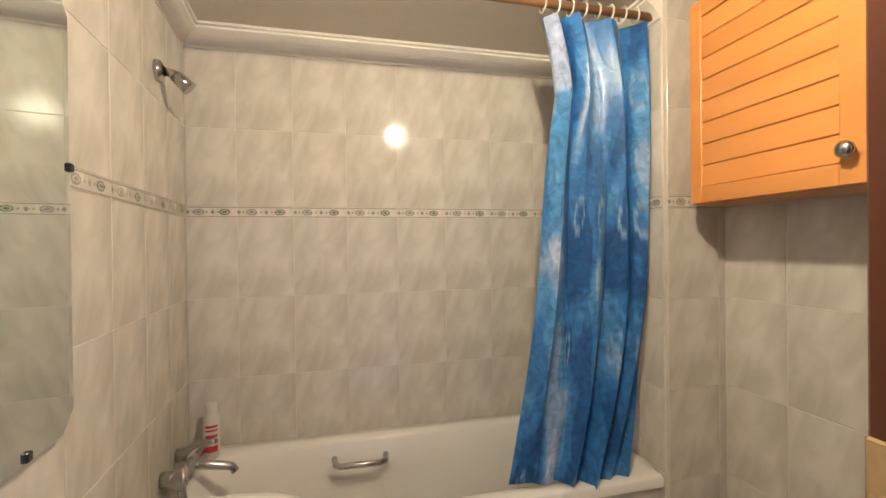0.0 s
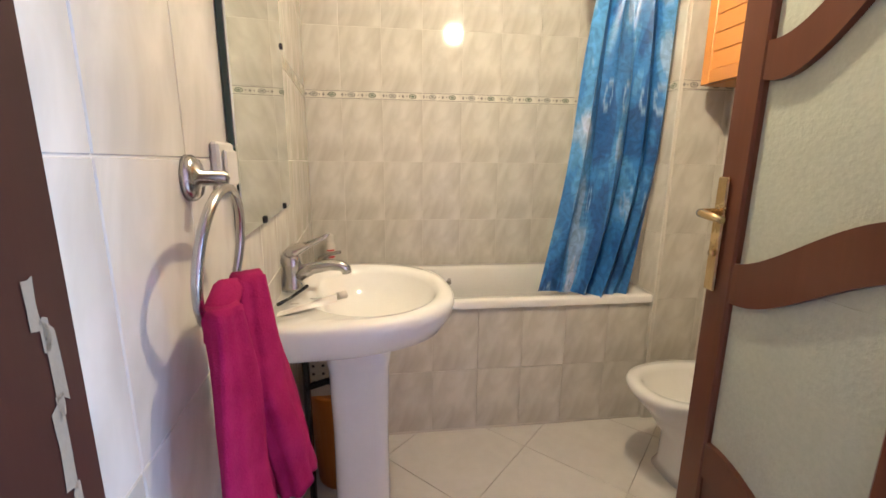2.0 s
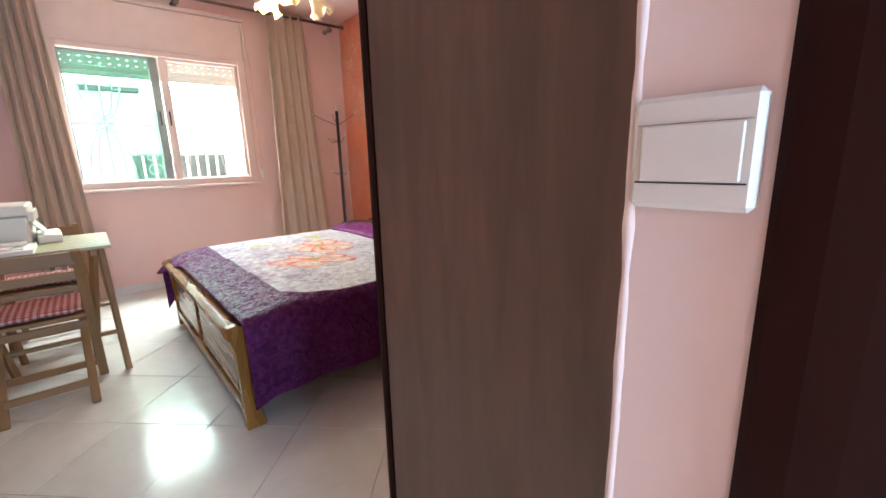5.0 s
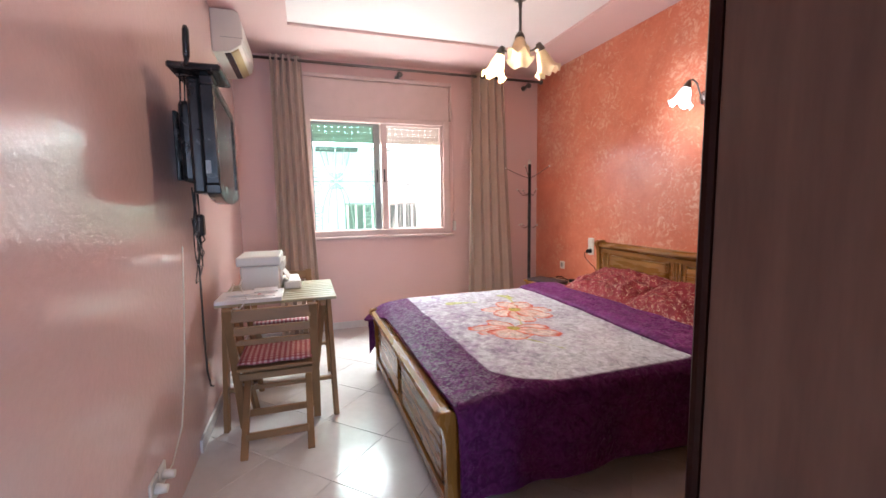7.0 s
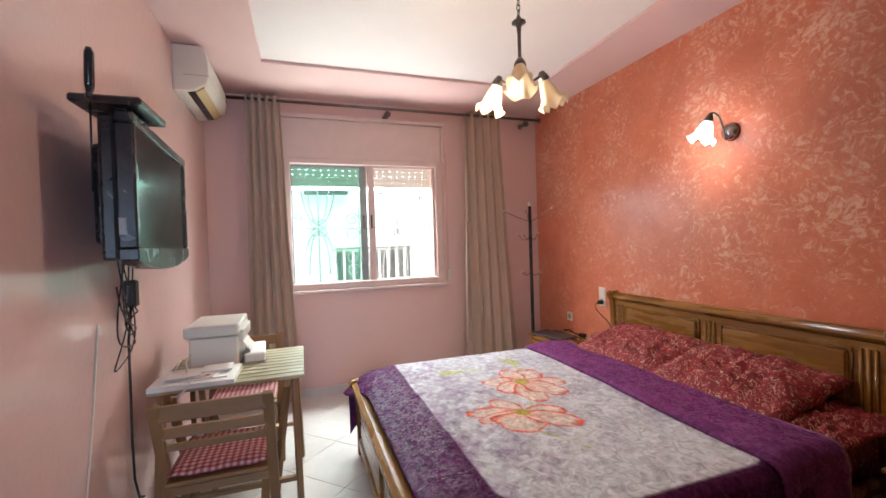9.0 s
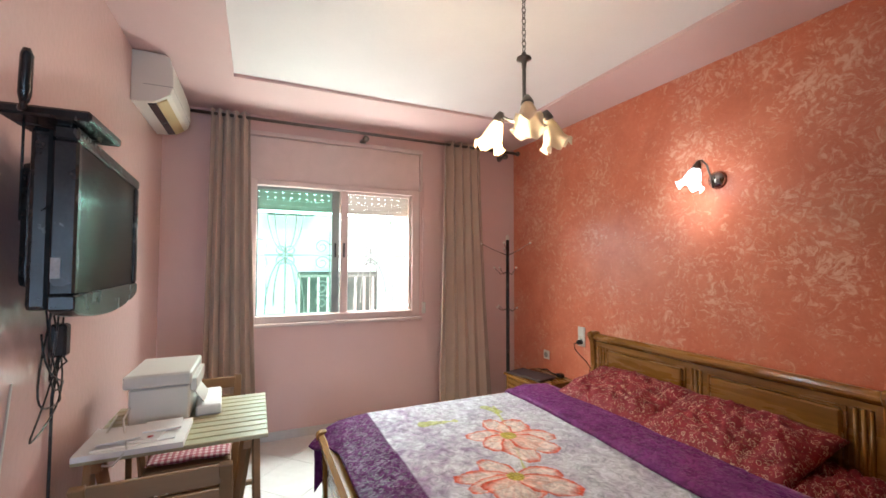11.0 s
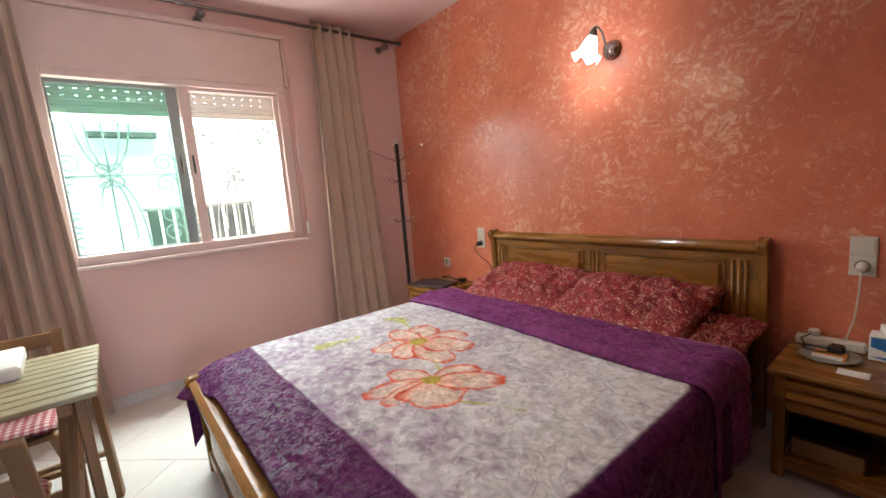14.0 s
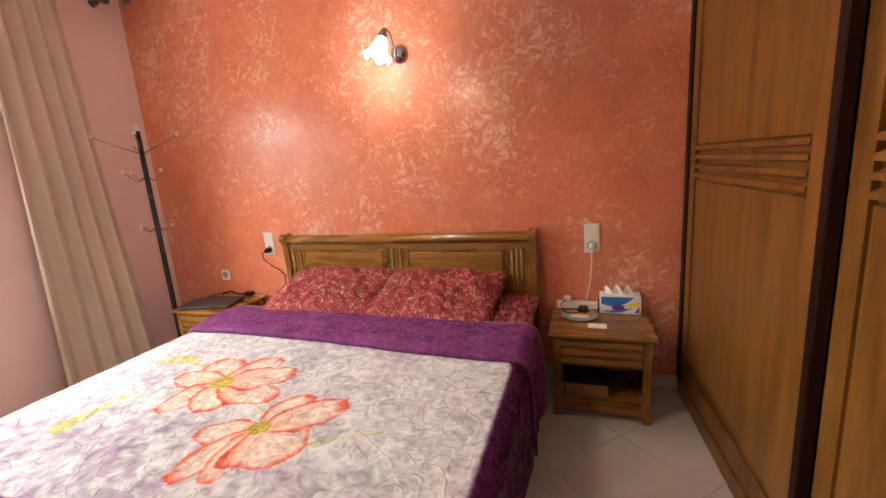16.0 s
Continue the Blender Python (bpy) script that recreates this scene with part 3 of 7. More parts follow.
# wall between passage and bathroom, with the doorway
DL, DR, DH = -0.150, 0.70, 2.06
struct("wall_bathroom_front", boxes((-0.32, -0.190, -0.233, -0.140, -0.1, 3.0), (DR, 1.6, -0.233, -0.165, -0.1, 3.0), (DL, DR, -0.233, -0.165, DH, 3.0)), PALEPINK, "pale painted wall strip beside the bathroom doorway", "wall")
wl = struct("wall_bathroom_left", boxes((-0.497, BX + 0.005, -0.185, BY + 0.1, -0.1, 3.0)), GROUT, "bathroom wall with marbled cream tiles and a patterned border", "wall")
wb = struct("wall_bathroom_back", boxes((-0.525, 1.6, BY - 0.005, BY + 0.1, -0.1, 3.0)), GROUT, "tiled bathroom wall above the tub with a patterned border", "wall")
wr = struct("wall_bathroom_right", boxes((BR - 0.005, 1.6, -0.165, BY, -0.1, 3.0), (1.145, BR - 0.005, 1.310, BY, -0.1, 3.0)), GROUT, "tiled bathroom wall and pier at the end of the tub", "wall")

fl = struct("floor", boxes((WX - 0.2, 1.8, TY - 0.2, RY + 0.2, -0.1, -0.004)), FLOORGROUT, "polished pale floor laid with diagonal tiles", "floor")
TR = (-4.20, -0.75, -0.72, 1.52)  # raised part of the ceiling: x0, x1, y0, y1
struct("ceiling", boxes((WX - 0.2, TR[0], TY, RY, CZ, 3.0), (TR[1], -0.53, TY, RY, CZ, 3.0), (TR[0], TR[1], TY, TR[2], CZ, 3.0), (TR[0], TR[1], TR[3], RY, CZ, 3.0), (-0.53, 1.6, TY, -0.233, CZ, 3.0)), PINKCEIL, "pink painted border of the bedroom ceiling", "ceiling")
struct("ceiling_tray", boxes((TR[0], TR[1], TR[2], TR[3], CZ + 0.022, 3.0)), CEIL, "pale raised middle of the bedroom ceiling", "ceiling")
struct("ceiling_bathroom", boxes((BX, BR, -0.165, BY, BZ, 2.4)), CREAM, "cream plaster bathroom ceiling", "ceiling")


# cornice of the bathroom: a stepped cove on the walls
COVE = [(0.62 * u, 0.62 * v) for u, v in [(0, 0), (0.012, 0), (0.012, 0.014), (0.02, 0.02), (0.034, 0.04), (0.052, 0.06), (0.076, 0.076), (0.09, 0.084), (0.09, 0.096), (0.105, 0.10), (0.105, 0.115), (0, 0.115)]]
cb = bmesh.new()
prism(cb, [(BY - u, BZ - 0.0725 + v) for u, v in COVE], "x", BX, 1.15)
prism(cb, [(1.145 - u, BZ - 0.0725 + v) for u, v in COVE], "y", 1.315, BY)
cl_ = prism(bmesh.new(), [(BX + u, BZ - 0.0725 + v) for u, v in COVE], "y", -0.165, BY + 0.02)
# the left wall of the bathroom runs askew: all that hangs on it turns about its far corner
ASKEW = Matrix.Translation((BX, BY, 0)) @ Matrix.Rotation(radians(5.0), 4, "Z") @ Matrix.Translation((-BX, -BY, 0))
wl.matrix_basis = ASKEW
bmesh.ops.transform(cl_, matrix=ASKEW, verts=cl_.verts)
struct("trim_cornice_left", cl_, CORNICE, "moulded white plaster cornice above the mirror wall", "cornice")
struct("trim_cornice", cb, CORNICE, "moulded white plaster cornice of the bathroom", "cornice")

bb = boxes((WX + 0.0, WX + 0.012, TY + 0.012, RY - 0.012, 0.0, 0.07), (WX, -2.9, TY, TY + 0.012, 0.0, 0.07), (WX + 0.012, -1.12, RY - 0.012, RY, 0.0, 0.07))
struct("baseboard", bb, FLOORTILE, "low pale tile skirting along the bedroom walls", "skirting")

# ---- doorway ----
dfm = thing("door_frame", (DL, -0.24, 0), "dark red-brown stained wooden frame of the bathroom doorway", "door frame")
def casing(x0, x1, y, s):
    out = [(x0, y), (x1, y), (x1, y - s * 0.006), (x1 - 0.004, y - s * 0.010), (x1 - 0.03, y - s * 0.012), (x0 + 0.03, y - s * 0.012), (x0 + 0.006, y - s * 0.006), (x0, y - s * 0.003)]
    return prism(bmesh.new(), out, "z", 0.0, DH + 0.07)
part("casing", casing(-0.229, -0.146, -0.234, 1), DARKWOOD, dfm)
part("casing", casing(DR - 0.01, DR + 0.09, -0.234, 1), DARKWOOD, dfm)
part("casing", boxes((-0.233, DR + 0.09, -0.258, -0.234, DH + 0.001, DH + 0.09), bevel=0.006), DARKWOOD, dfm)
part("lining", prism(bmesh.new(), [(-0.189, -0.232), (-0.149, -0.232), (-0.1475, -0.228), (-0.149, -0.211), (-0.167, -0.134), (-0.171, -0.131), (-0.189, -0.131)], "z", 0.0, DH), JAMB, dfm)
part("lining", boxes((DR - 0.024, DR - 0.001, -0.246, -0.178, 0.0, DH), bevel=0.003), DOORWOOD, dfm)
part("lining", boxes((-0.150, DR - 0.025, -0.246, -0.178, DH - 0.024, DH), bevel=0.003), DOORWOOD, dfm)

# bathroom door leaf, standing open into the bathroom
FX0, FX1 = 0.662, 0.700
dlf = thing("bathroom_door", (0.672, -0.16, 0.0), "open red-brown wooden bathroom door with wavy rails and textured glass panes", "door")
YA, YB, HS = -0.15, 0.50, 0.27
part("stile", boxes((FX0, FX1, YB - 0.070, YB, 0.02, 2.03), bevel=0.005), DOORWOOD, dlf)
part("stile", boxes((FX0, FX1, YA, YA + HS, 0.02, 2.03), bevel=0.005), DOORWOOD, dlf)
part("rail", boxes((FX0, FX1, YA + HS, YB - 0.070, 1.93, 2.03), bevel=0.005), DOORWOOD, dlf)
part("rail", boxes((FX0, FX1, YA + HS, YB - 0.070, 0.02, 0.16), bevel=0.005), DOORWOOD, dlf)


def wavy(z_free, z_hinge, height, bulge, n=20):
    """A rail whose edges swing between the stiles."""
    bm = bmesh.new()
    y0, y1 = YB - 0.070, YA + HS
    up, lo = [], []
    for i in range(n + 1):
        s = i / n
        e = s * s * (3 - 2 * s)
        mid = z_free + (z_hinge - z_free) * e + bulge * math.sin(math.pi * s)
        half = height / 2 * (1 + 0.25 * math.sin(math.pi * s))
        up.append((y0 + (y1 - y0) * s, mid + half))
        lo.append((y0 + (y1 - y0) * s, mid - half))
    return prism(bm, up + lo[::-1], "x", FX0 + 0.001, FX1 - 0.001)


part("curved_rail", wavy(0.945, 1.075, 0.085, 0.0), DOORWOOD, dlf)
part("curved_rail", wavy(1.385, 1.60, 0.07, -0.03), DOORWOOD, dlf)
part("curved_rail", wavy(0.52, 0.42, 0.085, 0.0), DOORWOOD, dlf)
part("bottom_panel", boxes((FX0 + 0.008, FX1 - 0.008, YA + HS - 0.01, YB - 0.060, 0.15, 0.50)), DOORWOOD, dlf)
for a, b in ((0.47, 0.97), (0.90, 1.60), (1.36, 1.94)):
    part("glass_pane", boxes((FX0 + 0.014 + 0.002 * (a > 0.6) + 0.002 * (a > 1.2), FX1 - 0.014, YA + HS - 0.01, YB - 0.060, a, b)), FROST, dlf, "milky textured glass pane")
hd = bmesh.new()
box(hd, FX0 - 0.009, FX0 - 0.0005, YB - 0.034, YB - 0.004, 0.915, 1.165, bevel=0.003)
plate = part("handle_plate", hd, BRASS, dlf, "worn brass handle plate")
hl = bmesh.new()
tube(hl, [(FX0 - 0.009, 0.481, 1.09), (FX0 - 0.045, 0.481, 1.09), (FX0 - 0.058, 0.470, 1.09), (FX0 - 0.062, 0.460, 1.09), (FX0 - 0.062, 0.425, 1.086), (FX0 - 0.06, 0.405, 1.082)], [0.009, 0.008, 0.009, 0.0095, 0.009, 0.007], 10)
part("lever", hl, BRASS, plate)
part("keyhole", lathe(bmesh.new(), [(0.0, 0), (0.008, 0), (0.008, -0.006), (0.0, -0.006)], (FX0 - 0.009, 0.481, 1.0), 12, "x"), BRASS, plate)

dlf.rotation_euler = (0, 0, radians(-2.0))
random.seed(2)
for y_, z_, r_, s_ in ((-0.161, 1.136, 0.0035, 0.010), (-0.153, 1.108, 0.0045, 0.018), (-0.158, 1.072, 0.004, 0.018), (-0.155, 1.037, 0.003, 0.016), (-0.156, 1.122, 0.003, 0.007), (-0.155, 1.091, 0.0028, 0.006)):
    pb = bmesh.new()
    ring_ = [(y_ + r_ * k_ * random.uniform(0.75, 1.15), z_ + s_ * m_ * random.uniform(0.8, 1.15)) for k_, m_ in ((1, -1), (1.1, 0), (1, 1), (0.1, 1.05), (-1, 1), (-0.9, 0.1), (-1, -1), (0, -0.9))]
    pb.faces.new([pb.verts.new((-0.149 - 0.2338 * (v_ + 0.211) + 0.0005, v_, w_)) for v_, w_ in ring_])
    part("bare_patch", pb, BAREWOOD, dfm, "pale chipped patch in the stain")
rg_ = bmesh.new()
tube(rg_, [(-0.3195 + 0.0025 * noise.noise(Vector((0, 0, z_ * 9))), -0.2315, z_) for z_ in [0.02 * k for k in range(130)]], [0.0045 + 0.0025 * noise.noise(Vector((3, 1, k * 0.5))) for k in range(130)], 6)
struct("trim_plaster_edge", rg_, PALEPINK, "uneven plaster ridge along the wall's corner", "edge")

# ---- wardrobe ----
SPLIT = 0.835
WF, WE = -1.160, 0.024   # front plane and the end towards the passage
wd = thing("wardrobe", (-0.82, 1.0, 0), "tall walnut wardrobe with slatted sliding doors and dark end panel", "wardrobe")
part("end_panel", boxes((WF + 0.012, -0.405, WE, WE + 0.022, 0.0, 2.66), bevel=0.002), WARDSIDE, wd, "dark brown end panel")
ep = bmesh.new()
prism(ep, [(WF - 0.012, WE - 0.004), (WF - 0.016, WE + 0.008), (WF - 0.012, WE + 0.024), (WF + 0.011, WE + 0.026), (WF + 0.011, WE - 0.004), (WF + 0.004, WE - 0.010), (WF - 0.006, WE - 0.010)], "z", 0.0, 2.66)
part("edge_trim", ep, DARKWOOD, wd, "dark glossy rounded edge trim")
part("carcass", boxes((-0.63, -0.60, WE + 0.03, RY - 0.004, 0.0, 2.66), (WF + 0.05, -0.60, WE + 0.03, RY - 0.004, 2.58, 2.66), (WF + 0.05, -0.60, RY - 0.03, RY - 0.004, 0.0, 2.58), (WF + 0.06, -0.60, WE + 0.03, RY - 0.03, 0.0, 0.10)), WARDSIDE, wd)
part("plinth", boxes((WF, WF + 0.05, WE + 0.03, RY - 0.004, 0.0, 0.085), bevel=0.004), WARDWOOD, wd)
part("cornice", boxes((WF - 0.015, WF + 0.05, WE + 0.03, RY - 0.004, 2.58, 2.66), bevel=0.008), WARDWOOD, wd)
part("side_post", boxes((WF - 0.004, WF + 0.05, RY - 0.05, RY - 0.004, 0.085, 2.58), bevel=0.004), DARKWOOD, wd)


def slider(y0, y1, x, label):
    """One sliding door: frame, sunk panels and a band of four slats."""
    d = part("sliding_door", boxes((x, x + 0.026, y0, y0 + 0.07, 0.09, 2.575), (x, x + 0.026, y1 - 0.07, y1, 0.09, 2.575), (x, x + 0.026, y0 + 0.07, y1 - 0.07, 0.09, 0.19), (x, x + 0.026, y0 + 0.07, y1 - 0.07, 2.475, 2.575)), WARDWOOD, wd, label)
    part("panel", boxes((x + 0.008, x + 0.02, y0 + 0.07, y1 - 0.07, 0.19, 1.17), bevel=0.003), WARDWOOD, d)
    part("panel", boxes((x + 0.008, x + 0.02, y0 + 0.07, y1 - 0.07, 1.335, 2.475), bevel=0.003), WARDWOOD, d)
    part("panel", boxes((x + 0.018, x + 0.022, y0 + 0.07, y1 - 0.07, 1.17, 1.335)), WARDWOOD, d)
    for k in range(4):
        z = 1.180 + 0.042 * k
        part("slat", prism(bmesh.new(), [(x + 0.017, z), (x - 0.004, z + 0.004), (x - 0.002, z + 0.020), (x + 0.017, z + 0.028)], "y", y0 + 0.075, y1 - 0.075), WARDWOOD, d)
    return d


wd.rotation_euler = (0, 0, radians(4.0))
slider(SPLIT + 0.04, RY - 0.052, WF + 0.006, "walnut sliding door with four slats")
slider(WE + 0.03, SPLIT, WF + 0.034, "walnut sliding door with four slats")
part("door_edge", boxes((WF - 0.003, WF + 0.033, SPLIT + 0.003, SPLIT + 0.038, 0.09, 2.575), bevel=0.004), DARKWOOD, wd, "dark grip edge of the sliding door")

# ---- window ----
win = thing("window_unit", (WX, 0.1, 1.0), "sliding window with raised roller shutter and green-tinted pane", "window")
y0, y1, z0, z1 = WIN
fx0, fx1 = WX - 0.06, WX + 0.035
part("window_frame", boxes((fx0, fx1, y0 - 0.03, y0 + 0.045, z0 - 0.02, z1 + 0.02), (fx0, fx1, y1 - 0.045, y1 + 0.03, z0 - 0.02, z1 + 0.02), (fx0, fx1, y0 + 0.045, y1 - 0.045, z0 - 0.02, z0 + 0.04), (fx0, fx1, y0 + 0.045, y1 - 0.045, z1 - 0.03, z1 + 0.02), bevel=0.004), FRAME, win)
part("window_sill", boxes((WX - 0.01, WX + 0.06, y0 - 0.05, y1 + 0.05, z0 - 0.05, z0 - 0.021), bevel=0.006), FRAME, win)
bx = bmesh.new()
box(bx, WX + 0.0005, WX + 0.02, y0 - 0.03, y1 + 0.03, z1 + 0.021, z1 + 0.38, bevel=0.004)
part("shutter_box", bx, FRAME, win)
part("shutter_box_moulding", boxes((WX + 0.0005, WX + 0.04, y0 - 0.06, y1 + 0.06, z1 + 0.381, z1 + 0.42), (WX + 0.0005, WX + 0.035, y1 + 0.031, y1 + 0.06, z1 + 0.021, z1 + 0.381), (WX + 0.0005, WX + 0.035, y0 - 0.06, y0 - 0.031, z1 + 0.021, z1 + 0.381), bevel=0.006), FRAME, win)
part("shutter_tape", boxes((WX + 0.0005, WX + 0.008, y1 + 0.075, y1 + 0.09, z0 + 0.10, z1 + 0.12)), PINK, win)
part("tape_winder", boxes((WX + 0.0005, WX + 0.03, y1 + 0.065, y1 + 0.10, z0 + 0.0, z0 + 0.11), bevel=0.006), WHITEPL, win)


def sash(a, b, x, mat, pane, label, handle_y, wa, wb_):
    s = part("sash", boxes((x, x + 0.028, a, a + wa, z0 + 0.041, z1 - 0.031), (x, x + 0.028, b - wb_, b, z0 + 0.041, z1 - 0.031), (x, x + 0.028, a + wa, b - wb_, z0 + 0.041, z0 + 0.050), (x, x + 0.028, a + wa, b - wb_, z1 - 0.055, z1 - 0.031), bevel=0.002), mat, win, label)
    g = part("pane", boxes((x + 0.011, x + 0.017, a + wa - 0.005, b - wb_ + 0.005, z0 + 0.046, z1 - 0.05)), pane, s)
    g.visible_shadow = False
    part("latch", boxes((x + 0.0285, x + 0.036, handle_y - 0.007, handle_y + 0.007, 1.53, 1.66), bevel=0.003), BLACK, s)


sash(y0 + 0.046, 0.118, WX - 0.052, GREENFR, GREENPANE, "sash with green-tinted glass", 0.085, 0.012, 0.066)
sash(0.128, y1 - 0.046, WX - 0.018, FRAME, PANE, "cream sash with clear glass", 0.155, 0.062, 0.03)
# roller shutter, let down by a few slats, with rows of light slots and a bottom bar
for k in range(5):
    z = 1.940 + 0.045 * k
    sl = bmesh.new()
    if k in (2, 3):
        box(sl, WX - 0.12, WX - 0.108, y0, y1, z, z + 0.0195)
        box(sl, WX - 0.12, WX - 0.108, y0, y1, z + 0.0245, z + 0.0435)
        n = 22
        for i in range(n):
            c = y0 + (y1 - y0) * i / n
            box(sl, WX - 0.12, WX - 0.108, c, c + 0.048, z + 0.0195, z + 0.0245)
        part("shutter_slat", sl, SHUTTER, win)
    elif k == 0:
        part("shutter_bottom_bar", box(sl, WX - 0.125, WX - 0.103, y0, y1, z, z + 0.0435, bevel=0.004), SHUTTER, win)
    else:
        part("shutter_slat", box(sl, WX - 0.12, WX - 0.108, y0, y1, z, z + 0.0435, bevel=0.004), SHUTTER, win)

# ---- tiles ----
TH = 0.0065


def tile_mesh(w, h, axis):
    bm = bmesh.new()
    g = 0.0010
    if axis == "x":
        box(bm, 0, TH, g, w - g, g, h - g)
    else:
        box(bm, g, w - g, -TH, 0, g, h - g)
    top = [e for e in bm.edges]
    bmesh.ops.bevel(bm, geom=top, offset=0.0012, segments=1, affect="EDGES")
    return meshed("tile", bm, TILE)


def border_mesh(w, axis):
    """One border tile: cream ground, two rules, ovals and diamonds in low relief."""
    bm = bmesh.new()
    box(bm, 0.001, w - 0.001, -TH, 0, 0, 0.041)
    for f in bm.faces:
        f.material_index = 0
    def add(shape, mi, depth):
        vs = [bm.verts.new((u, -TH - depth, v)) for u, v in shape]
        f = bm.faces.new(vs)
        f.material_index = mi
    for v in (0.002, 0.036):
        add([(0.001, v), (w - 0.001, v), (w - 0.001, v + 0.003), (0.001, v + 0.003)], 2, 0.0006)
    for i in range(2):
        c = w * (0.25 + 0.5 * i)
        mi = 1 if i else 2
        add([(c + 0.019 * math.cos(a * math.pi / 8), 0.0205 + 0.0115 * math.sin(a * math.pi / 8)) for a in range(16)], mi, 0.0006)
        add([(c + 0.013 * math.cos(a * math.pi / 8), 0.0205 + 0.007 * math.sin(a * math.pi / 8)) for a in range(16)], 0, 0.0010)
        add([(c + 0.010 * math.cos(a * math.pi / 6), 0.0205 + 0.005 * math.sin(a * math.pi / 6)) for a in range(12)], mi, 0.0014)
        d = w * (0.5 * i) + 0.002
        for dd, s in ((0.0, 0.007), (-0.019, 0.004), (0.019, 0.004)):
            cc = min(max(d + dd, 0.006), w - 0.006)
            add([(cc + s, 0.0205), (cc, 0.0205 + s * 1.3), (cc - s, 0.0205), (cc, 0.0205 - s * 1.3)], 2, 0.0006)
    if axis == "x":
        bmesh.ops.rotate(bm, verts=bm.verts, cent=(0, 0, 0), matrix=Matrix.Rotation(radians(90), 3, "Z"))
    me = bpy.data.meshes.new("border_tile")
    bm.to_mesh(me)
    bm.free()
    for m in (BORDER, BGREEN, BGREY):
        me.materials.append(m)
    return me


MESHES = {}


def lay(wall, kind, w, h, axis, place, flip=False):
    key = (kind, round(w, 4), round(h, 4), axis)
    if key not in MESHES:
        MESHES[key] = tile_mesh(w, h, axis) if kind == "tile" else border_mesh(w, axis)
    ob = new("tile" if kind == "tile" else "border_tile", MESHES[key])
    ob.parent = wall
    ob.location = place
    return ob


ROWS_Z = [(0.0, 0.298), (0.298, 0.300), (0.598, 0.298), (0.896, 0.296), (1.192, 0.296), (1.529, 0.287), (1.816, 0.287), (2.103, 0.2)]


def tile_wall(wall, axis, fixed, a, b, first, zmin, zmax, width=0.198):
    """Columns of tiles from a to b, counted from the joint at first; a border runs between rows."""
    c = first
    while c > a + 0.001:
        c -= width
    while c < b - 0.002:
        u0, u1 = max(c, a), min(c + width, b)
        if u1 - u0 > 0.012:
            for z, h in ROWS_Z:
                zz0, zz1 = max(z, zmin), min(z + h, zmax)
                if zz1 - zz0 > 0.02:
                    lay(wall, "tile", u1 - u0, zz1 - zz0, axis, (u0, fixed, zz0) if axis == "y" else (fixed, u0, zz0))
            if zmin < 1.4:
                lay(wall, "border", u1 - u0, 0.041, axis, (u0, fixed, 1.488) if axis == "y" else (fixed + (0.0 if axis == "x" else 0), u0, 1.488))
        c += width


# ---- bathroom things ----


def rounded(cx, cy, hx, hy, e, n=56):
    """Points of a superellipse."""
    out = []
    for k in range(n):
        a = 2 * math.pi * k / n
        c, s = math.cos(a), math.sin(a)
        out.append((cx + hx * math.copysign(abs(c) ** (2 / e), c), cy + hy * math.copysign(abs(s) ** (2 / e), s)))
    return out


tub = thing("bathtub", (0.36, 1.57, 0), "white enamel bathtub built in behind a tiled apron", "bathtub")
tb = bmesh.new()
tcx, tcy, thx, thy = (BX + 0.007 + 1.143) / 2, (1.308 + BY - 0.007) / 2, (1.143 - BX - 0.007) / 2, (BY - 0.007 - 1.308) / 2
rings = [(thx, thy, 60, 0.583), (thx, thy, 60, 0.609), (thx - 0.006, thy - 0.006, 40, 0.617), (thx - 0.075, thy - 0.055, 7, 0.617), (thx - 0.088, thy - 0.066, 6, 0.608), (thx - 0.12, thy - 0.085, 5, 0.50), (thx - 0.17, thy - 0.10, 4.5, 0.28), (thx - 0.22, thy - 0.13, 4, 0.21), (thx - 0.35, thy - 0.2, 3, 0.20)]
tub_rows = sheet(tb, [[(x, y, z) for x, y in rounded(tcx, tcy, hx, hy, e, 96)] for hx, hy, e, z in rings], True, True)
for v in tb.verts:
    if v.co.z > 0.45:
        v.co.z += 0.034 * max(0.0, (v.co.y - 1.40) / 0.42)
tb.faces.new(tub_rows[-1])
part("basin", tb, ENAMEL, tub, smooth=True)
gb = bmesh.new()
tube(gb, [(0.085, 1.750, 0.588), (0.09, 1.705, 0.587), (0.11, 1.690, 0.586), (0.25, 1.690, 0.584), (0.27, 1.705, 0.583), (0.275, 1.750, 0.583)], 0.011, 10)
part("grab_bar", gb, CHROME, tub, "chrome grab bar")
tubfront = struct("wall_tub_apron", boxes((BX, 1.15, 1.3205, 1.345, 0.0, 0.582)), GROUT, "marbled cream tiled apron of the bathtub", "tub apron")

# bath mixer with hose, on the left wall at the end of the tub
mx = thing("bath_mixer", (-0.43, 1.60, 0.70), "chrome wall-mounted bath mixer with coiled hose", "bath tap")
bm = bmesh.new()
tube(bm, [(-0.423, 1.52, 0.70), (-0.37, 1.52, 0.70)], 0.022, 12)
tube(bm, [(-0.423, 1.67, 0.70), (-0.37, 1.67, 0.70)], 0.022, 12)
tube(bm, [(-0.37, 1.49, 0.70), (-0.37, 1.70, 0.70)], [0.024, 0.028], 14)
part("body", bm, CHROME, mx)
bm = bmesh.new()
tube(bm, [(-0.37, 1.60, 0.70), (-0.32, 1.60, 0.69), (-0.25, 1.60, 0.672), (-0.24, 1.60, 0.655)], [0.016, 0.015, 0.013, 0.013], 10)
part("spout", bm, CHROME, mx)
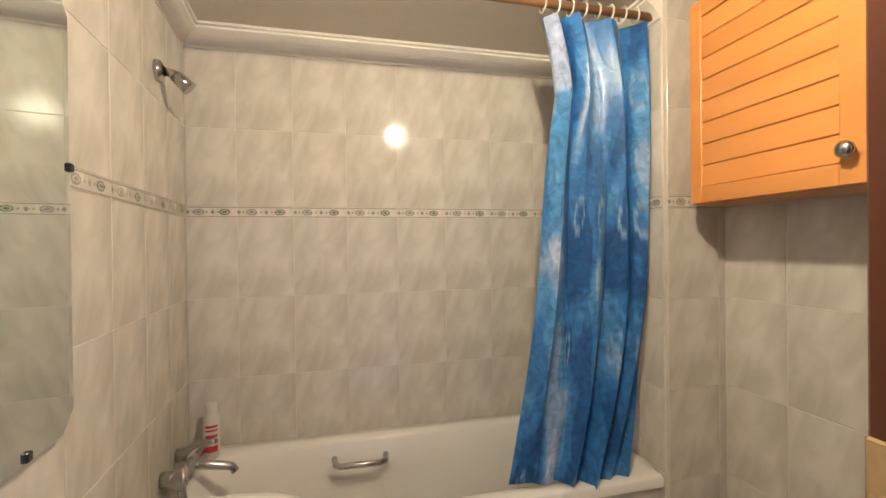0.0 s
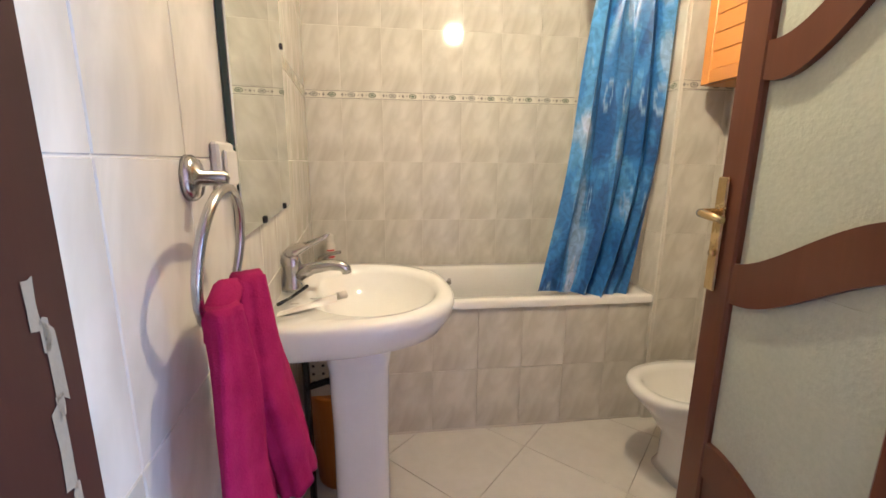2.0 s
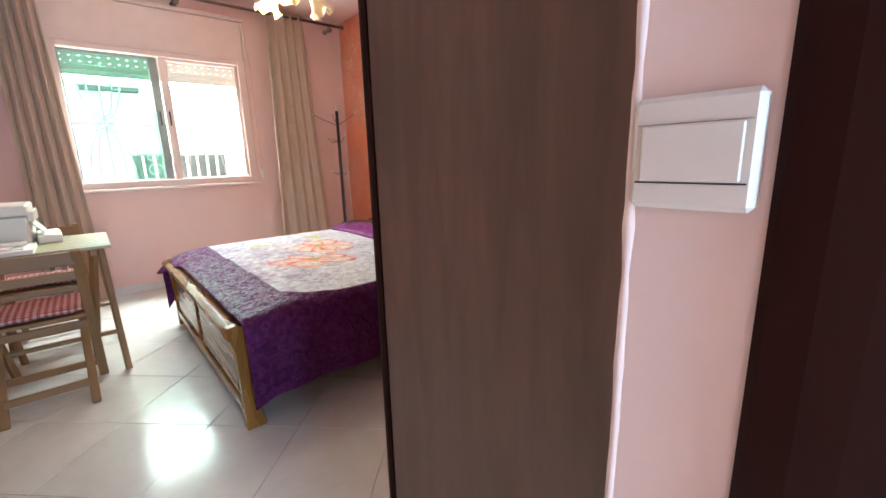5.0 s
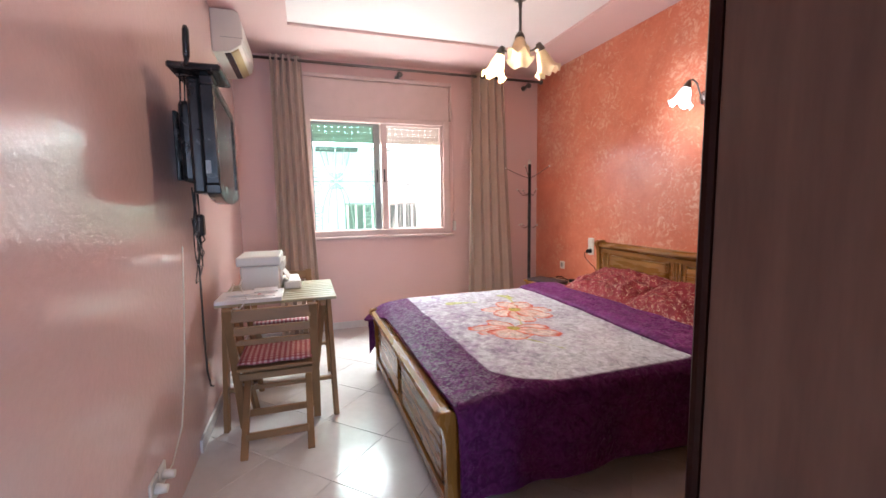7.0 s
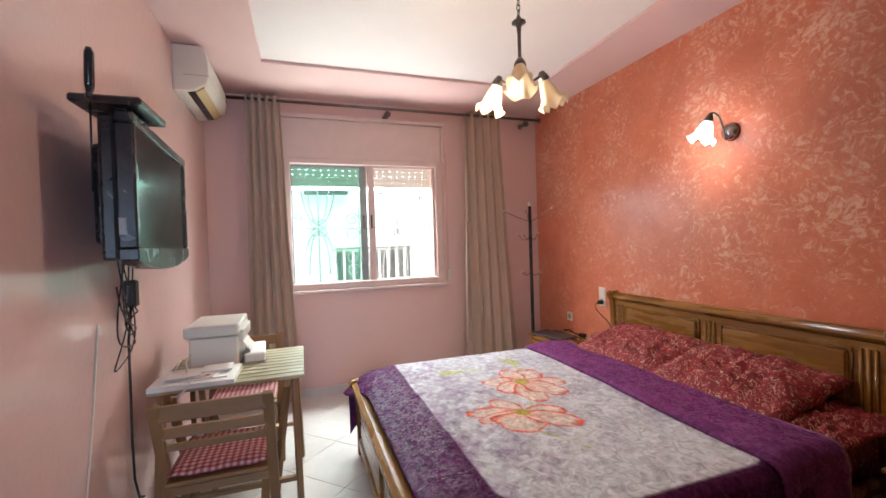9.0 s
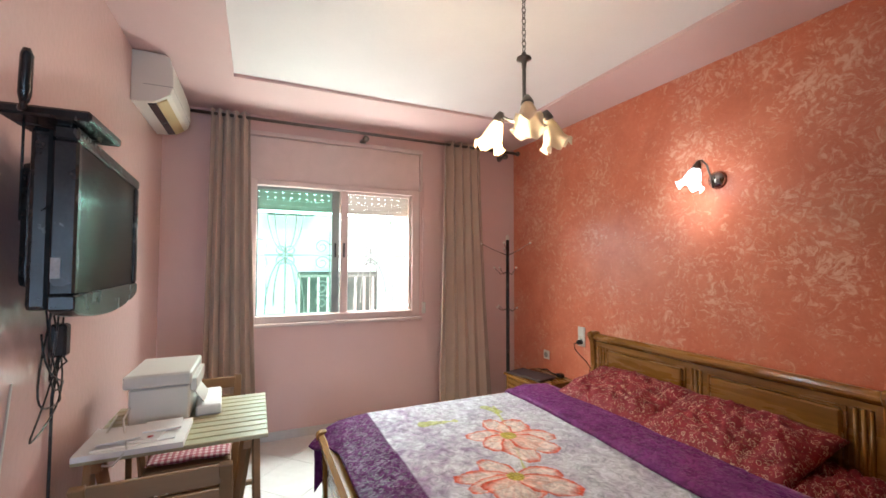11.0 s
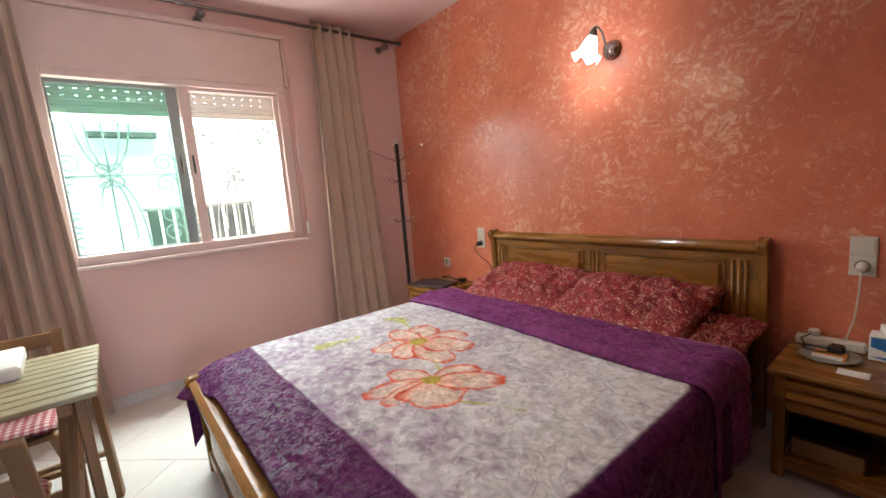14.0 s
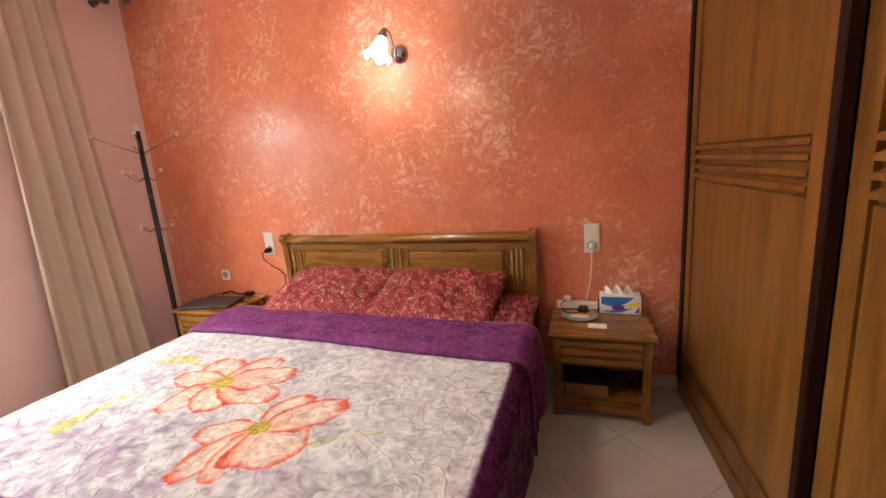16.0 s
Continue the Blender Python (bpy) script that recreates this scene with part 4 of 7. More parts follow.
bm = bmesh.new()
tube(bm, [(-0.37, 1.595, 0.725), (-0.37, 1.59, 0.745), (-0.33, 1.56, 0.775), (-0.28, 1.53, 0.79)], [0.02, 0.017, 0.010, 0.008], 10)
part("lever", bm, CHROME, mx)
bm = bmesh.new()
pts = [(-0.37 + 0.05 * math.sin(s * 3.0), 1.50 - 0.10 * math.sin(s * math.pi), 0.68 - 0.33 * math.sin(s * math.pi) + 0.06 * s) for s in [i / 24 for i in range(25)]]
tube(bm, pts, 0.007, 8)
part("hose", bm, CHROME, mx)

sh = thing("shower_holder", (-0.42, 1.54, 1.88), "chrome shower head bracket on the tiled wall", "shower bracket")
bm = bmesh.new()
lathe(bm, [(0.0, 0.0), (0.032, 0.0), (0.03, 0.012), (0.016, 0.02)], (BX + TH, 1.54, 1.90), 20, "x")
part("rose", bm, CHROME, sh)
bm = bmesh.new()
tube(bm, [(BX + 0.02, 1.54, 1.90), (-0.38, 1.54, 1.895), (-0.355, 1.54, 1.87)], [0.012, 0.013, 0.015], 12)
tube(bm, [(-0.372, 1.525, 1.885), (-0.335, 1.53, 1.85)], [0.018, 0.023], 14)
part("arm", bm, CHROME, sh)

bt = thing("shampoo_bottle", (-0.33, 1.76, 0.617), "white plastic bottle with red label on the tub rim", "bottle")
bm = bmesh.new()
lathe(bm, [(0.0, 0.617), (0.024, 0.617), (0.026, 0.63), (0.026, 0.75), (0.020, 0.765), (0.018, 0.77)], (-0.33, 1.76, 0), 20)
part("body", bm, WHITEPL, bt)
part("cap", lathe(bmesh.new(), [(0.019, 0.77), (0.019, 0.80), (0.015, 0.805), (0, 0.805)], (-0.33, 1.76, 0), 16), WHITEPL, bt)
for z, h in ((0.64, 0.022), (0.69, 0.010), (0.712, 0.006), (0.725, 0.008)):
    bm = bmesh.new()
    sheet(bm, [[(-0.33 + 0.0264 * math.cos(radians(a)), 1.76 + 0.0264 * math.sin(radians(a)), zz) for a in range(-120, -20, 10)] for zz in (z, z + h)])
    part("printed_bar", bm, REDDOT, bt, "red printed bar")

bt.location.z += 0.029

# basin on its pedestal
SKX, SKY, SKZ = -0.350, 0.855, 0.82
sk = thing("washbasin", (-0.15, 0.88, 0), "white ceramic washbasin on a pedestal with single-lever tap", "washbasin")


def dee(hy, x1, x0=SKX + 0.001, e=2.6, n=40):
    """A D-shaped outline: straight against the wall, round in front."""
    pts = []
    for k in range(n + 1):
        a = -math.pi / 2 + math.pi * k / n
        c, s = math.cos(a), math.sin(a)
        pts.append((x0 + 0.16 + (x1 - x0 - 0.16) * abs(c) ** (2 / e), SKY + hy * math.copysign(abs(s) ** (2 / 2.4), s)))
    return [(x0, SKY - hy * 0.93), (x0 + 0.08, SKY - hy * 0.99)] + pts + [(x0 + 0.08, SKY + hy * 0.99), (x0, SKY + hy * 0.93)]


bm = bmesh.new()
outline = dee(0.305, 0.155)
low = [(0.30, 0.55, 0.675), (0.62, 0.80, 0.69), (0.90, 0.94, 0.735), (0.985, 0.985, 0.775), (1.0, 1.0, 0.80), (0.995, 0.995, 0.815), (0.975, 0.98, 0.825)]
rows = []
for sy, sx, z in low:
    rows.append([(SKX + (x - SKX) * sx if x > SKX + 0.01 else x, SKY + (y - SKY) * sy, z) for x, y in outline])


def toward(t, cx, hx, hy, z):
    """Rows inside the rim: bowl outlines met point by point with the rim's own."""
    out = []
    for x, y in outline:
        a = math.atan2((y - SKY) / 0.305, (x - cx) / 0.2)
        out.append((cx + hx * math.cos(a), SKY + hy * math.sin(a), z))
    return out


rows.append([(SKX + (x - SKX) * 0.93 if x > SKX + 0.01 else x, SKY + (y - SKY) * 0.90, 0.826) for x, y in outline])
for hx, hy, z in ((0.195, 0.235, 0.820), (0.187, 0.226, 0.805), (0.165, 0.20, 0.755), (0.12, 0.145, 0.715), (0.06, 0.07, 0.70), (0.018, 0.02, 0.697)):
    rows.append(toward(0, -0.085, hx, hy, z))
sheet(bm, rows, True, True)
cap_ends(bm)
part("basin", bm, ENAMEL, sk, smooth=True)
part("drain", lathe(bmesh.new(), [(0.0, 0.701), (0.022, 0.701), (0.026, 0.7035), (0.03, 0.702)], (-0.085, SKY, 0), 20), CHROME, sk, "chrome drain")
bm = bmesh.new()
prof = [(0.088, 0.078, 0.0), (0.086, 0.076, 0.03), (0.083, 0.074, 0.10), (0.082, 0.074, 0.40), (0.088, 0.080, 0.60), (0.10, 0.09, 0.685)]
sheet(bm, [[(x, y, z) for x, y in rounded(-0.13, 0.835, hx, hy, 5.0, 40)] for hx, hy, z in prof], True, True)
cap_ends(bm)
part("pedestal", bm, ENAMEL, sk, smooth=True)
tap = thing("basin_tap", (-0.30, 0.90, 0.826), "brushed chrome single-lever tap on the washbasin", "tap")
bm = bmesh.new()
lathe(bm, [(0.0, 0.826), (0.034, 0.826), (0.032, 0.834), (0.027, 0.848), (0.026, 0.885), (0.028, 0.905), (0.025, 0.922), (0.014, 0.932), (0.0, 0.934)], (-0.31, 0.875, 0), 22)
part("body", bm, CHROME, tap)
bm = bmesh.new()
tube(bm, [(-0.30, 0.875, 0.868), (-0.255, 0.873, 0.888), (-0.205, 0.87, 0.897), (-0.172, 0.868, 0.894), (-0.158, 0.867, 0.884), (-0.156, 0.867, 0.872)], [0.024, 0.019, 0.0165, 0.016, 0.015, 0.0145], 12)
part("spout", bm, CHROME, tap)
bm = bmesh.new()
tube(bm, [(-0.312, 0.876, 0.922), (-0.300, 0.875, 0.942), (-0.262, 0.87, 0.956), (-0.215, 0.862, 0.980), (-0.200, 0.860, 0.990)], [0.025, 0.020, 0.010, 0.0065, 0.004], 12)
part("lever", bm, CHROME, tap)

sk.matrix_basis = Matrix.Translation((SKX, SKY, 0)) @ Matrix.Rotation(radians(5.0), 4, "Z") @ Matrix.Translation((-SKX, -SKY, 0)) @ sk.matrix_basis
# toothpaste and soap on the basin
tp = thing("toothpaste_tube", (-0.27, 0.71, 0.828), "white toothpaste tube with grey print on the washbasin", "toothpaste")
bm = bmesh.new()
sheet(bm, [[(-0.30 + 0.13 * s + 0.0, 0.66 + 0.09 * s + (k - 3) / 3 * 0.020 * (1 - 0.2 * s), 0.829 + (1 - abs(k - 3) / 3) * (0.004 + 0.016 * s)) for k in range(7)] for s in [i / 8 for i in range(9)]])
part("tube", bm, WHITEPL, tp)
part("cap", tube(bmesh.new(), [(-0.17, 0.75, 0.84), (-0.15, 0.764, 0.84)], 0.010, 12), WHITEPL, tp)
part("printed_bar", boxes((-0.275, -0.255, 0.680, 0.688, 0.8455, 0.8465)), BGREY, tp, "grey printed bar")
part("printed_bar", boxes((-0.235, -0.205, 0.711, 0.718, 0.8465, 0.8475)), BGREY, tp, "grey printed bar")
so = thing("soap_bar", (-0.375, 1.0, 0.826), "pale orange soap bar behind the tap", "soap")
part("bar", boxes((-0.345, -0.290, 0.955, 1.03, 0.826, 0.856), bevel=0.009), BEIGEPL, so)
tbr = thing("toothbrush", (-0.3, 0.78, 0.83), "dark toothbrush lying beside the tap", "toothbrush")
part("stick", tube(bmesh.new(), [(-0.315, 0.72, 0.832), (-0.29, 0.77, 0.836), (-0.26, 0.82, 0.85)], [0.005, 0.004, 0.005], 8), BLACK, tbr)

# mirror with cut corners
mr = thing("wall_mirror", (BX + 0.01, 0.735, 1.45), "frameless wall mirror with cut corners and dark worn edge", "mirror")
MY0, MY1, MZ0, MZ1, MC = 0.435, 1.035, 1.055, 1.86, 0.07
mo = [(MY0 + MC, MZ0), (MY1 - 0.035, MZ0), (MY1, MZ0 + 0.035), (MY1, MZ1 - MC), (MY1 - MC, MZ1), (MY0 + MC, MZ1), (MY0, MZ1 - MC), (MY0, MZ0 + 0.0)]
part("backing", prism(bmesh.new(), mo, "x", BX + TH + 0.001, BX + 0.018), MIRROREDGE, mr)
mc = ((MY0 + MY1) / 2, (MZ0 + MZ1) / 2)
part("glass", prism(bmesh.new(), [(mc[0] + (u - mc[0]) * 0.988, mc[1] + (v - mc[1]) * 0.994) for u, v in mo], "x", BX + 0.0185, BX + 0.022), MIRROR, mr, "silvered mirror glass")
for u, v in ((MY1 - 0.006, 1.52), (0.62, MZ0 + 0.008), (0.90, MZ0 + 0.010)):
    part("clip", boxes((BX + 0.010, BX + 0.027, u - 0.006, u + 0.008, v - 0.008, v + 0.008), bevel=0.002), BLACK, mr, "dark mirror clip")

bs = thing("bathroom_switch", (BX, 0.38, 1.18), "white rocker switch on the tiled wall", "switch")
part("plate", boxes((BX + TH, BX + 0.020, 0.337, 0.422, 1.138, 1.218), bevel=0.004), WHITEPL, bs)
part("rocker", boxes((BX + 0.0205, BX + 0.027, 0.349, 0.410, 1.150, 1.206), bevel=0.003), WHITEPL, bs)

# towel ring and towel
tr = thing("towel_ring", (BX, 0.275, 1.12), "chrome towel ring on the tiled wall", "towel ring")
TRY = 0.235
part("rose", lathe(bmesh.new(), [(0.0, 0.0), (0.030, 0.0), (0.030, 0.006), (0.024, 0.013), (0.010, 0.016), (0.009, 0.046), (0.0, 0.050)], (BX + TH, TRY + 0.01, 1.167), 22, "x"), CHROME, tr)
bm = bmesh.new()
tube(bm, [(-0.380 + 0.012 * math.cos(radians(a)), TRY - 0.035 + 0.088 * math.sin(radians(a)), 1.072 + 0.085 * math.cos(radians(a))) for a in range(0, 360, 12)], 0.006, 8, True)
part("ring", bm, CHROME, tr)
tw = thing("hand_towel", (-0.37, 0.20, 0.8), "crumpled magenta terry towel hung through the ring", "towel")


def lobe(name, yc, off, z0, z1, hw, thick, lean, seed, label=""):
    """One hanging half of the towel: a soft flattened sleeve, drawn together at the ring."""
    bm = bmesh.new()
    rows = []
    for i in range(34):
        s = i / 33
        gather = 0.42 + 0.58 * min(1, s * 2.2)
        row = []
        for k in range(44):
            a = 2 * math.pi * k / 44
            crease = 0.16 * math.sin(4 * a + seed + 2 * s) + 0.09 * math.sin(9 * a + 3 * s + seed) + 0.20 * noise.noise(Vector((math.cos(a) * 1.5, s * 4, seed)))
            u = math.sin(a) * hw * gather * (1 + 0.5 * crease)
            w = math.cos(a) * thick * (1 + crease) * (0.8 + 0.3 * s)
            end = 0.022 * math.sin(1.7 * math.sin(a) + seed) * s
            row.append((BX + off + lean * s + w, yc + u + 0.012 * math.sin(4 * s + seed), z0 + (z1 - z0) * s + end))
        rows.append(row)
    sheet(bm, rows, True, True)
    cap_ends(bm)
    return part(name, bm, TOWEL, tw, label, smooth=True)


lobe("front_half", 0.135, 0.062, 1.025, 0.690, 0.072, 0.022, 0.020, 0.7)
lobe("back_half", 0.225, 0.070, 1.040, 0.715, 0.070, 0.026, 0.045, 2.9)
bm = bmesh.new()
tube(bm, [(BX + 0.060, 0.14, 0.985), (BX + 0.054, 0.16, 1.015), (BX + 0.054, 0.19, 1.028), (BX + 0.060, 0.225, 1.020), (BX + 0.066, 0.24, 0.985)], [0.020, 0.019, 0.018, 0.020, 0.024], 12)
part("fold", bm, TOWEL, tw, smooth=True)

for ob in (mr, bs, tr, tw, mx, sh):
    ob.matrix_basis = ASKEW @ Matrix.Translation(ob.location)

# orange cleaning bucket and caddy behind the pedestal
bk = thing("cleaning_bucket", (-0.215, 1.12, 0), "orange plastic bucket standing under the washbasin", "bucket")
bm = bmesh.new()
lathe(bm, [(0.0, 0.005), (0.10, 0.005), (0.10, 0.0), (0.105, 0.0), (0.125, 0.36), (0.135, 0.375), (0.135, 0.39), (0.122, 0.39), (0.10, 0.02)], (-0.215, 1.13, 0), 28)
part("pail", bm, ORANGEPL, bk)
bm = bmesh.new()
tube(bm, [(-0.215, 1.13 + 0.13 * math.cos(radians(a)), 0.37 + 0.05 * math.sin(radians(a))) for a in range(0, 181, 15)], 0.004, 6)
part("bail", bm, BLACK, bk)
cr = thing("plastic_basket", (-0.27, 1.12, 0.40), "beige perforated plastic basket on the bucket", "basket")
for row in ((-0.31, -0.12, 1.02, 1.03, 0.41, 0.60), (-0.31, -0.12, 1.21, 1.22, 0.41, 0.60), (-0.31, -0.30, 1.03, 1.21, 0.41, 0.60), (-0.13, -0.12, 1.03, 1.21, 0.41, 0.60)):
    part("side", boxes(row, bevel=0.003), BEIGEPL, cr)
part("base", boxes((-0.31, -0.12, 1.02, 1.22, 0.391, 0.4095)), BEIGEPL, cr)
bm = bmesh.new()
for i in range(6):
    for j in range(5):
        lathe(bm, [(0.0, -0.0012), (0.0055, -0.0012)], (-0.298 + 0.033 * i, 1.02, 0.445 + 0.03 * j), 8, "y")
tagged(part("holes", bm, BLACK, cr, "rows of dark holes"), kind="stuff")
st = thing("mop_stand", (-0.34, 0.97, 0), "black tubular stand beside the pedestal", "stand")
bm = bmesh.new()
tube(bm, [(-0.31, 0.96, 0.0), (-0.31, 0.96, 0.56), (-0.30, 0.96, 0.58)], 0.012, 8)
tube(bm, [(-0.31, 0.96, 0.46), (-0.24, 0.96, 0.48), (-0.20, 0.96, 0.46)], 0.012, 8)
part("pipe", bm, BLACK, st)

# bidet by the right wall
bd = thing("bidet", (1.12, 1.0, 0), "white ceramic bidet standing on the tiled floor", "bidet")
bm = bmesh.new()
prof = [(0.17, 0.11, 4, 0.0, 0.06), (0.16, 0.10, 3, 0.04, 0.06), (0.15, 0.095, 3, 0.16, 0.05), (0.20, 0.13, 2.6, 0.27, 0.02), (0.255, 0.172, 2.5, 0.35, 0.0), (0.262, 0.178, 2.5, 0.375, 0.0), (0.255, 0.172, 2.5, 0.388, 0.0), (0.215, 0.138, 2.4, 0.386, 0.0), (0.205, 0.13, 2.4, 0.37, 0.0), (0.15, 0.09, 2.2, 0.27, 0.0), (0.03, 0.02, 2, 0.25, 0.0)]
sheet(bm, [[(x, y, z) for x, y in rounded(1.118 + dx, 0.96, hx, hy, e, 48)] for hx, hy, e, z, dx in prof], True, True)
cap_ends(bm)
part("bowl", bm, ENAMEL, bd, smooth=True)
bm = bmesh.new()
lathe(bm, [(0.0, 0.385), (0.022, 0.385), (0.02, 0.43), (0.0, 0.44)], (1.335, 0.96, 0), 16)
tube(bm, [(1.33, 0.96, 0.42), (1.28, 0.96, 0.43), (1.255, 0.96, 0.415)], 0.011, 10)
part("tap", bm, CHROME, bd, "chrome bidet tap")

# pine cabinet on the right wall: closed unit and open shelf unit
cbx = thing("wall_cabinet", (1.28, 1.0, 1.5), "orange pine wall cabinet with slatted door and glass knob", "cabinet")
CX, CYA, CYB, CZA, CZB = 1.18, 0.785, 1.24, 1.49, 2.10
part("body", boxes((CX + 0.022, BR - TH - 0.001, CYA, CYA + 0.018, CZA, CZB), (CX + 0.022, BR - TH - 0.001, CYB - 0.018, CYB, CZA, CZB), (CX + 0.022, BR - TH - 0.001, CYA + 0.018, CYB - 0.018, CZA, CZA + 0.018), (CX + 0.022, BR - TH - 0.001, CYA + 0.018, CYB - 0.018, CZB - 0.018, CZB)), PINE, cbx)
dr = part("door", boxes((CX + 0.0165, CX + 0.0195, CYA + 0.05, CYB - 0.03, CZA + 0.04, CZB - 0.04)), PINE, cbx)
for name, row in (("stile", (CYA, CYA + 0.06, CZA + 0.002, CZB)), ("stile", (CYB - 0.04, CYB, CZA + 0.002, CZB)), ("rail", (CYA + 0.06, CYB - 0.04, CZA + 0.002, CZA + 0.05)), ("rail", (CYA + 0.06, CYB - 0.04, CZB - 0.05, CZB))):
    part(name, boxes((CX, CX + 0.0205, *row), bevel=0.002), PINE, dr)
nz = 8
for k in range(nz):
    a = CZA + 0.05 + (CZB - CZA - 0.10) * k / nz
    b = CZA + 0.05 + (CZB - CZA - 0.10) * (k + 1) / nz
    part("slat", prism(bmesh.new(), [(CX + 0.003, a + 0.003), (CX + 0.014, a - 0.004), (CX + 0.016, b - 0.006), (CX + 0.008, b - 0.0005)], "y", CYA + 0.06, CYB - 0.04), PINE, dr)
part("knob", lathe(bmesh.new(), [(0.0, 0.0), (0.008, 0.0), (0.007, -0.01), (0.017, -0.018), (0.018, -0.026), (0.010, -0.033), (0.0, -0.034)], (CX, CYA + 0.035, CZA + 0.075), 18, "x"), CHROME, dr, "faceted chrome knob")
ocb = thing("open_shelf_cabinet", (1.28, 0.6, 1.5), "brown pine wall unit with open shelves", "shelf")
part("body", boxes((CX + 0.01, BR - TH - 0.001, CYA - 0.022, CYA - 0.003, CZA, CZB), (CX + 0.01, BR - TH - 0.001, 0.50, 0.52, CZA, CZB), (CX + 0.01, BR - TH - 0.001, 0.52, CYA - 0.022, CZA, CZA + 0.018), (CX + 0.01, BR - TH - 0.001, 0.52, CYA - 0.022, CZB - 0.018, CZB), (BR - 0.02, BR - TH - 0.001, 0.52, CYA - 0.022, CZA + 0.018, CZB - 0.018)), DOORWOOD, ocb)
part("shelf", boxes((CX + 0.015, BR - 0.021, 0.521, CYA - 0.023, 1.70, 1.718)), PINE, ocb, "orange pine shelf")

# shower curtain gathered at the foot end, with its rod and rings
rd = single("shower_curtain_rod", tube(bmesh.new(), [(BX + TH, 1.35, 2.125), (1.143, 1.35, 2.125)], 0.013, 12), TEAKX, (0.36, 1.35, 2.125), "brown tubular curtain rod over the bathtub", "curtain rod", smooth=True)
sc = thing("shower_curtain", (0.9, 1.36, 1.3), "gathered blue plastic shower curtain printed with paler sea shapes", "shower curtain")
bm = bmesh.new()
lay_c = bm.loops.layers.float_color.new("print")
NU, NV = 150, 60
rows = []
for j in range(NV + 1):
    s = j / NV
    z = 2.10 - 1.478 * s
    left = 0.742 + 0.10 * min(1.0, s * 6) * math.exp(-3 * s) - 0.135 * s ** 3
    right = 1.120 + 0.006 * s - 0.115 * (max(0, s - 0.55) / 0.45) ** 1.6
    amp = 0.028 + 0.006 * s
    row = []
    for i in range(NU + 1):
        u = i / NU
        ph = u * 2 * math.pi * 4.3 + 1.5 * math.sin(5 * u + 2.6 * s) + 1.1 * math.sin(2.6 * s + 4 * u)
        row.append((left + (right - left) * (u + 0.018 * math.sin(2 * ph)), 1.362 - 0.022 * s + amp * (0.7 + 0.4 * math.sin(9 * u + 3 * s)) * math.sin(ph) + 0.010 * math.sin(17 * u + 5 * s), z + 0.018 * math.sin(4 * u + 1) * s))
    rows.append(row)
vs = sheet(bm, rows)
PAL = ((0.025, 0.095, 0.28), (0.045, 0.165, 0.43), (0.09, 0.255, 0.54), (0.24, 0.37, 0.60), (0.42, 0.49, 0.68))
spot = {}
for j, row in enumerate(vs):
    for i, v in enumerate(row):
        u, w = i / NU * 1.8, j / NV * 1.45
        a = noise.noise(Vector((u * 2.6, w * 2.2, 3.0))) + 0.5 * noise.noise(Vector((u * 7, w * 6, 9.0)))
        idx = 1 + (a > 0.16) + (a > 0.42) - (a < -0.12)
        if math.sin(w * 9 + 2 * a) > 0.86:
            idx = min(4, idx + 1)
        if w < 0.22 and u < 0.25:
            idx = 4
        ring = abs(math.hypot((u * 1.0) % 0.36 - 0.18, w % 0.42 - 0.21) - 0.05 - 0.02 * a)
        if ring < 0.007:
            idx = 3
        spot[v] = PAL[idx]
for f in bm.faces:
    for lp in f.loops:
        lp[lay_c] = (*spot[lp.vert], 1)
part("cloth", bm, SHOWERC, sc, smooth=True)
for k in range(8):
    x = 0.745 + 0.047 * k
    bm = bmesh.new()
    tube(bm, [(x, 1.35 + 0.022 * math.cos(radians(a)), 2.12 + 0.024 * math.sin(radians(a))) for a in range(0, 360, 24)], 0.003, 6, True)
    part("ring", bm, WHITEPL, sc, "white plastic curtain ring")

# ceiling lamp of the bathroom, above the doorway side
cl = thing("bathroom_ceiling_lamp", (0.47, 0.66, 2.175), "round white glass bathroom ceiling lamp, lit", "ceiling lamp")
part("base", lathe(bmesh.new(), [(0.0, 2.175), (0.075, 2.175), (0.075, 2.165), (0.0, 2.165)], (0.47, 0.66, 0), 28), WHITEPL, cl)
gl = part("globe", lathe(bmesh.new(), [(0.040, 2.164), (0.046, 2.150), (0.044, 2.130), (0.033, 2.112), (0.014, 2.104), (0.0, 2.103)], (0.47, 0.66, 0), 28), glowing("lit_bath_globe", (1.0, 0.82, 0.55), 6.0), cl, "glowing white glass")
gl.visible_shadow = False

# passage: light switch beside the bathroom doorway
sw = thing("light_switch", (-0.275, -0.233, 1.16), "white wide-rocker light switch on the pale wall strip", "switch")
part("plate", boxes((-0.316, -0.236, -0.245, -0.2335, 1.118, 1.196), bevel=0.004), WHITEPL, sw)
part("rocker", boxes((-0.308, -0.244, -0.248, -0.2455, 1.1375, 1.1765), bevel=0.0015), WHITEPL, sw)
# thin strips on the plate paint the shade of the gaps round the rocker
part("gap", boxes((-0.311, -0.241, -0.2462, -0.2452, 1.1362, 1.1374)), BLACK, sw, "black strip painted as the shadow line below the rocker")
part("gap", boxes((-0.311, -0.241, -0.2462, -0.2452, 1.1767, 1.1773)), BGREY, sw, "grey strip painted as the fainter shadow line above the rocker")
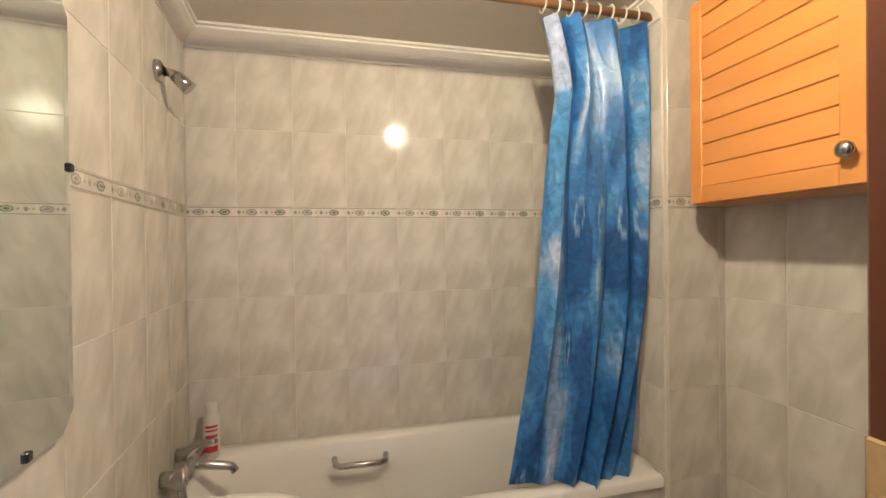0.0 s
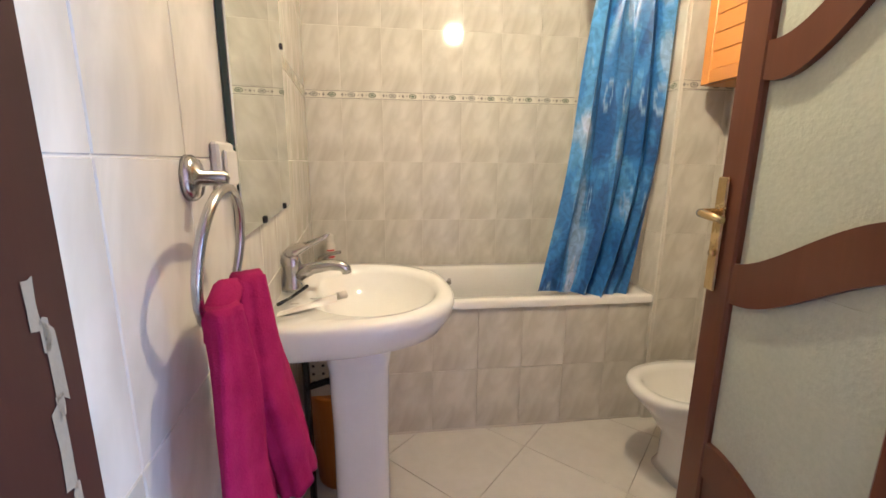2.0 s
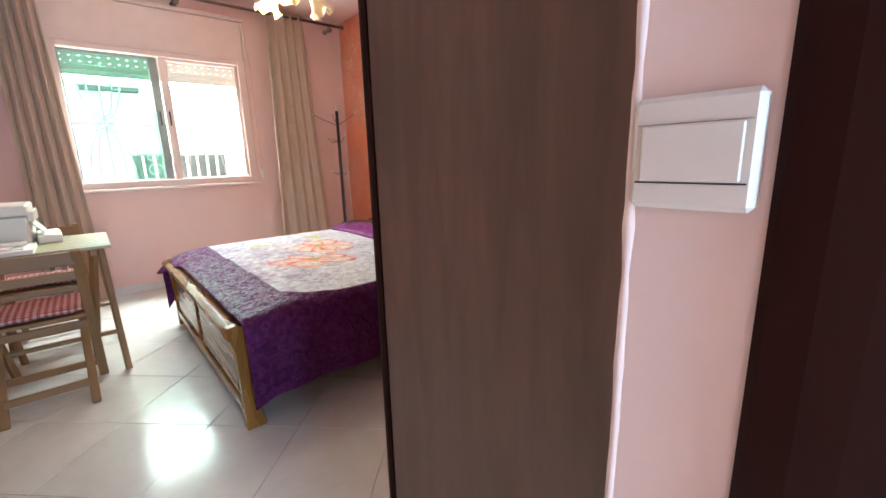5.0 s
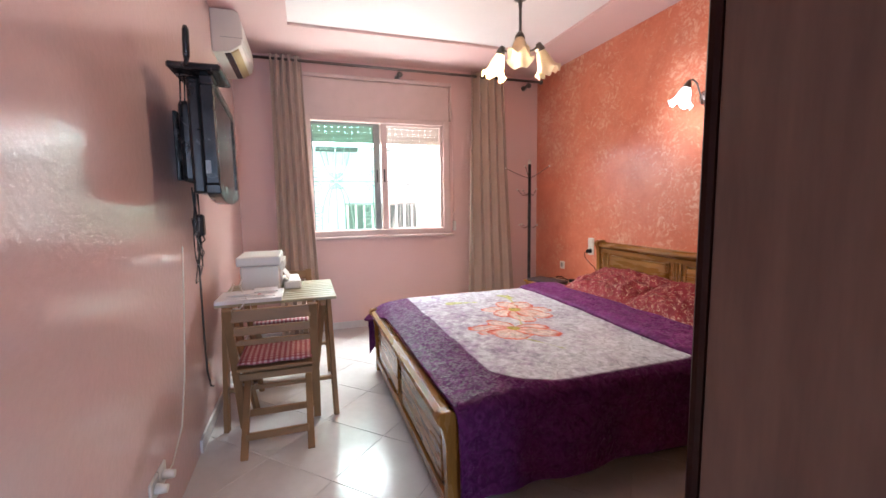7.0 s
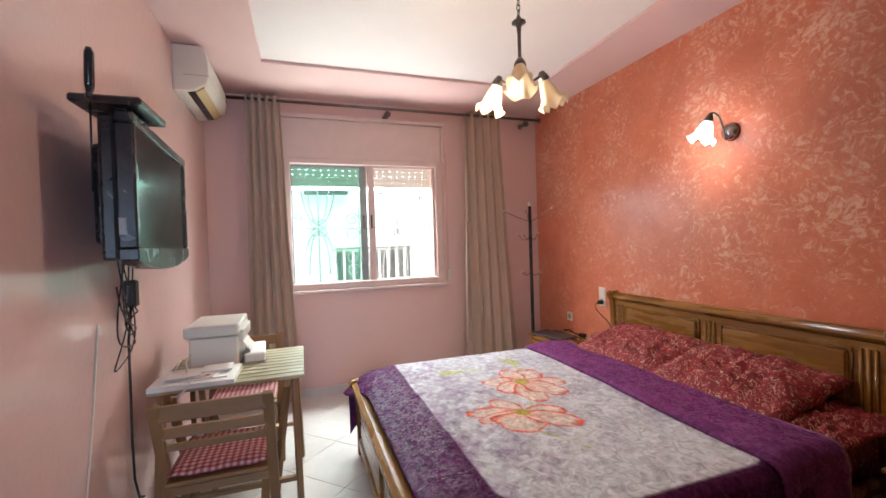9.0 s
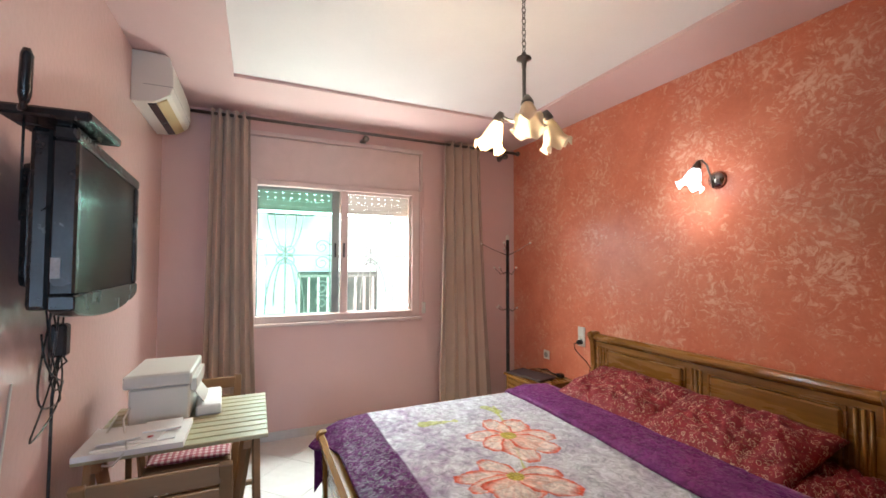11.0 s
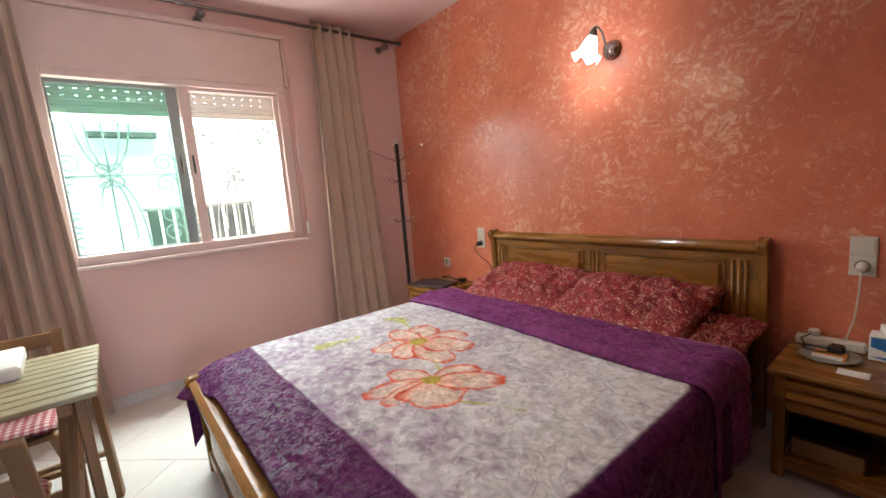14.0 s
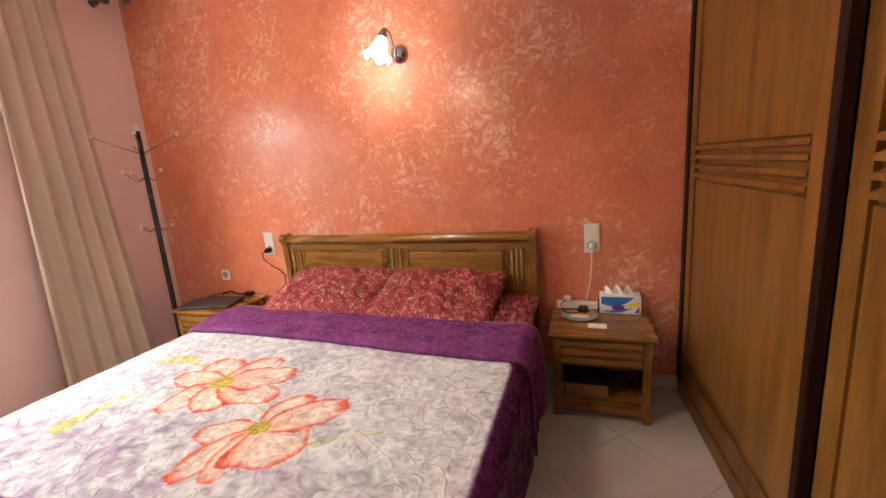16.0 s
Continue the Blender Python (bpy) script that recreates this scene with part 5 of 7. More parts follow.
# ---- bedroom: bed ----
X0, X1, YF, YH = -3.72, -1.965, -0.20, 1.975
bed = thing("bed", (-2.84, 0.9, 0), "varnished oak sleigh bed with panelled headboard and low footboard", "bed")
hb = part("headboard", boxes((X0 + 0.04, X1 - 0.04, 1.915, 1.945, 0.12, 0.885)), BEDWOOD, bed)
for a, b in ((-3.545, -2.93), (-2.765, -2.15)):
    part("panel", boxes((a, b, 1.896, 1.9145, 0.40, 0.815), bevel=0.015), BEDWOOD, hb)
    part("panel_bead", boxes((a - 0.012, b + 0.012, 1.906, 1.9148, 0.816, 0.826), (a - 0.012, a - 0.001, 1.906, 1.9148, 0.39, 0.815), (b + 0.001, b + 0.012, 1.906, 1.9148, 0.39, 0.815)), BEDWOOD, hb)
for c in (-3.615, -2.848, -2.08):
    for k in (-1, 0, 1):
        part("flute", tube(bmesh.new(), [(c + 0.028 * k, 1.913, 0.40), (c + 0.028 * k, 1.913, 0.83)], 0.009, 8), BEDWOODZ, hb)
roll = [(1.915, 0.86), (1.895, 0.872), (1.885, 0.885), (1.887, 0.90), (1.90, 0.912), (1.925, 0.922), (1.955, 0.918), (1.968, 0.90), (1.966, 0.88), (1.945, 0.86)]
part("top_rail", prism(bmesh.new(), roll, "x", X0 + 0.03, X1 - 0.03), BEDWOOD, hb)
HPOST = [(1.90, 0.0), (1.955, 0.0), (1.955, 0.70), (1.962, 0.82), (1.972, 0.90), (1.966, 0.928), (1.945, 0.938), (1.90, 0.936), (1.872, 0.925), (1.866, 0.905), (1.876, 0.885), (1.892, 0.86), (1.898, 0.80), (1.90, 0.70)]
for a in (X0, X1 - 0.045):
    part("post", prism(bmesh.new(), HPOST, "x", a, a + 0.045, 0.004), BEDWOODZ, bed)
fb = part("footboard", boxes((X0 + 0.07, X1 - 0.05, -0.165, -0.140, 0.06, 0.43)), BEDWOOD, bed)
for a, b in ((-3.56, -2.90), (-2.80, -2.07)):
    part("panel", boxes((a, b, -0.178, -0.1655, 0.14, 0.385), bevel=0.010), BEDWOOD, fb)
part("bottom_rail", boxes((X0 + 0.07, X1 - 0.05, -0.182, -0.1655, 0.06, 0.12), bevel=0.005), BEDWOOD, fb)
part("top_rail", prism(bmesh.new(), [(-0.140, 0.425), (-0.135, 0.455), (-0.15, 0.475), (-0.19, 0.482), (-0.215, 0.47), (-0.218, 0.452), (-0.20, 0.438), (-0.175, 0.425)], "x", X0 + 0.06, X1 - 0.04), BEDWOOD, fb)
FPOST = [(-0.185, 0.0), (-0.10, 0.0), (-0.115, 0.10), (-0.125, 0.30), (-0.12, 0.44), (-0.135, 0.475), (-0.17, 0.495), (-0.21, 0.492), (-0.228, 0.47), (-0.224, 0.45), (-0.205, 0.43), (-0.192, 0.37), (-0.186, 0.20)]
for a in (X0 + 0.01, X1 - 0.055):
    part("post", prism(bmesh.new(), FPOST, "x", a, a + 0.05, 0.004), BEDWOODZ, bed)
for a in (X0 + 0.03, X1 - 0.05):
    part("side_rail", boxes((a, a + 0.025, -0.135, 1.90, 0.17, 0.31), bevel=0.004), BEDWOOD, bed)
part("slat_base", boxes((X0 + 0.06, X1 - 0.06, -0.13, 1.90, 0.25, 0.275)), BEDWOOD, bed)
bm = boxes((X0 + 0.06, X1 - 0.056, -0.125, 1.885, 0.28, 0.50))
bmesh.ops.bevel(bm, geom=list(bm.edges), offset=0.04, segments=4, affect="EDGES")
single("mattress", bm, PILLOW, (-2.84, 0.9, 0.28), "mattress with a red floral cotton sheet", "mattress", smooth=True)


# pillows
def pillow(cx, cy, cz, hx, hy, hz, tilt, seed, turn=0):
    bm = bmesh.new()
    m = Matrix.Translation((cx, cy, cz)) @ Matrix.Rotation(radians(turn), 4, "Z") @ Matrix.Rotation(radians(tilt), 4, "X")
    n, k = 60, 40
    for side in (1, -1):
        rows = []
        for j in range(k + 1):
            v = -1 + 2 * j / k
            row = []
            for i in range(n + 1):
                u = -1 + 2 * i / n
                edge = max(0.0, (1 - abs(u) ** 3.2) * (1 - abs(v) ** 3.0)) ** 0.55
                pinch = 1 - 0.07 * (1 - abs(u)) * abs(v) ** 4
                wr = 0.028 * noise.noise(Vector((u * 2.6 + seed, v * 2.4, side))) + 0.024 * noise.noise(Vector((u * 7 + seed, v * 5 + 2 * u, side + 3))) + 0.012 * noise.noise(Vector((u * 16 + 5 * v + seed, v * 9 - 4 * u, side))) + 0.014 * math.sin(5 * u + 7 * v * abs(u) + seed) * edge * (0.3 + abs(u))
                row.append(m @ Vector((hx * u * (1 - 0.05 * (1 - abs(v)) * abs(u) ** 4), hy * v * pinch, side * hz * edge + wr * edge)))
            rows.append(row)
        sheet(bm, rows)
    bmesh.ops.remove_doubles(bm, verts=bm.verts, dist=0.002)
    return bm


for cx, cy, cz, hx, tl, sd, tn in ((-3.18, 1.655, 0.605, 0.39, 19, 1.0, 3), (-2.505, 1.655, 0.605, 0.375, 18, 4.0, -2)):
    single("pillow", pillow(cx, cy, cz, hx, 0.27, 0.088, tl - 3, sd, tn), PILLOW, (cx, cy, cz), "plump pillow in red floral cotton against the headboard", "pillow", "pillows on the bed", smooth=True)
single("pillow", pillow(-2.13, 1.66, 0.525, 0.18, 0.25, 0.038, 3, 7.0, 0), PILLOW, (-2.13, 1.66, 0.525), "flat pillow in red floral cotton under the larger one", "pillow", "pillows on the bed", smooth=True)

# plush blanket with printed flowers
FLOWERS = (((-3.075, 0.70), ((137, 0.245, 0.085), (179, 0.245, 0.07), (-109, 0.235, 0.072), (-61, 0.205, 0.085), (62, 0.25, 0.08), (-10, 0.30, 0.085), (28, 0.285, 0.085))), ((-2.704, 0.495), ((-154, 0.20, 0.065), (-108, 0.275, 0.052), (-84, 0.245, 0.055), (-32, 0.225, 0.125), (74, 0.21, 0.072), (38, 0.285, 0.075))))
STEMS = (((-2.75, 0.57), (-2.95, 0.66), 0.009), ((-2.56, 0.42), (-2.29, 0.56), 0.006), ((-3.15, 0.75), (-3.5, 0.86), 0.009), ((-3.42, 0.33), (-3.38, 0.52), 0.028), ((-3.52, 0.80), (-3.40, 0.84), 0.022))


def print_colour(x, y, wob):
    """The blanket's printed colour at a place of its top, with streaks of pile sheen painted in."""
    purple = (0.082, 0.017, 0.072)
    inside = min(y - 0.085, 1.13 - y, -1.980 - x)
    dx, dy = x - (-1.980 - 0.22), (0.085 + 0.30) - y
    if dx > 0 and dy > 0:
        inside = min(inside, 0.24 * (1 - math.hypot(dx / 0.22, dy / 0.30)))
    dx, dy = x - (-1.980 - 0.14), y - (1.13 - 0.12)
    if dx > 0 and dy > 0:
        inside = min(inside, 0.12 * (1 - math.hypot(dx / 0.14, dy / 0.12)))
    if inside < -0.005:
        return purple
    lil = 0.5 + 0.5 * math.tanh(3 * wob)
    near = max(0.0, 1 - (y - 0.085) / 0.55) * 0.5
    # pale streaks imitate highlights on the crushed pile, mixed into the lilac
    sheen_streak = noise.noise(Vector((x * 22 + y * 9, y * 26 - x * 5, 2.0))) + 0.7 * noise.noise(Vector((x * 6 + y * 3, y * 8, 6.0)))
    k = 0.36 * lil + near * 0.75 + 0.75 * sheen_streak * (0.5 + near) - 0.6 * max(0.0, x + 2.55)
    k = max(0.0, min(1.0, k))
    c = Vector((0.575, 0.575, 0.605)).lerp(Vector((0.30, 0.21, 0.315)), k)
    for (a, b, w) in STEMS:
        av, bv, p = Vector(a), Vector(b), Vector((x, y))
        t = max(0, min(1, (p - av).dot(bv - av) / (bv - av).length_squared))
        d = (p - (av + t * (bv - av))).length
        if d < w * (1 + wob):
            c = Vector((0.42, 0.44, 0.10)).lerp(c, 0.25)
    for (cx, cy), petals in FLOWERS:
        for ang, ln, wd_ in petals:
            a = radians(ang)
            u = (x - cx) * math.cos(a) + (y - cy) * math.sin(a)
            v = -(x - cx) * math.sin(a) + (y - cy) * math.cos(a)
            s = u / ln
            if 0 < s < 1.05:
                half = wd_ * (math.sin(math.pi * min(1, s * 0.93) ** 0.9) ** 0.75) * (1 + 0.30 * wob) + 0.004
                e = 1 - max(abs(v) / half, (s - 0.5) / 0.5 if s > 0.5 else 0)
                if e > 0:
                    rim = max(0.0, 1 - e / max(0.12, 0.30 + 0.16 * wob)) ** 0.8
                    vein = 0.25 * (abs(math.sin(v * 120 / (0.5 + s))) > 0.93)
                    c = Vector((0.72, 0.57, 0.48)).lerp(c, 0.25).lerp(Vector((0.60, 0.075, 0.03)), max(0.0, min(1, rim * 1.0 + vein * 0.8 + 1.1 * max(0, 0.42 - s) + 0.12 * wob)))
        d = math.hypot(x - cx, y - cy)
        if d < 0.042 * (1 + 0.4 * wob):
            c = Vector((0.50, 0.40, 0.08)) if math.sin(x * 400) * math.sin(y * 430) < 0.4 else Vector((0.16, 0.10, 0.02))
    return tuple(Vector(purple).lerp(c, min(1.0, (inside + 0.005) / 0.010)))


bm = bmesh.new()
lay_q = bm.loops.layers.float_color.new("print")
rows, cols = [], []
NA, NB = 440, 280
for j in range(NB + 1):
    y = -0.155 + (1.30 + 0.155) * j / NB
    row, crow = [], []
    for i in range(NA + 1):
        s = -0.30 + (0.30 + 1.79 + 0.345) * i / NA
        top = 0.532 - 0.035 * max(0.0, (0.08 - y) / 0.235) ** 1.5
        w = noise.noise(Vector((s * 3.0, y * 3.0, 0.3)))
        fold = math.sin(y * 17 + 2.0 * math.sin(y * 5)) * 0.5 + 0.5 * noise.noise(Vector((y * 6, 1.0, 2.0)))
        if s < 0:
            drop = -s
            x, z = X0 + 0.03 - 0.03 - 0.02 * min(1, drop / 0.1) + 0.01 * fold * drop, top - max(0.0, drop - 0.02)
        elif s > 1.73:
            drop = s - 1.73
            r = 0.06
            if drop < r * math.pi / 2:
                a = drop / r
                x, z = X0 + 1.73 + r * math.sin(a), top - r * (1 - math.cos(a))
            else:
                h_ = drop - r * math.pi / 2
                x, z = X0 + 1.73 + r + 0.028 * fold * min(1, h_ / 0.12) + 0.03 * h_, top - r - h_
        else:
            x, z = X0 + s, top + 0.008 * w + 0.005 * noise.noise(Vector((s * 9, y * 9, 5)))
        yy = y
        if j < 16 and s < 0.42:
            k = (16 - j) / 16
            ease = max(0.0, min(1.0, (0.42 - s) / 0.45))
            ease = ease * ease * (3 - 2 * ease)
            yy = y - (0.105 if s > 0 else 0.07) * k * ease
            z = z - 0.10 * k * k * ease
        row.append((x, yy, z))
        wob = noise.noise(Vector((s * 16, y * 16, 7.0))) + 0.6 * noise.noise(Vector((s * 5, y * 5, 1.0)))
        crow.append(print_colour(X0 + s, y + 0.0, wob) if s < 1.80 else (0.082, 0.017, 0.072))
    rows.append(row)
    cols.append(crow)
vs = sheet(bm, rows)
spot = {v: cols[j][i] for j, r in enumerate(vs) for i, v in enumerate(r)}
for f in bm.faces:
    for lp in f.loops:
        lp[lay_q] = (*spot[lp.vert], 1)
bkt = thing("blanket", (-2.84, 0.5, 0.5), "plush purple blanket printed with orange flowers on lilac-white", "blanket")
bl = part("cover", bm, QUILT, bkt, smooth=True)
so_ = bl.modifiers.new("thick", "SOLIDIFY")
so_.thickness, so_.offset = 0.012, 1.0

# the turned-back edge of the blanket
bm = bmesh.new()
lay_q = bm.loops.layers.float_color.new("print")
rows, cols = [], []
for j in range(30):
    v = j / 29
    row, crow = [], []
    for i in range(120):
        s = -0.20 + (0.20 + 1.79 + 0.42) * i / 119
        y = 1.115 + 0.36 * v + 0.02 * math.sin(3 * s) - 0.03 * (s / 1.8)
        rise = 0.556 + 0.016 * math.sin(math.pi * min(1, v * 1.15)) * (0.6 + 0.4 * v) - (0.02 if v > 0.97 else 0)
        z = rise + 0.007 * noise.noise(Vector((s * 4, v * 4, 2)))
        if v < 0.03:
            z -= 0.014
        if s < 0:
            x, z = X0 - 0.03, z + s
        elif s > 1.76:
            d, r = s - 1.76, 0.055
            if d < r * math.pi / 2:
                a = d / r
                x, z = X0 + 1.745 + r * math.sin(a), z - r * (1 - math.cos(a))
            else:
                h_ = d - r * math.pi / 2
                x, z = X0 + 1.745 + r + 0.02 * math.sin(y * 20) * min(1, h_ / 0.1) + 0.02 * h_, z - r - h_ * (1 - 0.2 * v)
        else:
            x = X0 + s * (1.74 / 1.76)
        row.append((x, y, z))
        m_ = 0.5 + 0.5 * noise.noise(Vector((s * 9, v * 5, 4)))
        crow.append((0.30, 0.16, 0.24) if v > 0.93 and (i + j) % 3 else (0.115 + 0.10 * m_, 0.026 + 0.030 * m_, 0.100 + 0.085 * m_))
    rows.append(row)
    cols.append(crow)
vs = sheet(bm, rows)
spot = {v: cols[j][i] for j, r in enumerate(vs) for i, v in enumerate(r)}
for f in bm.faces:
    for lp in f.loops:
        lp[lay_q] = (*spot[lp.vert], 1)
tb_ = part("turned_back_band", bm, QUILT, bkt, "turned-back purple plush band", smooth=True)
so_ = tb_.modifiers.new("thick", "SOLIDIFY")
so_.thickness, so_.offset = 0.014, 1.0


# ---- bedside tables ----
def bedside(x0, x1, y0, y1, top, label):
    t = thing("bedside_table", ((x0 + x1) / 2, (y0 + y1) / 2, 0), label, "bedside table", "tables beside the bed")
    part("top", boxes((x0, x1, y0 - 0.015, y1, top - 0.022, top), bevel=0.005), BEDWOOD, t)
    for a in (x0 + 0.02, x1 - 0.06):
        part("leg", boxes((a, a + 0.04, y0 + 0.005, y0 + 0.045, 0.0, top - 0.0225), bevel=0.003), BEDWOODZ, t)
        part("leg", boxes((a, a + 0.04, y1 - 0.05, y1 - 0.01, 0.0, top - 0.0225), bevel=0.003), BEDWOODZ, t)
        part("side", boxes((a + 0.012, a + 0.028, y0 + 0.046, y1 - 0.051, 0.07, top - 0.0225)), BEDWOODZ, t)
    part("back", boxes((x0 + 0.061, x1 - 0.061, y1 - 0.035, y1 - 0.025, 0.07, top - 0.0225)), BEDWOOD, t)
    dr_ = part("drawer", boxes((x0 + 0.062, x1 - 0.062, y0 + 0.012, y0 + 0.03, top - 0.175, top - 0.03), bevel=0.003), BEDWOOD, t)
    for k in range(3):
        z = top - 0.165 + 0.045 * k
        part("slat", prism(bmesh.new(), [(y0 + 0.0118, z), (y0 - 0.004, z + 0.008), (y0 - 0.002, z + 0.03), (y0 + 0.0118, z + 0.036)], "x", x0 + 0.062, x1 - 0.062), BEDWOOD, dr_)
    part("shelf", boxes((x0 + 0.062, x1 - 0.062, y0 + 0.02, y1 - 0.036, 0.075, 0.093)), BEDWOOD, t)
    part("rail", boxes((x0 + 0.061, x1 - 0.061, y0 + 0.01, y0 + 0.03, 0.04, 0.0745)), BEDWOOD, t)
    return t


bedside(-1.885, -1.385, 1.575, 1.975, 0.465, "varnished oak bedside table with slatted drawer and open shelf")
bedside(-4.475, -3.985, 1.575, 1.975, 0.465, "varnished oak bedside table in the corner with a case on top")
bk_ = thing("shelf_book", (-1.70, 1.72, 0.094), "brown book lying on the bedside shelf", "book")
part("page_block", boxes((-1.81, -1.60, 1.63, 1.80, 0.0945, 0.165), bevel=0.003), TEAK, bk_)
part("cover", boxes((-1.815, -1.595, 1.625, 1.805, 0.1655, 0.172), bevel=0.002), DARKWOOD, bk_)

tsb = thing("tissue_box", (-1.53, 1.90, 0.465), "blue, white and yellow tissue box on the bedside table", "tissue box")
bx0, bx1, by0, by1, bz0, bz1 = -1.63, -1.425, 1.875, 1.965, 0.4655, 0.565
part("carton", boxes((bx0, bx1, by0, by1, bz0, bz1), bevel=0.002), PAPER, tsb)


def swoosh(pts, mat, off, name):
    bm = bmesh.new()
    bm.faces.new([bm.verts.new((bx0 + (bx1 - bx0) * u, by0 - off, bz0 + (bz1 - bz0) * v)) for u, v in pts])
    bmesh.ops.triangulate(bm, faces=bm.faces)
    part(name, bm, mat, tsb)


swoosh([(0.03, 0.55), (0.25, 0.42), (0.6, 0.55), (0.85, 0.95), (0.03, 0.95)], BLUE, 0.0008, "print")
swoosh([(0.03, 0.16), (0.3, 0.05), (0.55, 0.1), (0.8, 0.35), (0.5, 0.26), (0.3, 0.20)], BLUE, 0.0008, "print")
swoosh([(0.55, 0.42), (0.80, 0.62), (0.96, 0.72), (0.96, 0.50), (0.75, 0.38)], YELLOW, 0.0012, "print")
swoosh([(0.84, 0.08), (0.96, 0.08), (0.96, 0.45)], VIOLET, 0.0012, "print")
bm = bmesh.new()
bm.faces.new([bm.verts.new((bx0 + (bx1 - bx0) * (0.45 + 0.16 * math.cos(a * math.pi / 10)), by0 - 0.0016, bz0 + (bz1 - bz0) * (0.36 + 0.17 * math.sin(a * math.pi / 10)))) for a in range(20)])
part("emblem", bm, VIOLET, tsb, "plain violet oval")
bm = bmesh.new()
rows = []
for j in range(9):
    v = j / 8
    rows.append([(-1.605 + 0.14 * i / 16, 1.915 + 0.020 * math.sin(i * 0.9 + 2 * v) * (0.4 + v), 0.563 + (0.018 + 0.03 * abs(math.sin(i * 0.55 + 0.6))) * v) for i in range(17)])
sheet(bm, rows)
part("tissue", bm, PAPER, tsb, "white tissue standing up", smooth=True)

ps = thing("power_strip", (-1.75, 1.94, 0.465), "white power strip on the bedside table", "power strip")
part("body", boxes((-1.865, -1.64, 1.925, 1.968, 0.4655, 0.505), bevel=0.006), WHITEPL, ps)
part("plug", boxes((-1.825, -1.785, 1.93, 1.965, 0.5055, 0.535), bevel=0.006), WHITEPL, ps)
ch = thing("charger", (-1.73, 1.84, 0.465), "black charger with coiled lead on a grey dish", "charger")
part("brick", boxes((-1.745, -1.69, 1.81, 1.865, 0.482, 0.515), bevel=0.01), BLACK, ch)
bm = bmesh.new()
tube(bm, [(-1.78 + 0.045 * math.cos(radians(a)), 1.84 + 0.03 * math.sin(radians(a)), 0.484) for a in range(30, 360, 20)], 0.003, 6)
tube(bm, [(-1.80, 1.945, 0.525), (-1.84, 1.90, 0.50), (-1.82, 1.86, 0.484)], 0.003, 6)
part("lead", bm, BLACK, ch)
ds = single("dish", lathe(bmesh.new(), [(0.0, 0.4665), (0.085, 0.4665), (0.098, 0.474), (0.096, 0.477), (0.08, 0.4705), (0.0, 0.4705)], (-1.735, 1.82, 0), 30), BGREY, (-1.735, 1.82, 0.466), "flat grey dish on the bedside table", "dish", smooth=True)
nb = thing("orange_notebook", (-1.74, 1.79, 0.478), "small orange and white box on the dish", "box")
part("cover", boxes((-1.785, -1.68, 1.775, 1.855, 0.4715, 0.481), bevel=0.002), ORANGEPL, nb)
part("label", boxes((-1.785, -1.69, 1.773, 1.79, 0.4712, 0.4822), bevel=0.001), PAPER, nb)
single("paper_slip", boxes((-1.695, -1.605, 1.655, 1.715, 0.4655, 0.4668)), PAPER, (-1.65, 1.68, 0.465), "small printed paper card on the bedside table", "card")

# case and leads on the corner table
cs = thing("laptop_case", (-4.2, 1.74, 0.465), "dark brown flat case on the corner bedside table", "case")
bm = bmesh.new()
box(bm, -4.44, -4.06, 1.60, 1.82, 0.4655, 0.490, bevel=0.010, seg=2, turn=Matrix.Translation((-4.25, 1.71, 0)) @ Matrix.Rotation(radians(14), 4, "Z") @ Matrix.Translation((4.25, -1.71, 0)))
part("sleeve", bm, surface("dark_brown_fabric", (0.035, 0.018, 0.018), (0.06, 0.03, 0.03), 0.7, 0, 20, 300, 0.4), cs)
cd = thing("adapter", (-4.15, 1.92, 0.465), "black adapter with lead on the corner table", "adapter")
part("brick", boxes((-4.14, -4.08, 1.90, 1.95, 0.4655, 0.50), bevel=0.006), BLACK, cd)
bm = bmesh.new()
tube(bm, [(-4.11, 1.90, 0.485), (-4.18, 1.87, 0.50), (-4.26, 1.90, 0.505), (-4.30, 1.86, 0.50), (-4.32, 1.88, 0.485)], 0.006, 6)
part("lead", bm, BLACK, cd)


# ---- sockets and switches on the red wall ----
def outlet(name, x, z, label, double=True):
    t = thing(name, (x, RY, z), label, "socket")
    h = 0.0825
    part("plate", boxes((x - 0.041, x + 0.041, RY - 0.010, RY - 0.0005, z - h / 2, z + h / 2), bevel=0.003), WHITEPL, t)
    part("well", lathe(bmesh.new(), [(0.0, -0.0002), (0.022, -0.0002), (0.024, -0.002), (0.026, 0.001)], (x, RY - 0.0105, z), 20, "y"), BGREY, t)
    if double:
        part("switch_plate", boxes((x - 0.041, x + 0.041, RY - 0.010, RY - 0.0005, z + h / 2 + 0.001, z + h * 1.5), bevel=0.003), WHITEPL, t)
        part("rocker", boxes((x - 0.033, x + 0.033, RY - 0.014, RY - 0.0102, z + h / 2 + 0.014, z + h * 1.5 - 0.014), bevel=0.002), WHITEPL, t)
    return t


outlet("wall_socket", -1.67, 0.825, "white switch and socket plates on the red wall")
outlet("wall_socket", -3.90, 0.815, "white switch and socket plates beside the headboard")
outlet("wall_socket", -4.37, 0.612, "small white socket above the corner table", False)
pl = thing("white_plug", (-1.67, 1.96, 0.82), "white plug with white lead in the wall socket", "plug")
part("plug", lathe(bmesh.new(), [(0.0, -0.040), (0.012, -0.040), (0.019, -0.03), (0.019, -0.0)], (-1.67, RY - 0.0115, 0.825), 16, "y"), WHITEPL, pl)
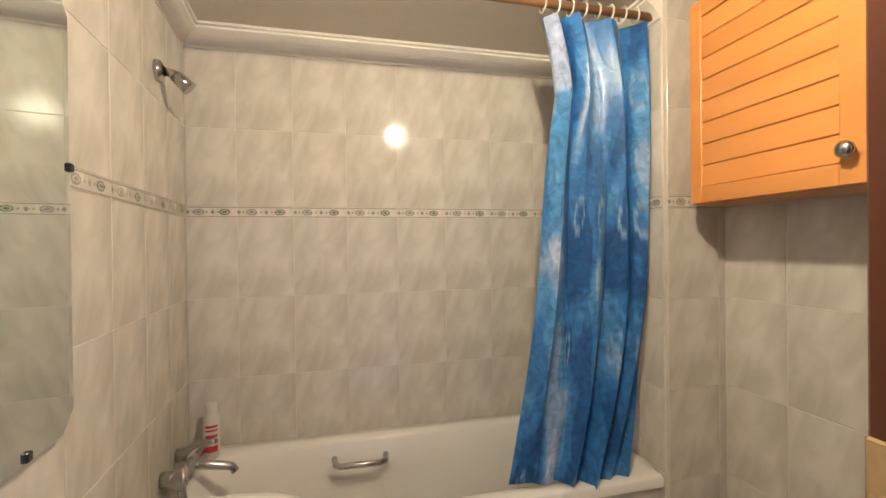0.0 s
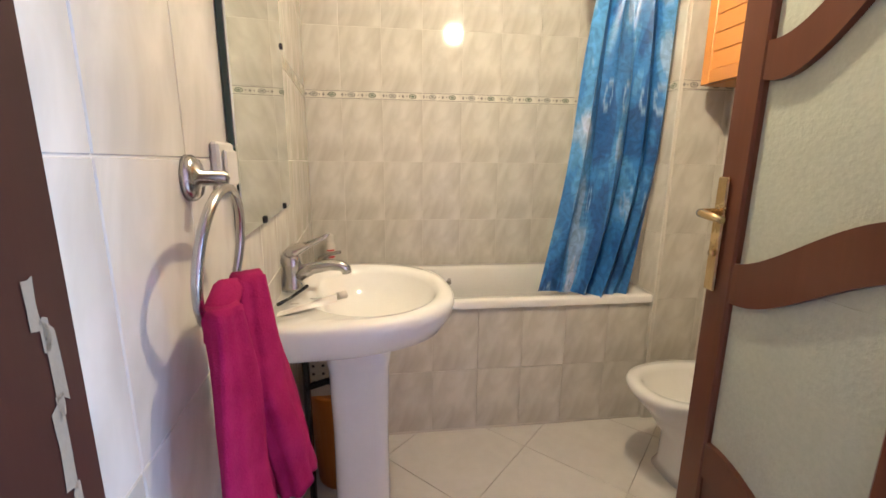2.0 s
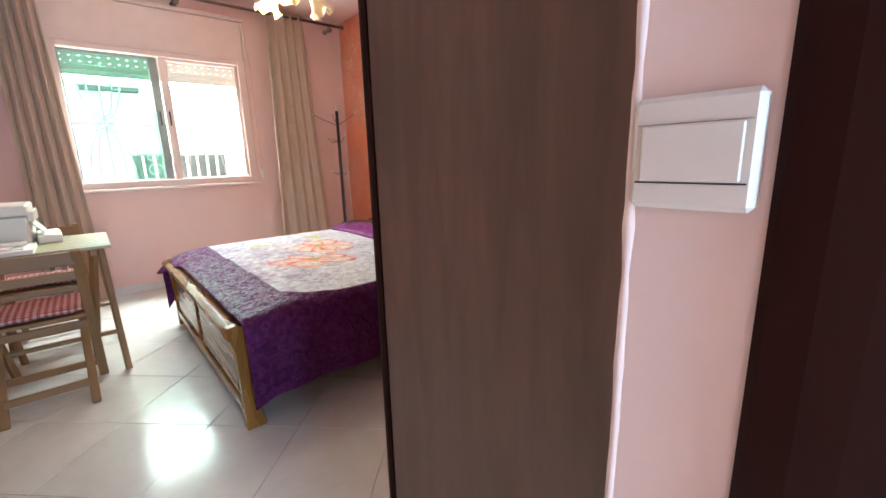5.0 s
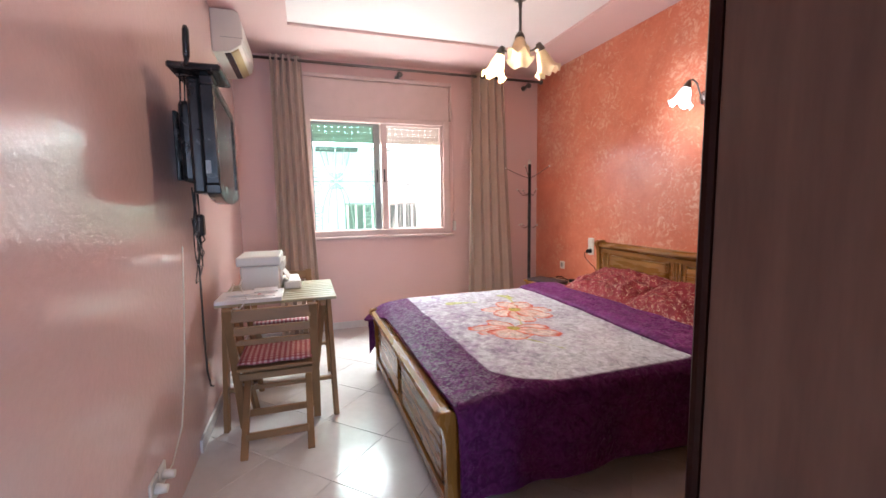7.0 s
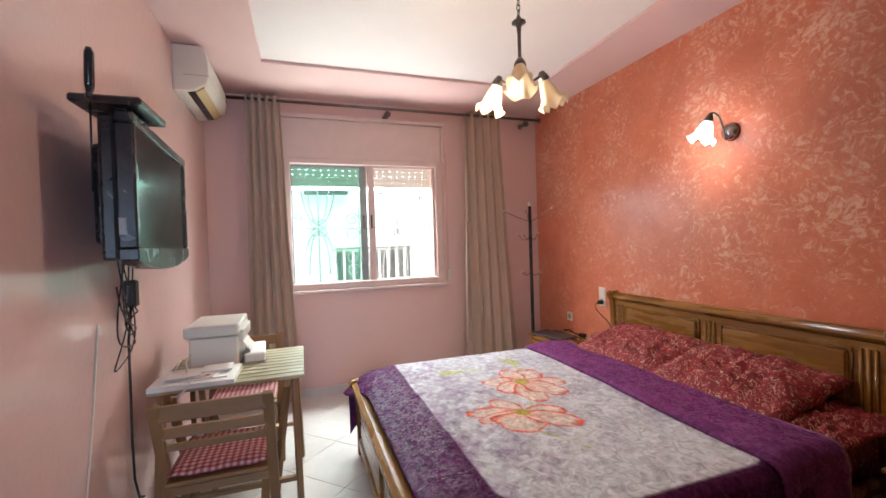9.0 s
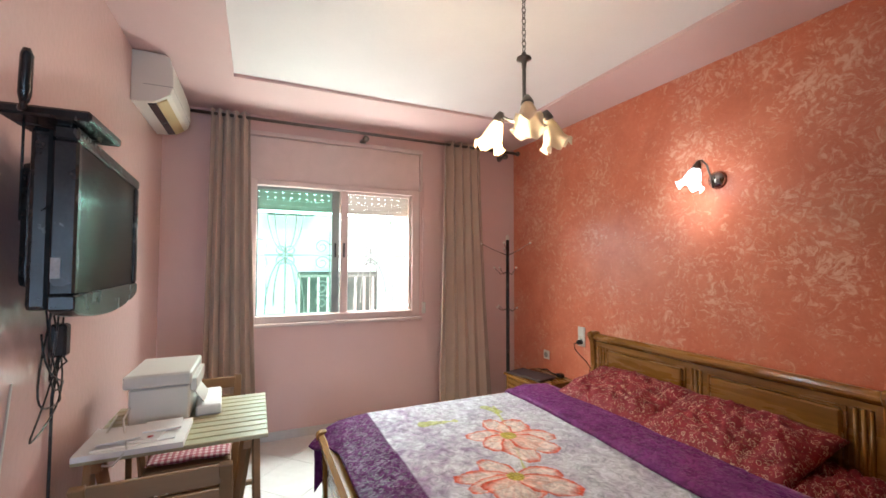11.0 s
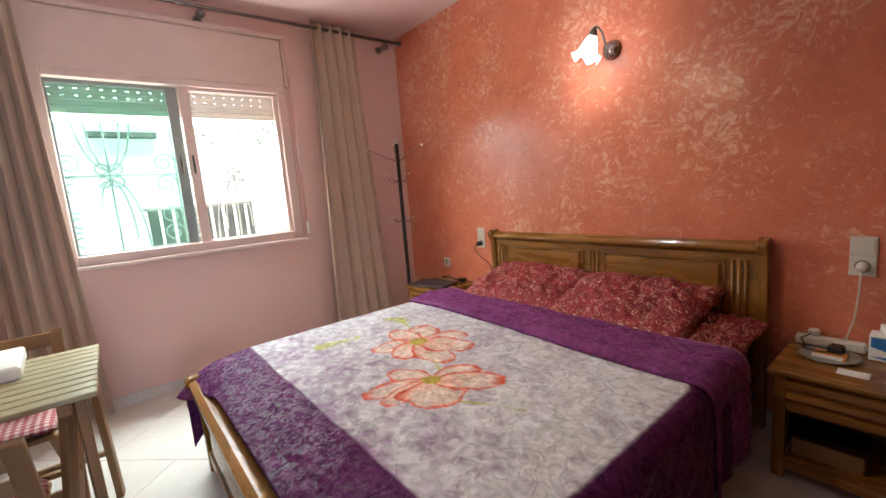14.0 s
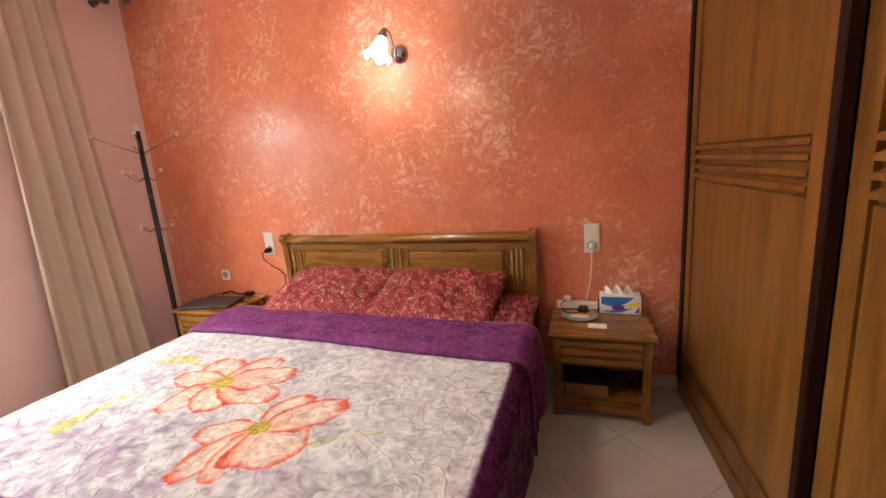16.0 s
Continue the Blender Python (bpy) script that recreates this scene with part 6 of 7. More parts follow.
part("lead", tube(bmesh.new(), [(-1.67, 1.945, 0.818), (-1.672, 1.95, 0.74), (-1.68, 1.955, 0.62), (-1.70, 1.95, 0.52), (-1.705, 1.95, 0.503)], 0.0035, 6), WHITEPL, pl)
pl = thing("black_plug", (-3.90, 1.96, 0.81), "black plug with thin lead beside the headboard", "plug")
part("plug", lathe(bmesh.new(), [(0.0, -0.045), (0.012, -0.045), (0.020, -0.03), (0.020, -0.0)], (-3.90, RY - 0.0115, 0.81), 16, "y"), BLACK, pl)
part("lead", tube(bmesh.new(), [(-3.90, 1.94, 0.81), (-3.945, 1.94, 0.79), (-3.95, 1.95, 0.745), (-3.90, 1.96, 0.70), (-3.83, 1.965, 0.66), (-3.79, 1.965, 0.62), (-3.80, 1.965, 0.50)], 0.0035, 6), BLACK, pl)

# ---- wall lamp ----
sc_ = thing("wall_lamp", (-2.76, RY, 1.98), "lit wall lamp with flower-shaped glass shade and pewter arm", "wall lamp")
part("back_plate", lathe(bmesh.new(), [(0.0, -0.045), (0.02, -0.042), (0.048, -0.022), (0.055, -0.0), (0.0, -0.0)], (-2.735, RY - 0.0005, 1.985), 24, "y"), CHROME, sc_)
bm = bmesh.new()
tube(bm, [(-2.738, 1.942, 1.935), (-2.74, 1.925, 2.00), (-2.748, 1.90, 2.075), (-2.760, 1.875, 2.10), (-2.765, 1.85, 2.095), (-2.768, 1.840, 2.062)], 0.006, 8)
part("arm", bm, PEWTER, sc_)


def bell(top, way, length, mouth, n=30):
    """A flower-shaped glass shade: a bell with a waved rim, open at the mouth."""
    bm = bmesh.new()
    m = Matrix.Translation(top) @ Vector((0, 0, -1)).rotation_difference(Vector(way)).to_matrix().to_4x4()
    lathe(bm, [(0.012, 0), (0.022, -0.006), (mouth * 0.46, -0.22 * length), (mouth * 0.60, -0.48 * length), (mouth * 0.68, -0.72 * length), (mouth * 0.88, -0.92 * length), (mouth * 1.02, -length)], (0, 0, 0), n, "z", 0.16, 5)
    bmesh.ops.transform(bm, matrix=m, verts=bm.verts)
    return bm


def socket_cup(top, way):
    bm = bmesh.new()
    m = Matrix.Translation(top) @ Vector((0, 0, -1)).rotation_difference(Vector(way)).to_matrix().to_4x4()
    lathe(bm, [(0.0, 0.035), (0.012, 0.033), (0.022, 0.01), (0.026, -0.006), (0.022, -0.010), (0.0, -0.010)], (0, 0, 0), 18)
    bmesh.ops.transform(bm, matrix=m, verts=bm.verts)
    return bm


part("shade", bell((-2.768, 1.840, 2.055), (-0.34, -0.10, -1.0), 0.125, 0.074), SHADECOOL, sc_, "glowing white glass shade").visible_shadow = False
part("cup", socket_cup((-2.768, 1.840, 2.058), (-0.34, -0.10, -1)), PEWTER, sc_)

# ---- chandelier ----
cx, cy = -2.59, 0.465
cn = thing("chandelier", (cx, cy, 2.78), "pewter chandelier on a chain with three flower glass shades, one lit", "chandelier")
part("ceiling_cup", lathe(bmesh.new(), [(0.0, 2.789), (0.05, 2.789), (0.045, 2.76), (0.012, 2.745), (0.0, 2.745)], (cx, cy, 0), 24), PEWTER, cn)
z = 2.745
k = 0
while z > 2.37:
    bm = bmesh.new()
    a = (k % 2) * 90
    pts = []
    for q in range(0, 360, 30):
        u, v = 0.0085 * math.cos(radians(q)), 0.016 * math.sin(radians(q))
        pts.append((cx + u * math.cos(radians(a)), cy + u * math.sin(radians(a)), z - 0.013 + v))
    tube(bm, pts, 0.0022, 6, True)
    part("chain_link", bm, PEWTER, cn)
    z -= 0.0245
    k += 1
part("stem", lathe(bmesh.new(), [(0.0, 2.375), (0.010, 2.372), (0.012, 2.36), (0.030, 2.352), (0.032, 2.345), (0.012, 2.335), (0.008, 2.30), (0.008, 2.14), (0.016, 2.12), (0.034, 2.09), (0.036, 2.07), (0.026, 2.045), (0.010, 2.03), (0.010, 2.022), (0.0, 2.012)], (cx, cy, 0), 24), PEWTER, cn)
for ang, lit in ((-150, True), (-30, False), (90, False)):
    a = radians(ang)
    d = Vector((math.cos(a), math.sin(a), 0))
    c0 = Vector((cx, cy, 0))
    pts = [c0 + d * r + Vector((0, 0, h_)) for r, h_ in ((0.008, 2.10), (0.04, 2.085), (0.075, 2.10), (0.105, 2.12), (0.122, 2.11))]
    part("arm", tube(bmesh.new(), pts, 0.006, 8), PEWTER, cn)
    way = d * 0.48 + Vector((0, 0, -1))
    part("cup", socket_cup(pts[-1], way), PEWTER, cn)
    sh_ = part("shade", bell(pts[-1] - Vector((0, 0, 0.006)), way, 0.125, 0.066), SHADELIT if lit else SHADE, cn, "glowing warm glass shade" if lit else "unlit frosted amber glass shade")
    if lit:
        sh_.visible_shadow = False


# ---- curtains ----
def drape(y0, y1, yb0, yb1, seed):
    bm = bmesh.new()
    rows = []
    n, m = 130, 40
    for j in range(m + 1):
        s = j / m
        z = 2.685 - 2.66 * s
        a = y0 + (yb0 - y0) * s ** 1.3
        b = y1 + (yb1 - y1) * s ** 1.3
        row = []
        for i in range(n + 1):
            u = i / n
            ph = u * 2 * math.pi * 5.0 + 0.9 * math.sin(3.0 * u + seed) + 0.5 * math.sin(2.1 * s + seed) + 0.6 * math.sin(u * 7 + seed) * s
            amp = 0.048 * (1 - 0.25 * s) * (0.75 + 0.25 * math.sin(3 * u + seed))
            row.append((-4.80 + amp * math.sin(ph) + 0.02 * s, a + (b - a) * u + 0.006 * math.sin(2 * ph), z))
        rows.append(row)
    sheet(bm, rows)
    return bm


for c in ((-0.905, -0.625, -0.93, -0.54, 0.4), (1.08, 1.50, 1.02, 1.64, 2.3)):
    cu = thing("curtain", (-4.8, (c[0] + c[1]) / 2, 0.03), "floor-length taupe eyelet curtain gathered beside the window", "curtain", "curtains of the window")
    ob = part("cloth", drape(*c), CURTAIN, cu, smooth=True)
    sm = ob.modifiers.new("thick", "SOLIDIFY")
    sm.thickness = 0.003
rod = thing("curtain_rod", (-4.80, 0.4, 2.65), "dark metal curtain rod with ball brackets", "curtain rod")
part("rod", tube(bmesh.new(), [(-4.80, -1.12, 2.648), (-4.80, 1.95, 2.648)], 0.013, 12), PEWTER, rod)
for y in (-1.13, 0.32, 1.80):
    part("bracket", tube(bmesh.new(), [(WX + 0.001, y, 2.60), (-4.86, y, 2.60), (-4.815, y, 2.63)], [0.03, 0.012, 0.010], 10), PEWTER, rod)
    part("knob", lathe(bmesh.new(), [(0.0, 2.572), (0.02, 2.578), (0.032, 2.60), (0.02, 2.622), (0.0, 2.628)], (-4.80, y, 0), 16), PEWTER, rod)
part("finial", lathe(bmesh.new(), [(0.012, 0.0), (0.024, 0.008), (0.024, 0.03), (0.0, 0.036)], (-4.80, 1.938, 2.648), 14, "y"), PEWTER, rod)

# ---- coat stand ----
rx, ry = -4.70, 1.76
ck = thing("coat_stand", (rx, ry, 0), "slim black metal coat stand with white-tipped hooks", "coat stand")
part("pole", tube(bmesh.new(), [(rx, ry, 0.02), (rx, ry, 0.58), (rx, ry, 1.72)], [0.018, 0.018, 0.017], 12), BLACK, ck)
part("collar", lathe(bmesh.new(), [(0.020, 0.59), (0.021, 0.595), (0.020, 0.60)], (rx, ry, 0), 14), CHROME, ck)
part("finial", lathe(bmesh.new(), [(0.018, 1.72), (0.020, 1.74), (0.012, 1.765), (0.0, 1.775)], (rx, ry, 0), 14), WHITEPL, ck)
part("foot", lathe(bmesh.new(), [(0.0, 0.03), (0.03, 0.028), (0.14, 0.008), (0.145, 0.0), (0.0, 0.0)], (rx, ry, 0), 28), BLACK, ck)
for zz, reach, lift, turns in ((1.56, 0.27, 0.12, (20, 160, 250, 320)), (1.40, 0.15, 0.04, (0, 180, 265)), (1.035, 0.13, 0.01, (10, 190, 275))):
    for a in turns:
        d = Vector((math.cos(radians(a)), math.sin(radians(a)), 0))
        if d.y > 0.5:
            continue
        p0 = Vector((rx, ry, zz))
        pts = [p0, p0 + d * reach * 0.5 + Vector((0, 0, lift * 0.45)), p0 + d * reach + Vector((0, 0, lift))] if zz > 1.5 else [p0, p0 + d * reach * 0.5 + Vector((0, 0, -0.03)), p0 + d * reach + Vector((0, 0, lift))]
        if pts[-1].x < WX + 0.02 or pts[-1].y > RY - 0.02:
            sc2 = 0.62
            pts = [p0 + (p - p0) * sc2 for p in pts]
        hk = part("hook", tube(bmesh.new(), pts, 0.004, 6), CHROME, ck)
        part("tip", lathe(bmesh.new(), [(0.0, -0.011), (0.009, -0.007), (0.011, 0.0), (0.009, 0.007), (0.0, 0.011)], pts[-1], 12), WHITEPL, hk, "white ball tip")

# ---- folding table ----
tbl = thing("folding_table", (-3.44, -0.83, 0), "small folding wooden table with a weathered slatted top", "table")
tx0, tx1, ty0, ty1, tz = -3.76, -3.125, -1.175, -0.50, 0.735
ns_ = 10
for k in range(ns_):
    a = tx0 + (tx1 - tx0) * k / ns_
    part("slat", boxes((a + 0.004, a + (tx1 - tx0) / ns_ - 0.004, ty0, ty1, tz - 0.018, tz), bevel=0.003), TABLETOP, tbl)
for y in (ty0 + 0.06, ty1 - 0.10):
    part("batten", boxes((tx0 + 0.01, tx1 - 0.004, y, y + 0.035, tz - 0.055, tz - 0.0185), bevel=0.003), TEAK, tbl)


def beam(p, q, w, d):
    """A squared bar from p to q."""
    p, q = Vector(p), Vector(q)
    bm = bmesh.new()
    box(bm, -w / 2, w / 2, -d / 2, d / 2, 0, (q - p).length, bevel=0.003)
    m = Matrix.Translation(p) @ (q - p).to_track_quat("Z", "Y").to_matrix().to_4x4()
    bmesh.ops.transform(bm, matrix=m, verts=bm.verts)
    return bm


for sx in (1, -1):
    mid = (tx0 + tx1) / 2
    for y, o in ((ty1 - 0.05, 1), (ty0 + 0.05, -1)):
        part("leg", beam((mid + sx * 0.27, y, tz - 0.02), (mid + sx * 0.36, y + o * 0.018, 0.0), 0.028, 0.04), TEAK, tbl)
        part("brace", beam((mid + sx * 0.28, y - o * 0.03, tz - 0.02), (mid + sx * 0.15, y - o * 0.12, 0.0), 0.026, 0.036), TEAK, tbl)
    part("crossbar", beam((mid + sx * 0.335, ty0 + 0.05, 0.235), (mid + sx * 0.335, ty1 - 0.045, 0.235), 0.03, 0.022), TEAKX, tbl)
    part("crossbar", beam((mid + sx * 0.20, ty0 + 0.12, 0.28), (mid + sx * 0.20, ty1 - 0.12, 0.28), 0.03, 0.022), TEAKX, tbl)


# ---- folding chairs ----
def folding_chair():
    """Back towards +x, seat towards -x."""
    c = thing("folding_chair", (0, 0, 0), "brown wooden folding chair with slatted back and gingham cushion", "chair", "chairs at the folding table")
    for y in (-0.205, 0.205):
        part("post", beam((0.10, y, 0.775), (-0.20, y, 0.0), 0.042, 0.024), TEAK, c)
        part("leg", beam((0.155, y * 0.80, 0.0), (-0.28, y * 0.80, 0.435), 0.036, 0.022), TEAK, c)
    for z, h_ in ((0.735, 0.065), (0.645, 0.045), (0.575, 0.030)):
        x = 0.10 - 0.30 * (0.775 - z) / 0.775
        part("back_slat", boxes((x - 0.008, x + 0.008, -0.193, 0.193, z - h_ / 2, z + h_ / 2), bevel=0.003), TEAKX, c)
    for k in range(6):
        x = 0.05 - 0.068 * k
        part("seat_slat", boxes((x - 0.06, x, -0.19, 0.19, 0.425, 0.441), bevel=0.003), TEAKX, c)
    for z, x, y in ((0.10, 0.11, 0.155), (0.37, -0.03, 0.19), (0.10, -0.16, 0.19)):
        part("stretcher", boxes((x - 0.010, x + 0.010, -y, y, z - 0.019, z + 0.019), bevel=0.003), TEAKX, c)
    return c


CH1, CH2 = pose(-2.905, -0.850, 0), pose(-3.985, -0.86, 0, 0, 0, 180)
c1 = folding_chair()
c2 = copy_thing(c1, CH2)
c1.matrix_basis = CH1


def seat_pad():
    bm = bmesh.new()
    n = 22
    for side in (1, -1):
        rows = []
        for j in range(n + 1):
            v = -1 + 2 * j / n
            row = []
            for i in range(n + 1):
                u = -1 + 2 * i / n
                e = max(0.0, (1 - u ** 4) * (1 - v ** 4)) ** 0.5
                row.append((-0.145 + 0.19 * u, 0.188 * v, 0.462 + side * (0.018 + 0.008 * noise.noise(Vector((u * 2, v * 2, side)))) * e + 0.012 * (abs(u) ** 3) * noise.noise(Vector((u * 3, v * 3, 4)))))
            rows.append(row)
        sheet(bm, rows)
    bmesh.ops.remove_doubles(bm, verts=bm.verts, dist=0.002)
    return bm


p1 = single("seat_cushion", seat_pad(), GINGHAM, (0, 0, 0), "thin red gingham seat cushion on the folding chair", "cushion", "cushions on the chairs", smooth=True)
p2 = copy_thing(p1, CH2)
p1.matrix_basis = CH1

# ---- printer and papers on the table ----
pr = thing("printer", (-3.62, -1.0, 0.735), "cream multifunction printer on the folding table", "printer")
px0, px1, py0, py1 = -3.80, -3.42, -1.09, -0.835
part("body", boxes((px0, px1, py0 + 0.02, py1, 0.7355, 0.905), bevel=0.008), WHITEPL, pr)
part("lid", boxes((px0 - 0.004, px1 + 0.012, py0, py1 + 0.008, 0.909, 0.968), bevel=0.008), WHITEPL, pr)
part("seam", boxes((px0 + 0.004, px1 - 0.003, py0 + 0.024, py1 - 0.003, 0.9052, 0.9088)), BGREY, pr)
part("panel", boxes((px0 + 0.05, px1 - 0.02, py1 + 0.0005, py1 + 0.028, 0.87, 0.930), bevel=0.004), WHITEPL, pr)
part("tray", beam((px1 - 0.16, py1 + 0.01, 0.865), (px1 - 0.16, py1 + 0.055, 0.800), 0.20, 0.006), WHITEPL, pr)
bm = bmesh.new()
tube(bm, [(px1 - 0.01, py0 + 0.03, 0.83), (px1 + 0.06, py0 + 0.02, 0.80), (px1 + 0.20, py0 + 0.06, 0.772), (px1 + 0.30, py0 + 0.09, 0.755), (px1 + 0.318, py0 + 0.05, 0.71), (px1 + 0.26, py0 - 0.02, 0.70), (px1 + 0.12, py0 - 0.035, 0.74), (px1 - 0.01, py0 - 0.02, 0.80)], 0.0045, 6)
part("cable", bm, WHITEPL, pr, "pale looping cable")
pp = thing("paper_stack", (-3.24, -0.98, 0.735), "untidy stack of white papers and envelopes on the table", "papers")
random.seed(5)
for k, (a, b, c, d, tk, ro) in enumerate(((-3.40, -3.115, -1.17, -0.815, 0.022, 0), (-3.33, -3.15, -1.13, -0.86, 0.006, 6), (-3.30, -3.17, -1.08, -0.90, 0.005, -9), (-3.36, -3.24, -0.98, -0.845, 0.008, 4), (-3.28, -3.16, -1.12, -0.98, 0.004, 12))):
    z0_ = 0.7355 + (0 if k == 0 else 0.022 + 0.006 * (k - 1))
    m = Matrix.Translation(((a + b) / 2, (c + d) / 2, 0)) @ Matrix.Rotation(radians(ro), 4, "Z") @ Matrix.Translation((-(a + b) / 2, -(c + d) / 2, 0))
    bm = bmesh.new()
    box(bm, a, b, c, d, z0_, z0_ + tk, turn=m)
    part("sheet", bm, PAPER, pp)
part("stamp", lathe(bmesh.new(), [(0.0, 0.0), (0.012, 0.0)], (-3.19, -0.94, 0.7705), 14), REDDOT, pp, "red round stamp")
bxx = thing("white_box", (-3.62, -0.79, 0.735), "flat white box on the table beside the printer", "box")
bm = bmesh.new()
box(bm, -3.80, -3.47, -0.825, -0.715, 0.7355, 0.785, bevel=0.008, turn=Matrix.Translation((-3.63, -0.77, 0)) @ Matrix.Rotation(radians(4), 4, "Z") @ Matrix.Translation((3.63, 0.77, 0)))
part("body", bm, PAPER, bxx)

# ---- television on its wall bracket ----
tv = thing("television", (-2.97, -1.05, 1.31), "black flat television on a wall bracket above the table", "television")
tm = Matrix.Translation((-2.56, -1.0, 0)) @ Matrix.Rotation(radians(3.0), 4, "Z") @ Matrix.Translation((2.56, 1.0, 0))
bm = bmesh.new()
for row in ((-3.385, -2.56, -1.055, -1.0, 1.80, 1.838), (-3.385, -3.352, -1.055, -1.0, 1.385, 1.7995), (-2.593, -2.56, -1.055, -1.0, 1.385, 1.7995)):
    box(bm, *row, bevel=0.006, turn=tm)
part("bezel", bm, BLACK, tv)
# the chin sags towards the middle
bm = bmesh.new()
chin = [(-3.385 + 0.825 * i / 20, 1.345 - 0.045 * math.sin(math.pi * i / 20) ** 0.6) for i in range(21)] + [(-2.56, 1.3845), (-3.385, 1.3845)]
prism(bm, chin, "y", -1.055, -0.998, 0.004)
bmesh.ops.transform(bm, matrix=tm, verts=bm.verts)
part("chin", bm, BLACK, tv)
bm = bmesh.new()
box(bm, -3.37, -2.575, -1.105, -1.0552, 1.345, 1.83, bevel=0.012, seg=2, turn=tm)
box(bm, -3.25, -2.70, -1.165, -1.1052, 1.40, 1.76, bevel=0.02, seg=2, turn=tm)
part("back_cover", bm, BLACK, tv)
bm = bmesh.new()
box(bm, -3.3515, -2.5935, -1.0200, -1.0085, 1.3855, 1.7995, turn=tm)
part("screen", bm, SCREEN, tv, "dark glossy screen")
bm = bmesh.new()
box(bm, -3.01, -2.99, -0.9978, -0.997, 1.337, 1.345, turn=tm)
part("emblem", bm, CHROME, tv, "small plain silver mark")
bm = bmesh.new()
box(bm, -2.5598, -2.558, -1.05, -1.03, 1.43, 1.485, turn=tm)
part("sticker", bm, BGREY, tv, "small grey sticker")
br_ = thing("tv_bracket", (-3.0, -1.2, 1.6), "black steel wall bracket carrying the television", "bracket")
part("wall_plate", boxes((-3.10, -2.88, -1.2395, -1.222, 1.42, 1.75), bevel=0.003), BLACK, br_)
part("arm", boxes((-3.04, -2.94, -1.2215, -1.18, 1.52, 1.64), bevel=0.004), BLACK, br_)
rt = thing("shelf_receiver", (-2.64, -1.07, 1.845), "thin black box lying on top of the television", "receiver")
bm = bmesh.new()
box(bm, -2.79, -2.52, -1.16, -0.965, 1.845, 1.872, bevel=0.006)
part("box", bm, BLACK, rt)
part("foot", boxes((-2.77, -2.74, -1.05, -1.02, 1.8385, 1.8448)), BLACK, rt)
part("foot", boxes((-2.60, -2.57, -1.05, -1.02, 1.8385, 1.8448)), BLACK, rt)
an = thing("antenna", (-2.46, -1.09, 1.87), "black paddle antenna standing on the receiver", "antenna")
part("stub", tube(bmesh.new(), [(-2.522, -1.10, 1.860), (-2.47, -1.085, 1.845), (-2.44, -1.07, 1.838), (-2.436, -1.066, 1.855)], 0.008, 8), BLACK, an)
bm = bmesh.new()
tube(bm, [(-2.436, -1.066, 1.85), (-2.434, -1.065, 1.87), (-2.426, -1.06, 1.96), (-2.424, -1.06, 1.975)], [0.009, 0.013, 0.0125, 0.007], 10)
part("paddle", bm, BLACK, an)
cb_ = thing("cable_bundle", (-2.95, -1.22, 1.2), "tangle of black cables hanging below the television", "cables")
for k in range(4):
    pts = []
    for i in range(24):
        a = i / 23
        pts.append((-3.08 + 0.02 * k + (0.05 + 0.035 * k) * math.sin(a * (6 + k) + k), -1.205 + 0.014 * math.sin(a * 9 + k), 1.36 - (0.30 + 0.06 * k) * math.sin(a * math.pi * (0.8 + 0.1 * k)) + 0.03 * math.sin(a * 11 + k)))
    part("cable", tube(bmesh.new(), pts, 0.0032, 6), BLACK, cb_)
part("adapter", boxes((-3.14, -3.09, -1.235, -1.185, 1.13, 1.25), bevel=0.008), BLACK, cb_)
for k in range(2):
    part("cable", tube(bmesh.new(), [(-2.60 - 0.07 * k - 0.03 * i, -1.13 - 0.012 * i, 1.845 - 0.11 * i + 0.012 * i * i) for i in range(6)], 0.0032, 6), BLACK, cb_)
part("mains_lead", tube(bmesh.new(), [(-3.115, -1.21, 1.14), (-3.12, -1.228, 0.98), (-3.125, -1.23, 0.75), (-3.12, -1.23, 0.52), (-3.13, -1.23, 0.36), (-3.16, -1.225, 0.26), (-3.20, -1.22, 0.24)], 0.0055, 8), BLACK, cb_)
wc = thing("white_cable", (-2.6, -1.235, 0.6), "white cable clipped down the pink wall to a socket", "cable")
part("lead", tube(bmesh.new(), [(-2.86, -1.236, 1.10), (-2.80, -1.236, 0.80), (-2.72, -1.236, 0.50), (-2.62, -1.236, 0.30), (-2.45, -1.236, 0.22), (-2.30, -1.232, 0.24)], 0.003, 6), WHITEPL, wc)
ws = thing("low_socket", (-2.26, TY, 0.26), "white double socket low on the pink wall", "socket")
for x in (-2.36, -2.27):
    part("plate", boxes((x, x + 0.082, TY + 0.0005, TY + 0.010, 0.22, 0.30), bevel=0.003), WHITEPL, ws)
    part("plug", tube(bmesh.new(), [(x + 0.04, TY + 0.0105, 0.26), (x + 0.04, TY + 0.05, 0.255)], [0.02, 0.015], 12), WHITEPL, ws)

# ---- air conditioner ----
ac = thing("air_conditioner", (-4.25, -1.24, 2.413), "cream wall-mounted air conditioner near the ceiling", "air conditioner")
prof = [(TY + 0.0005, 2.413), (TY + 0.0005, 2.713), (TY + 0.155, 2.713), (TY + 0.185, 2.698), (TY + 0.205, 2.633), (TY + 0.21, 2.533), (TY + 0.195, 2.473), (TY + 0.12, 2.423), (TY + 0.06, 2.413)]
part("housing", prism(bmesh.new(), prof, "x", -4.72, -4.03, 0.004), WHITEPL, ac)
part("outlet_slot", prism(bmesh.new(), [(TY + 0.175, 2.463), (TY + 0.192, 2.474), (TY + 0.190, 2.477), (TY + 0.171, 2.465)], "x", -4.69, -4.06), BLACK, ac)
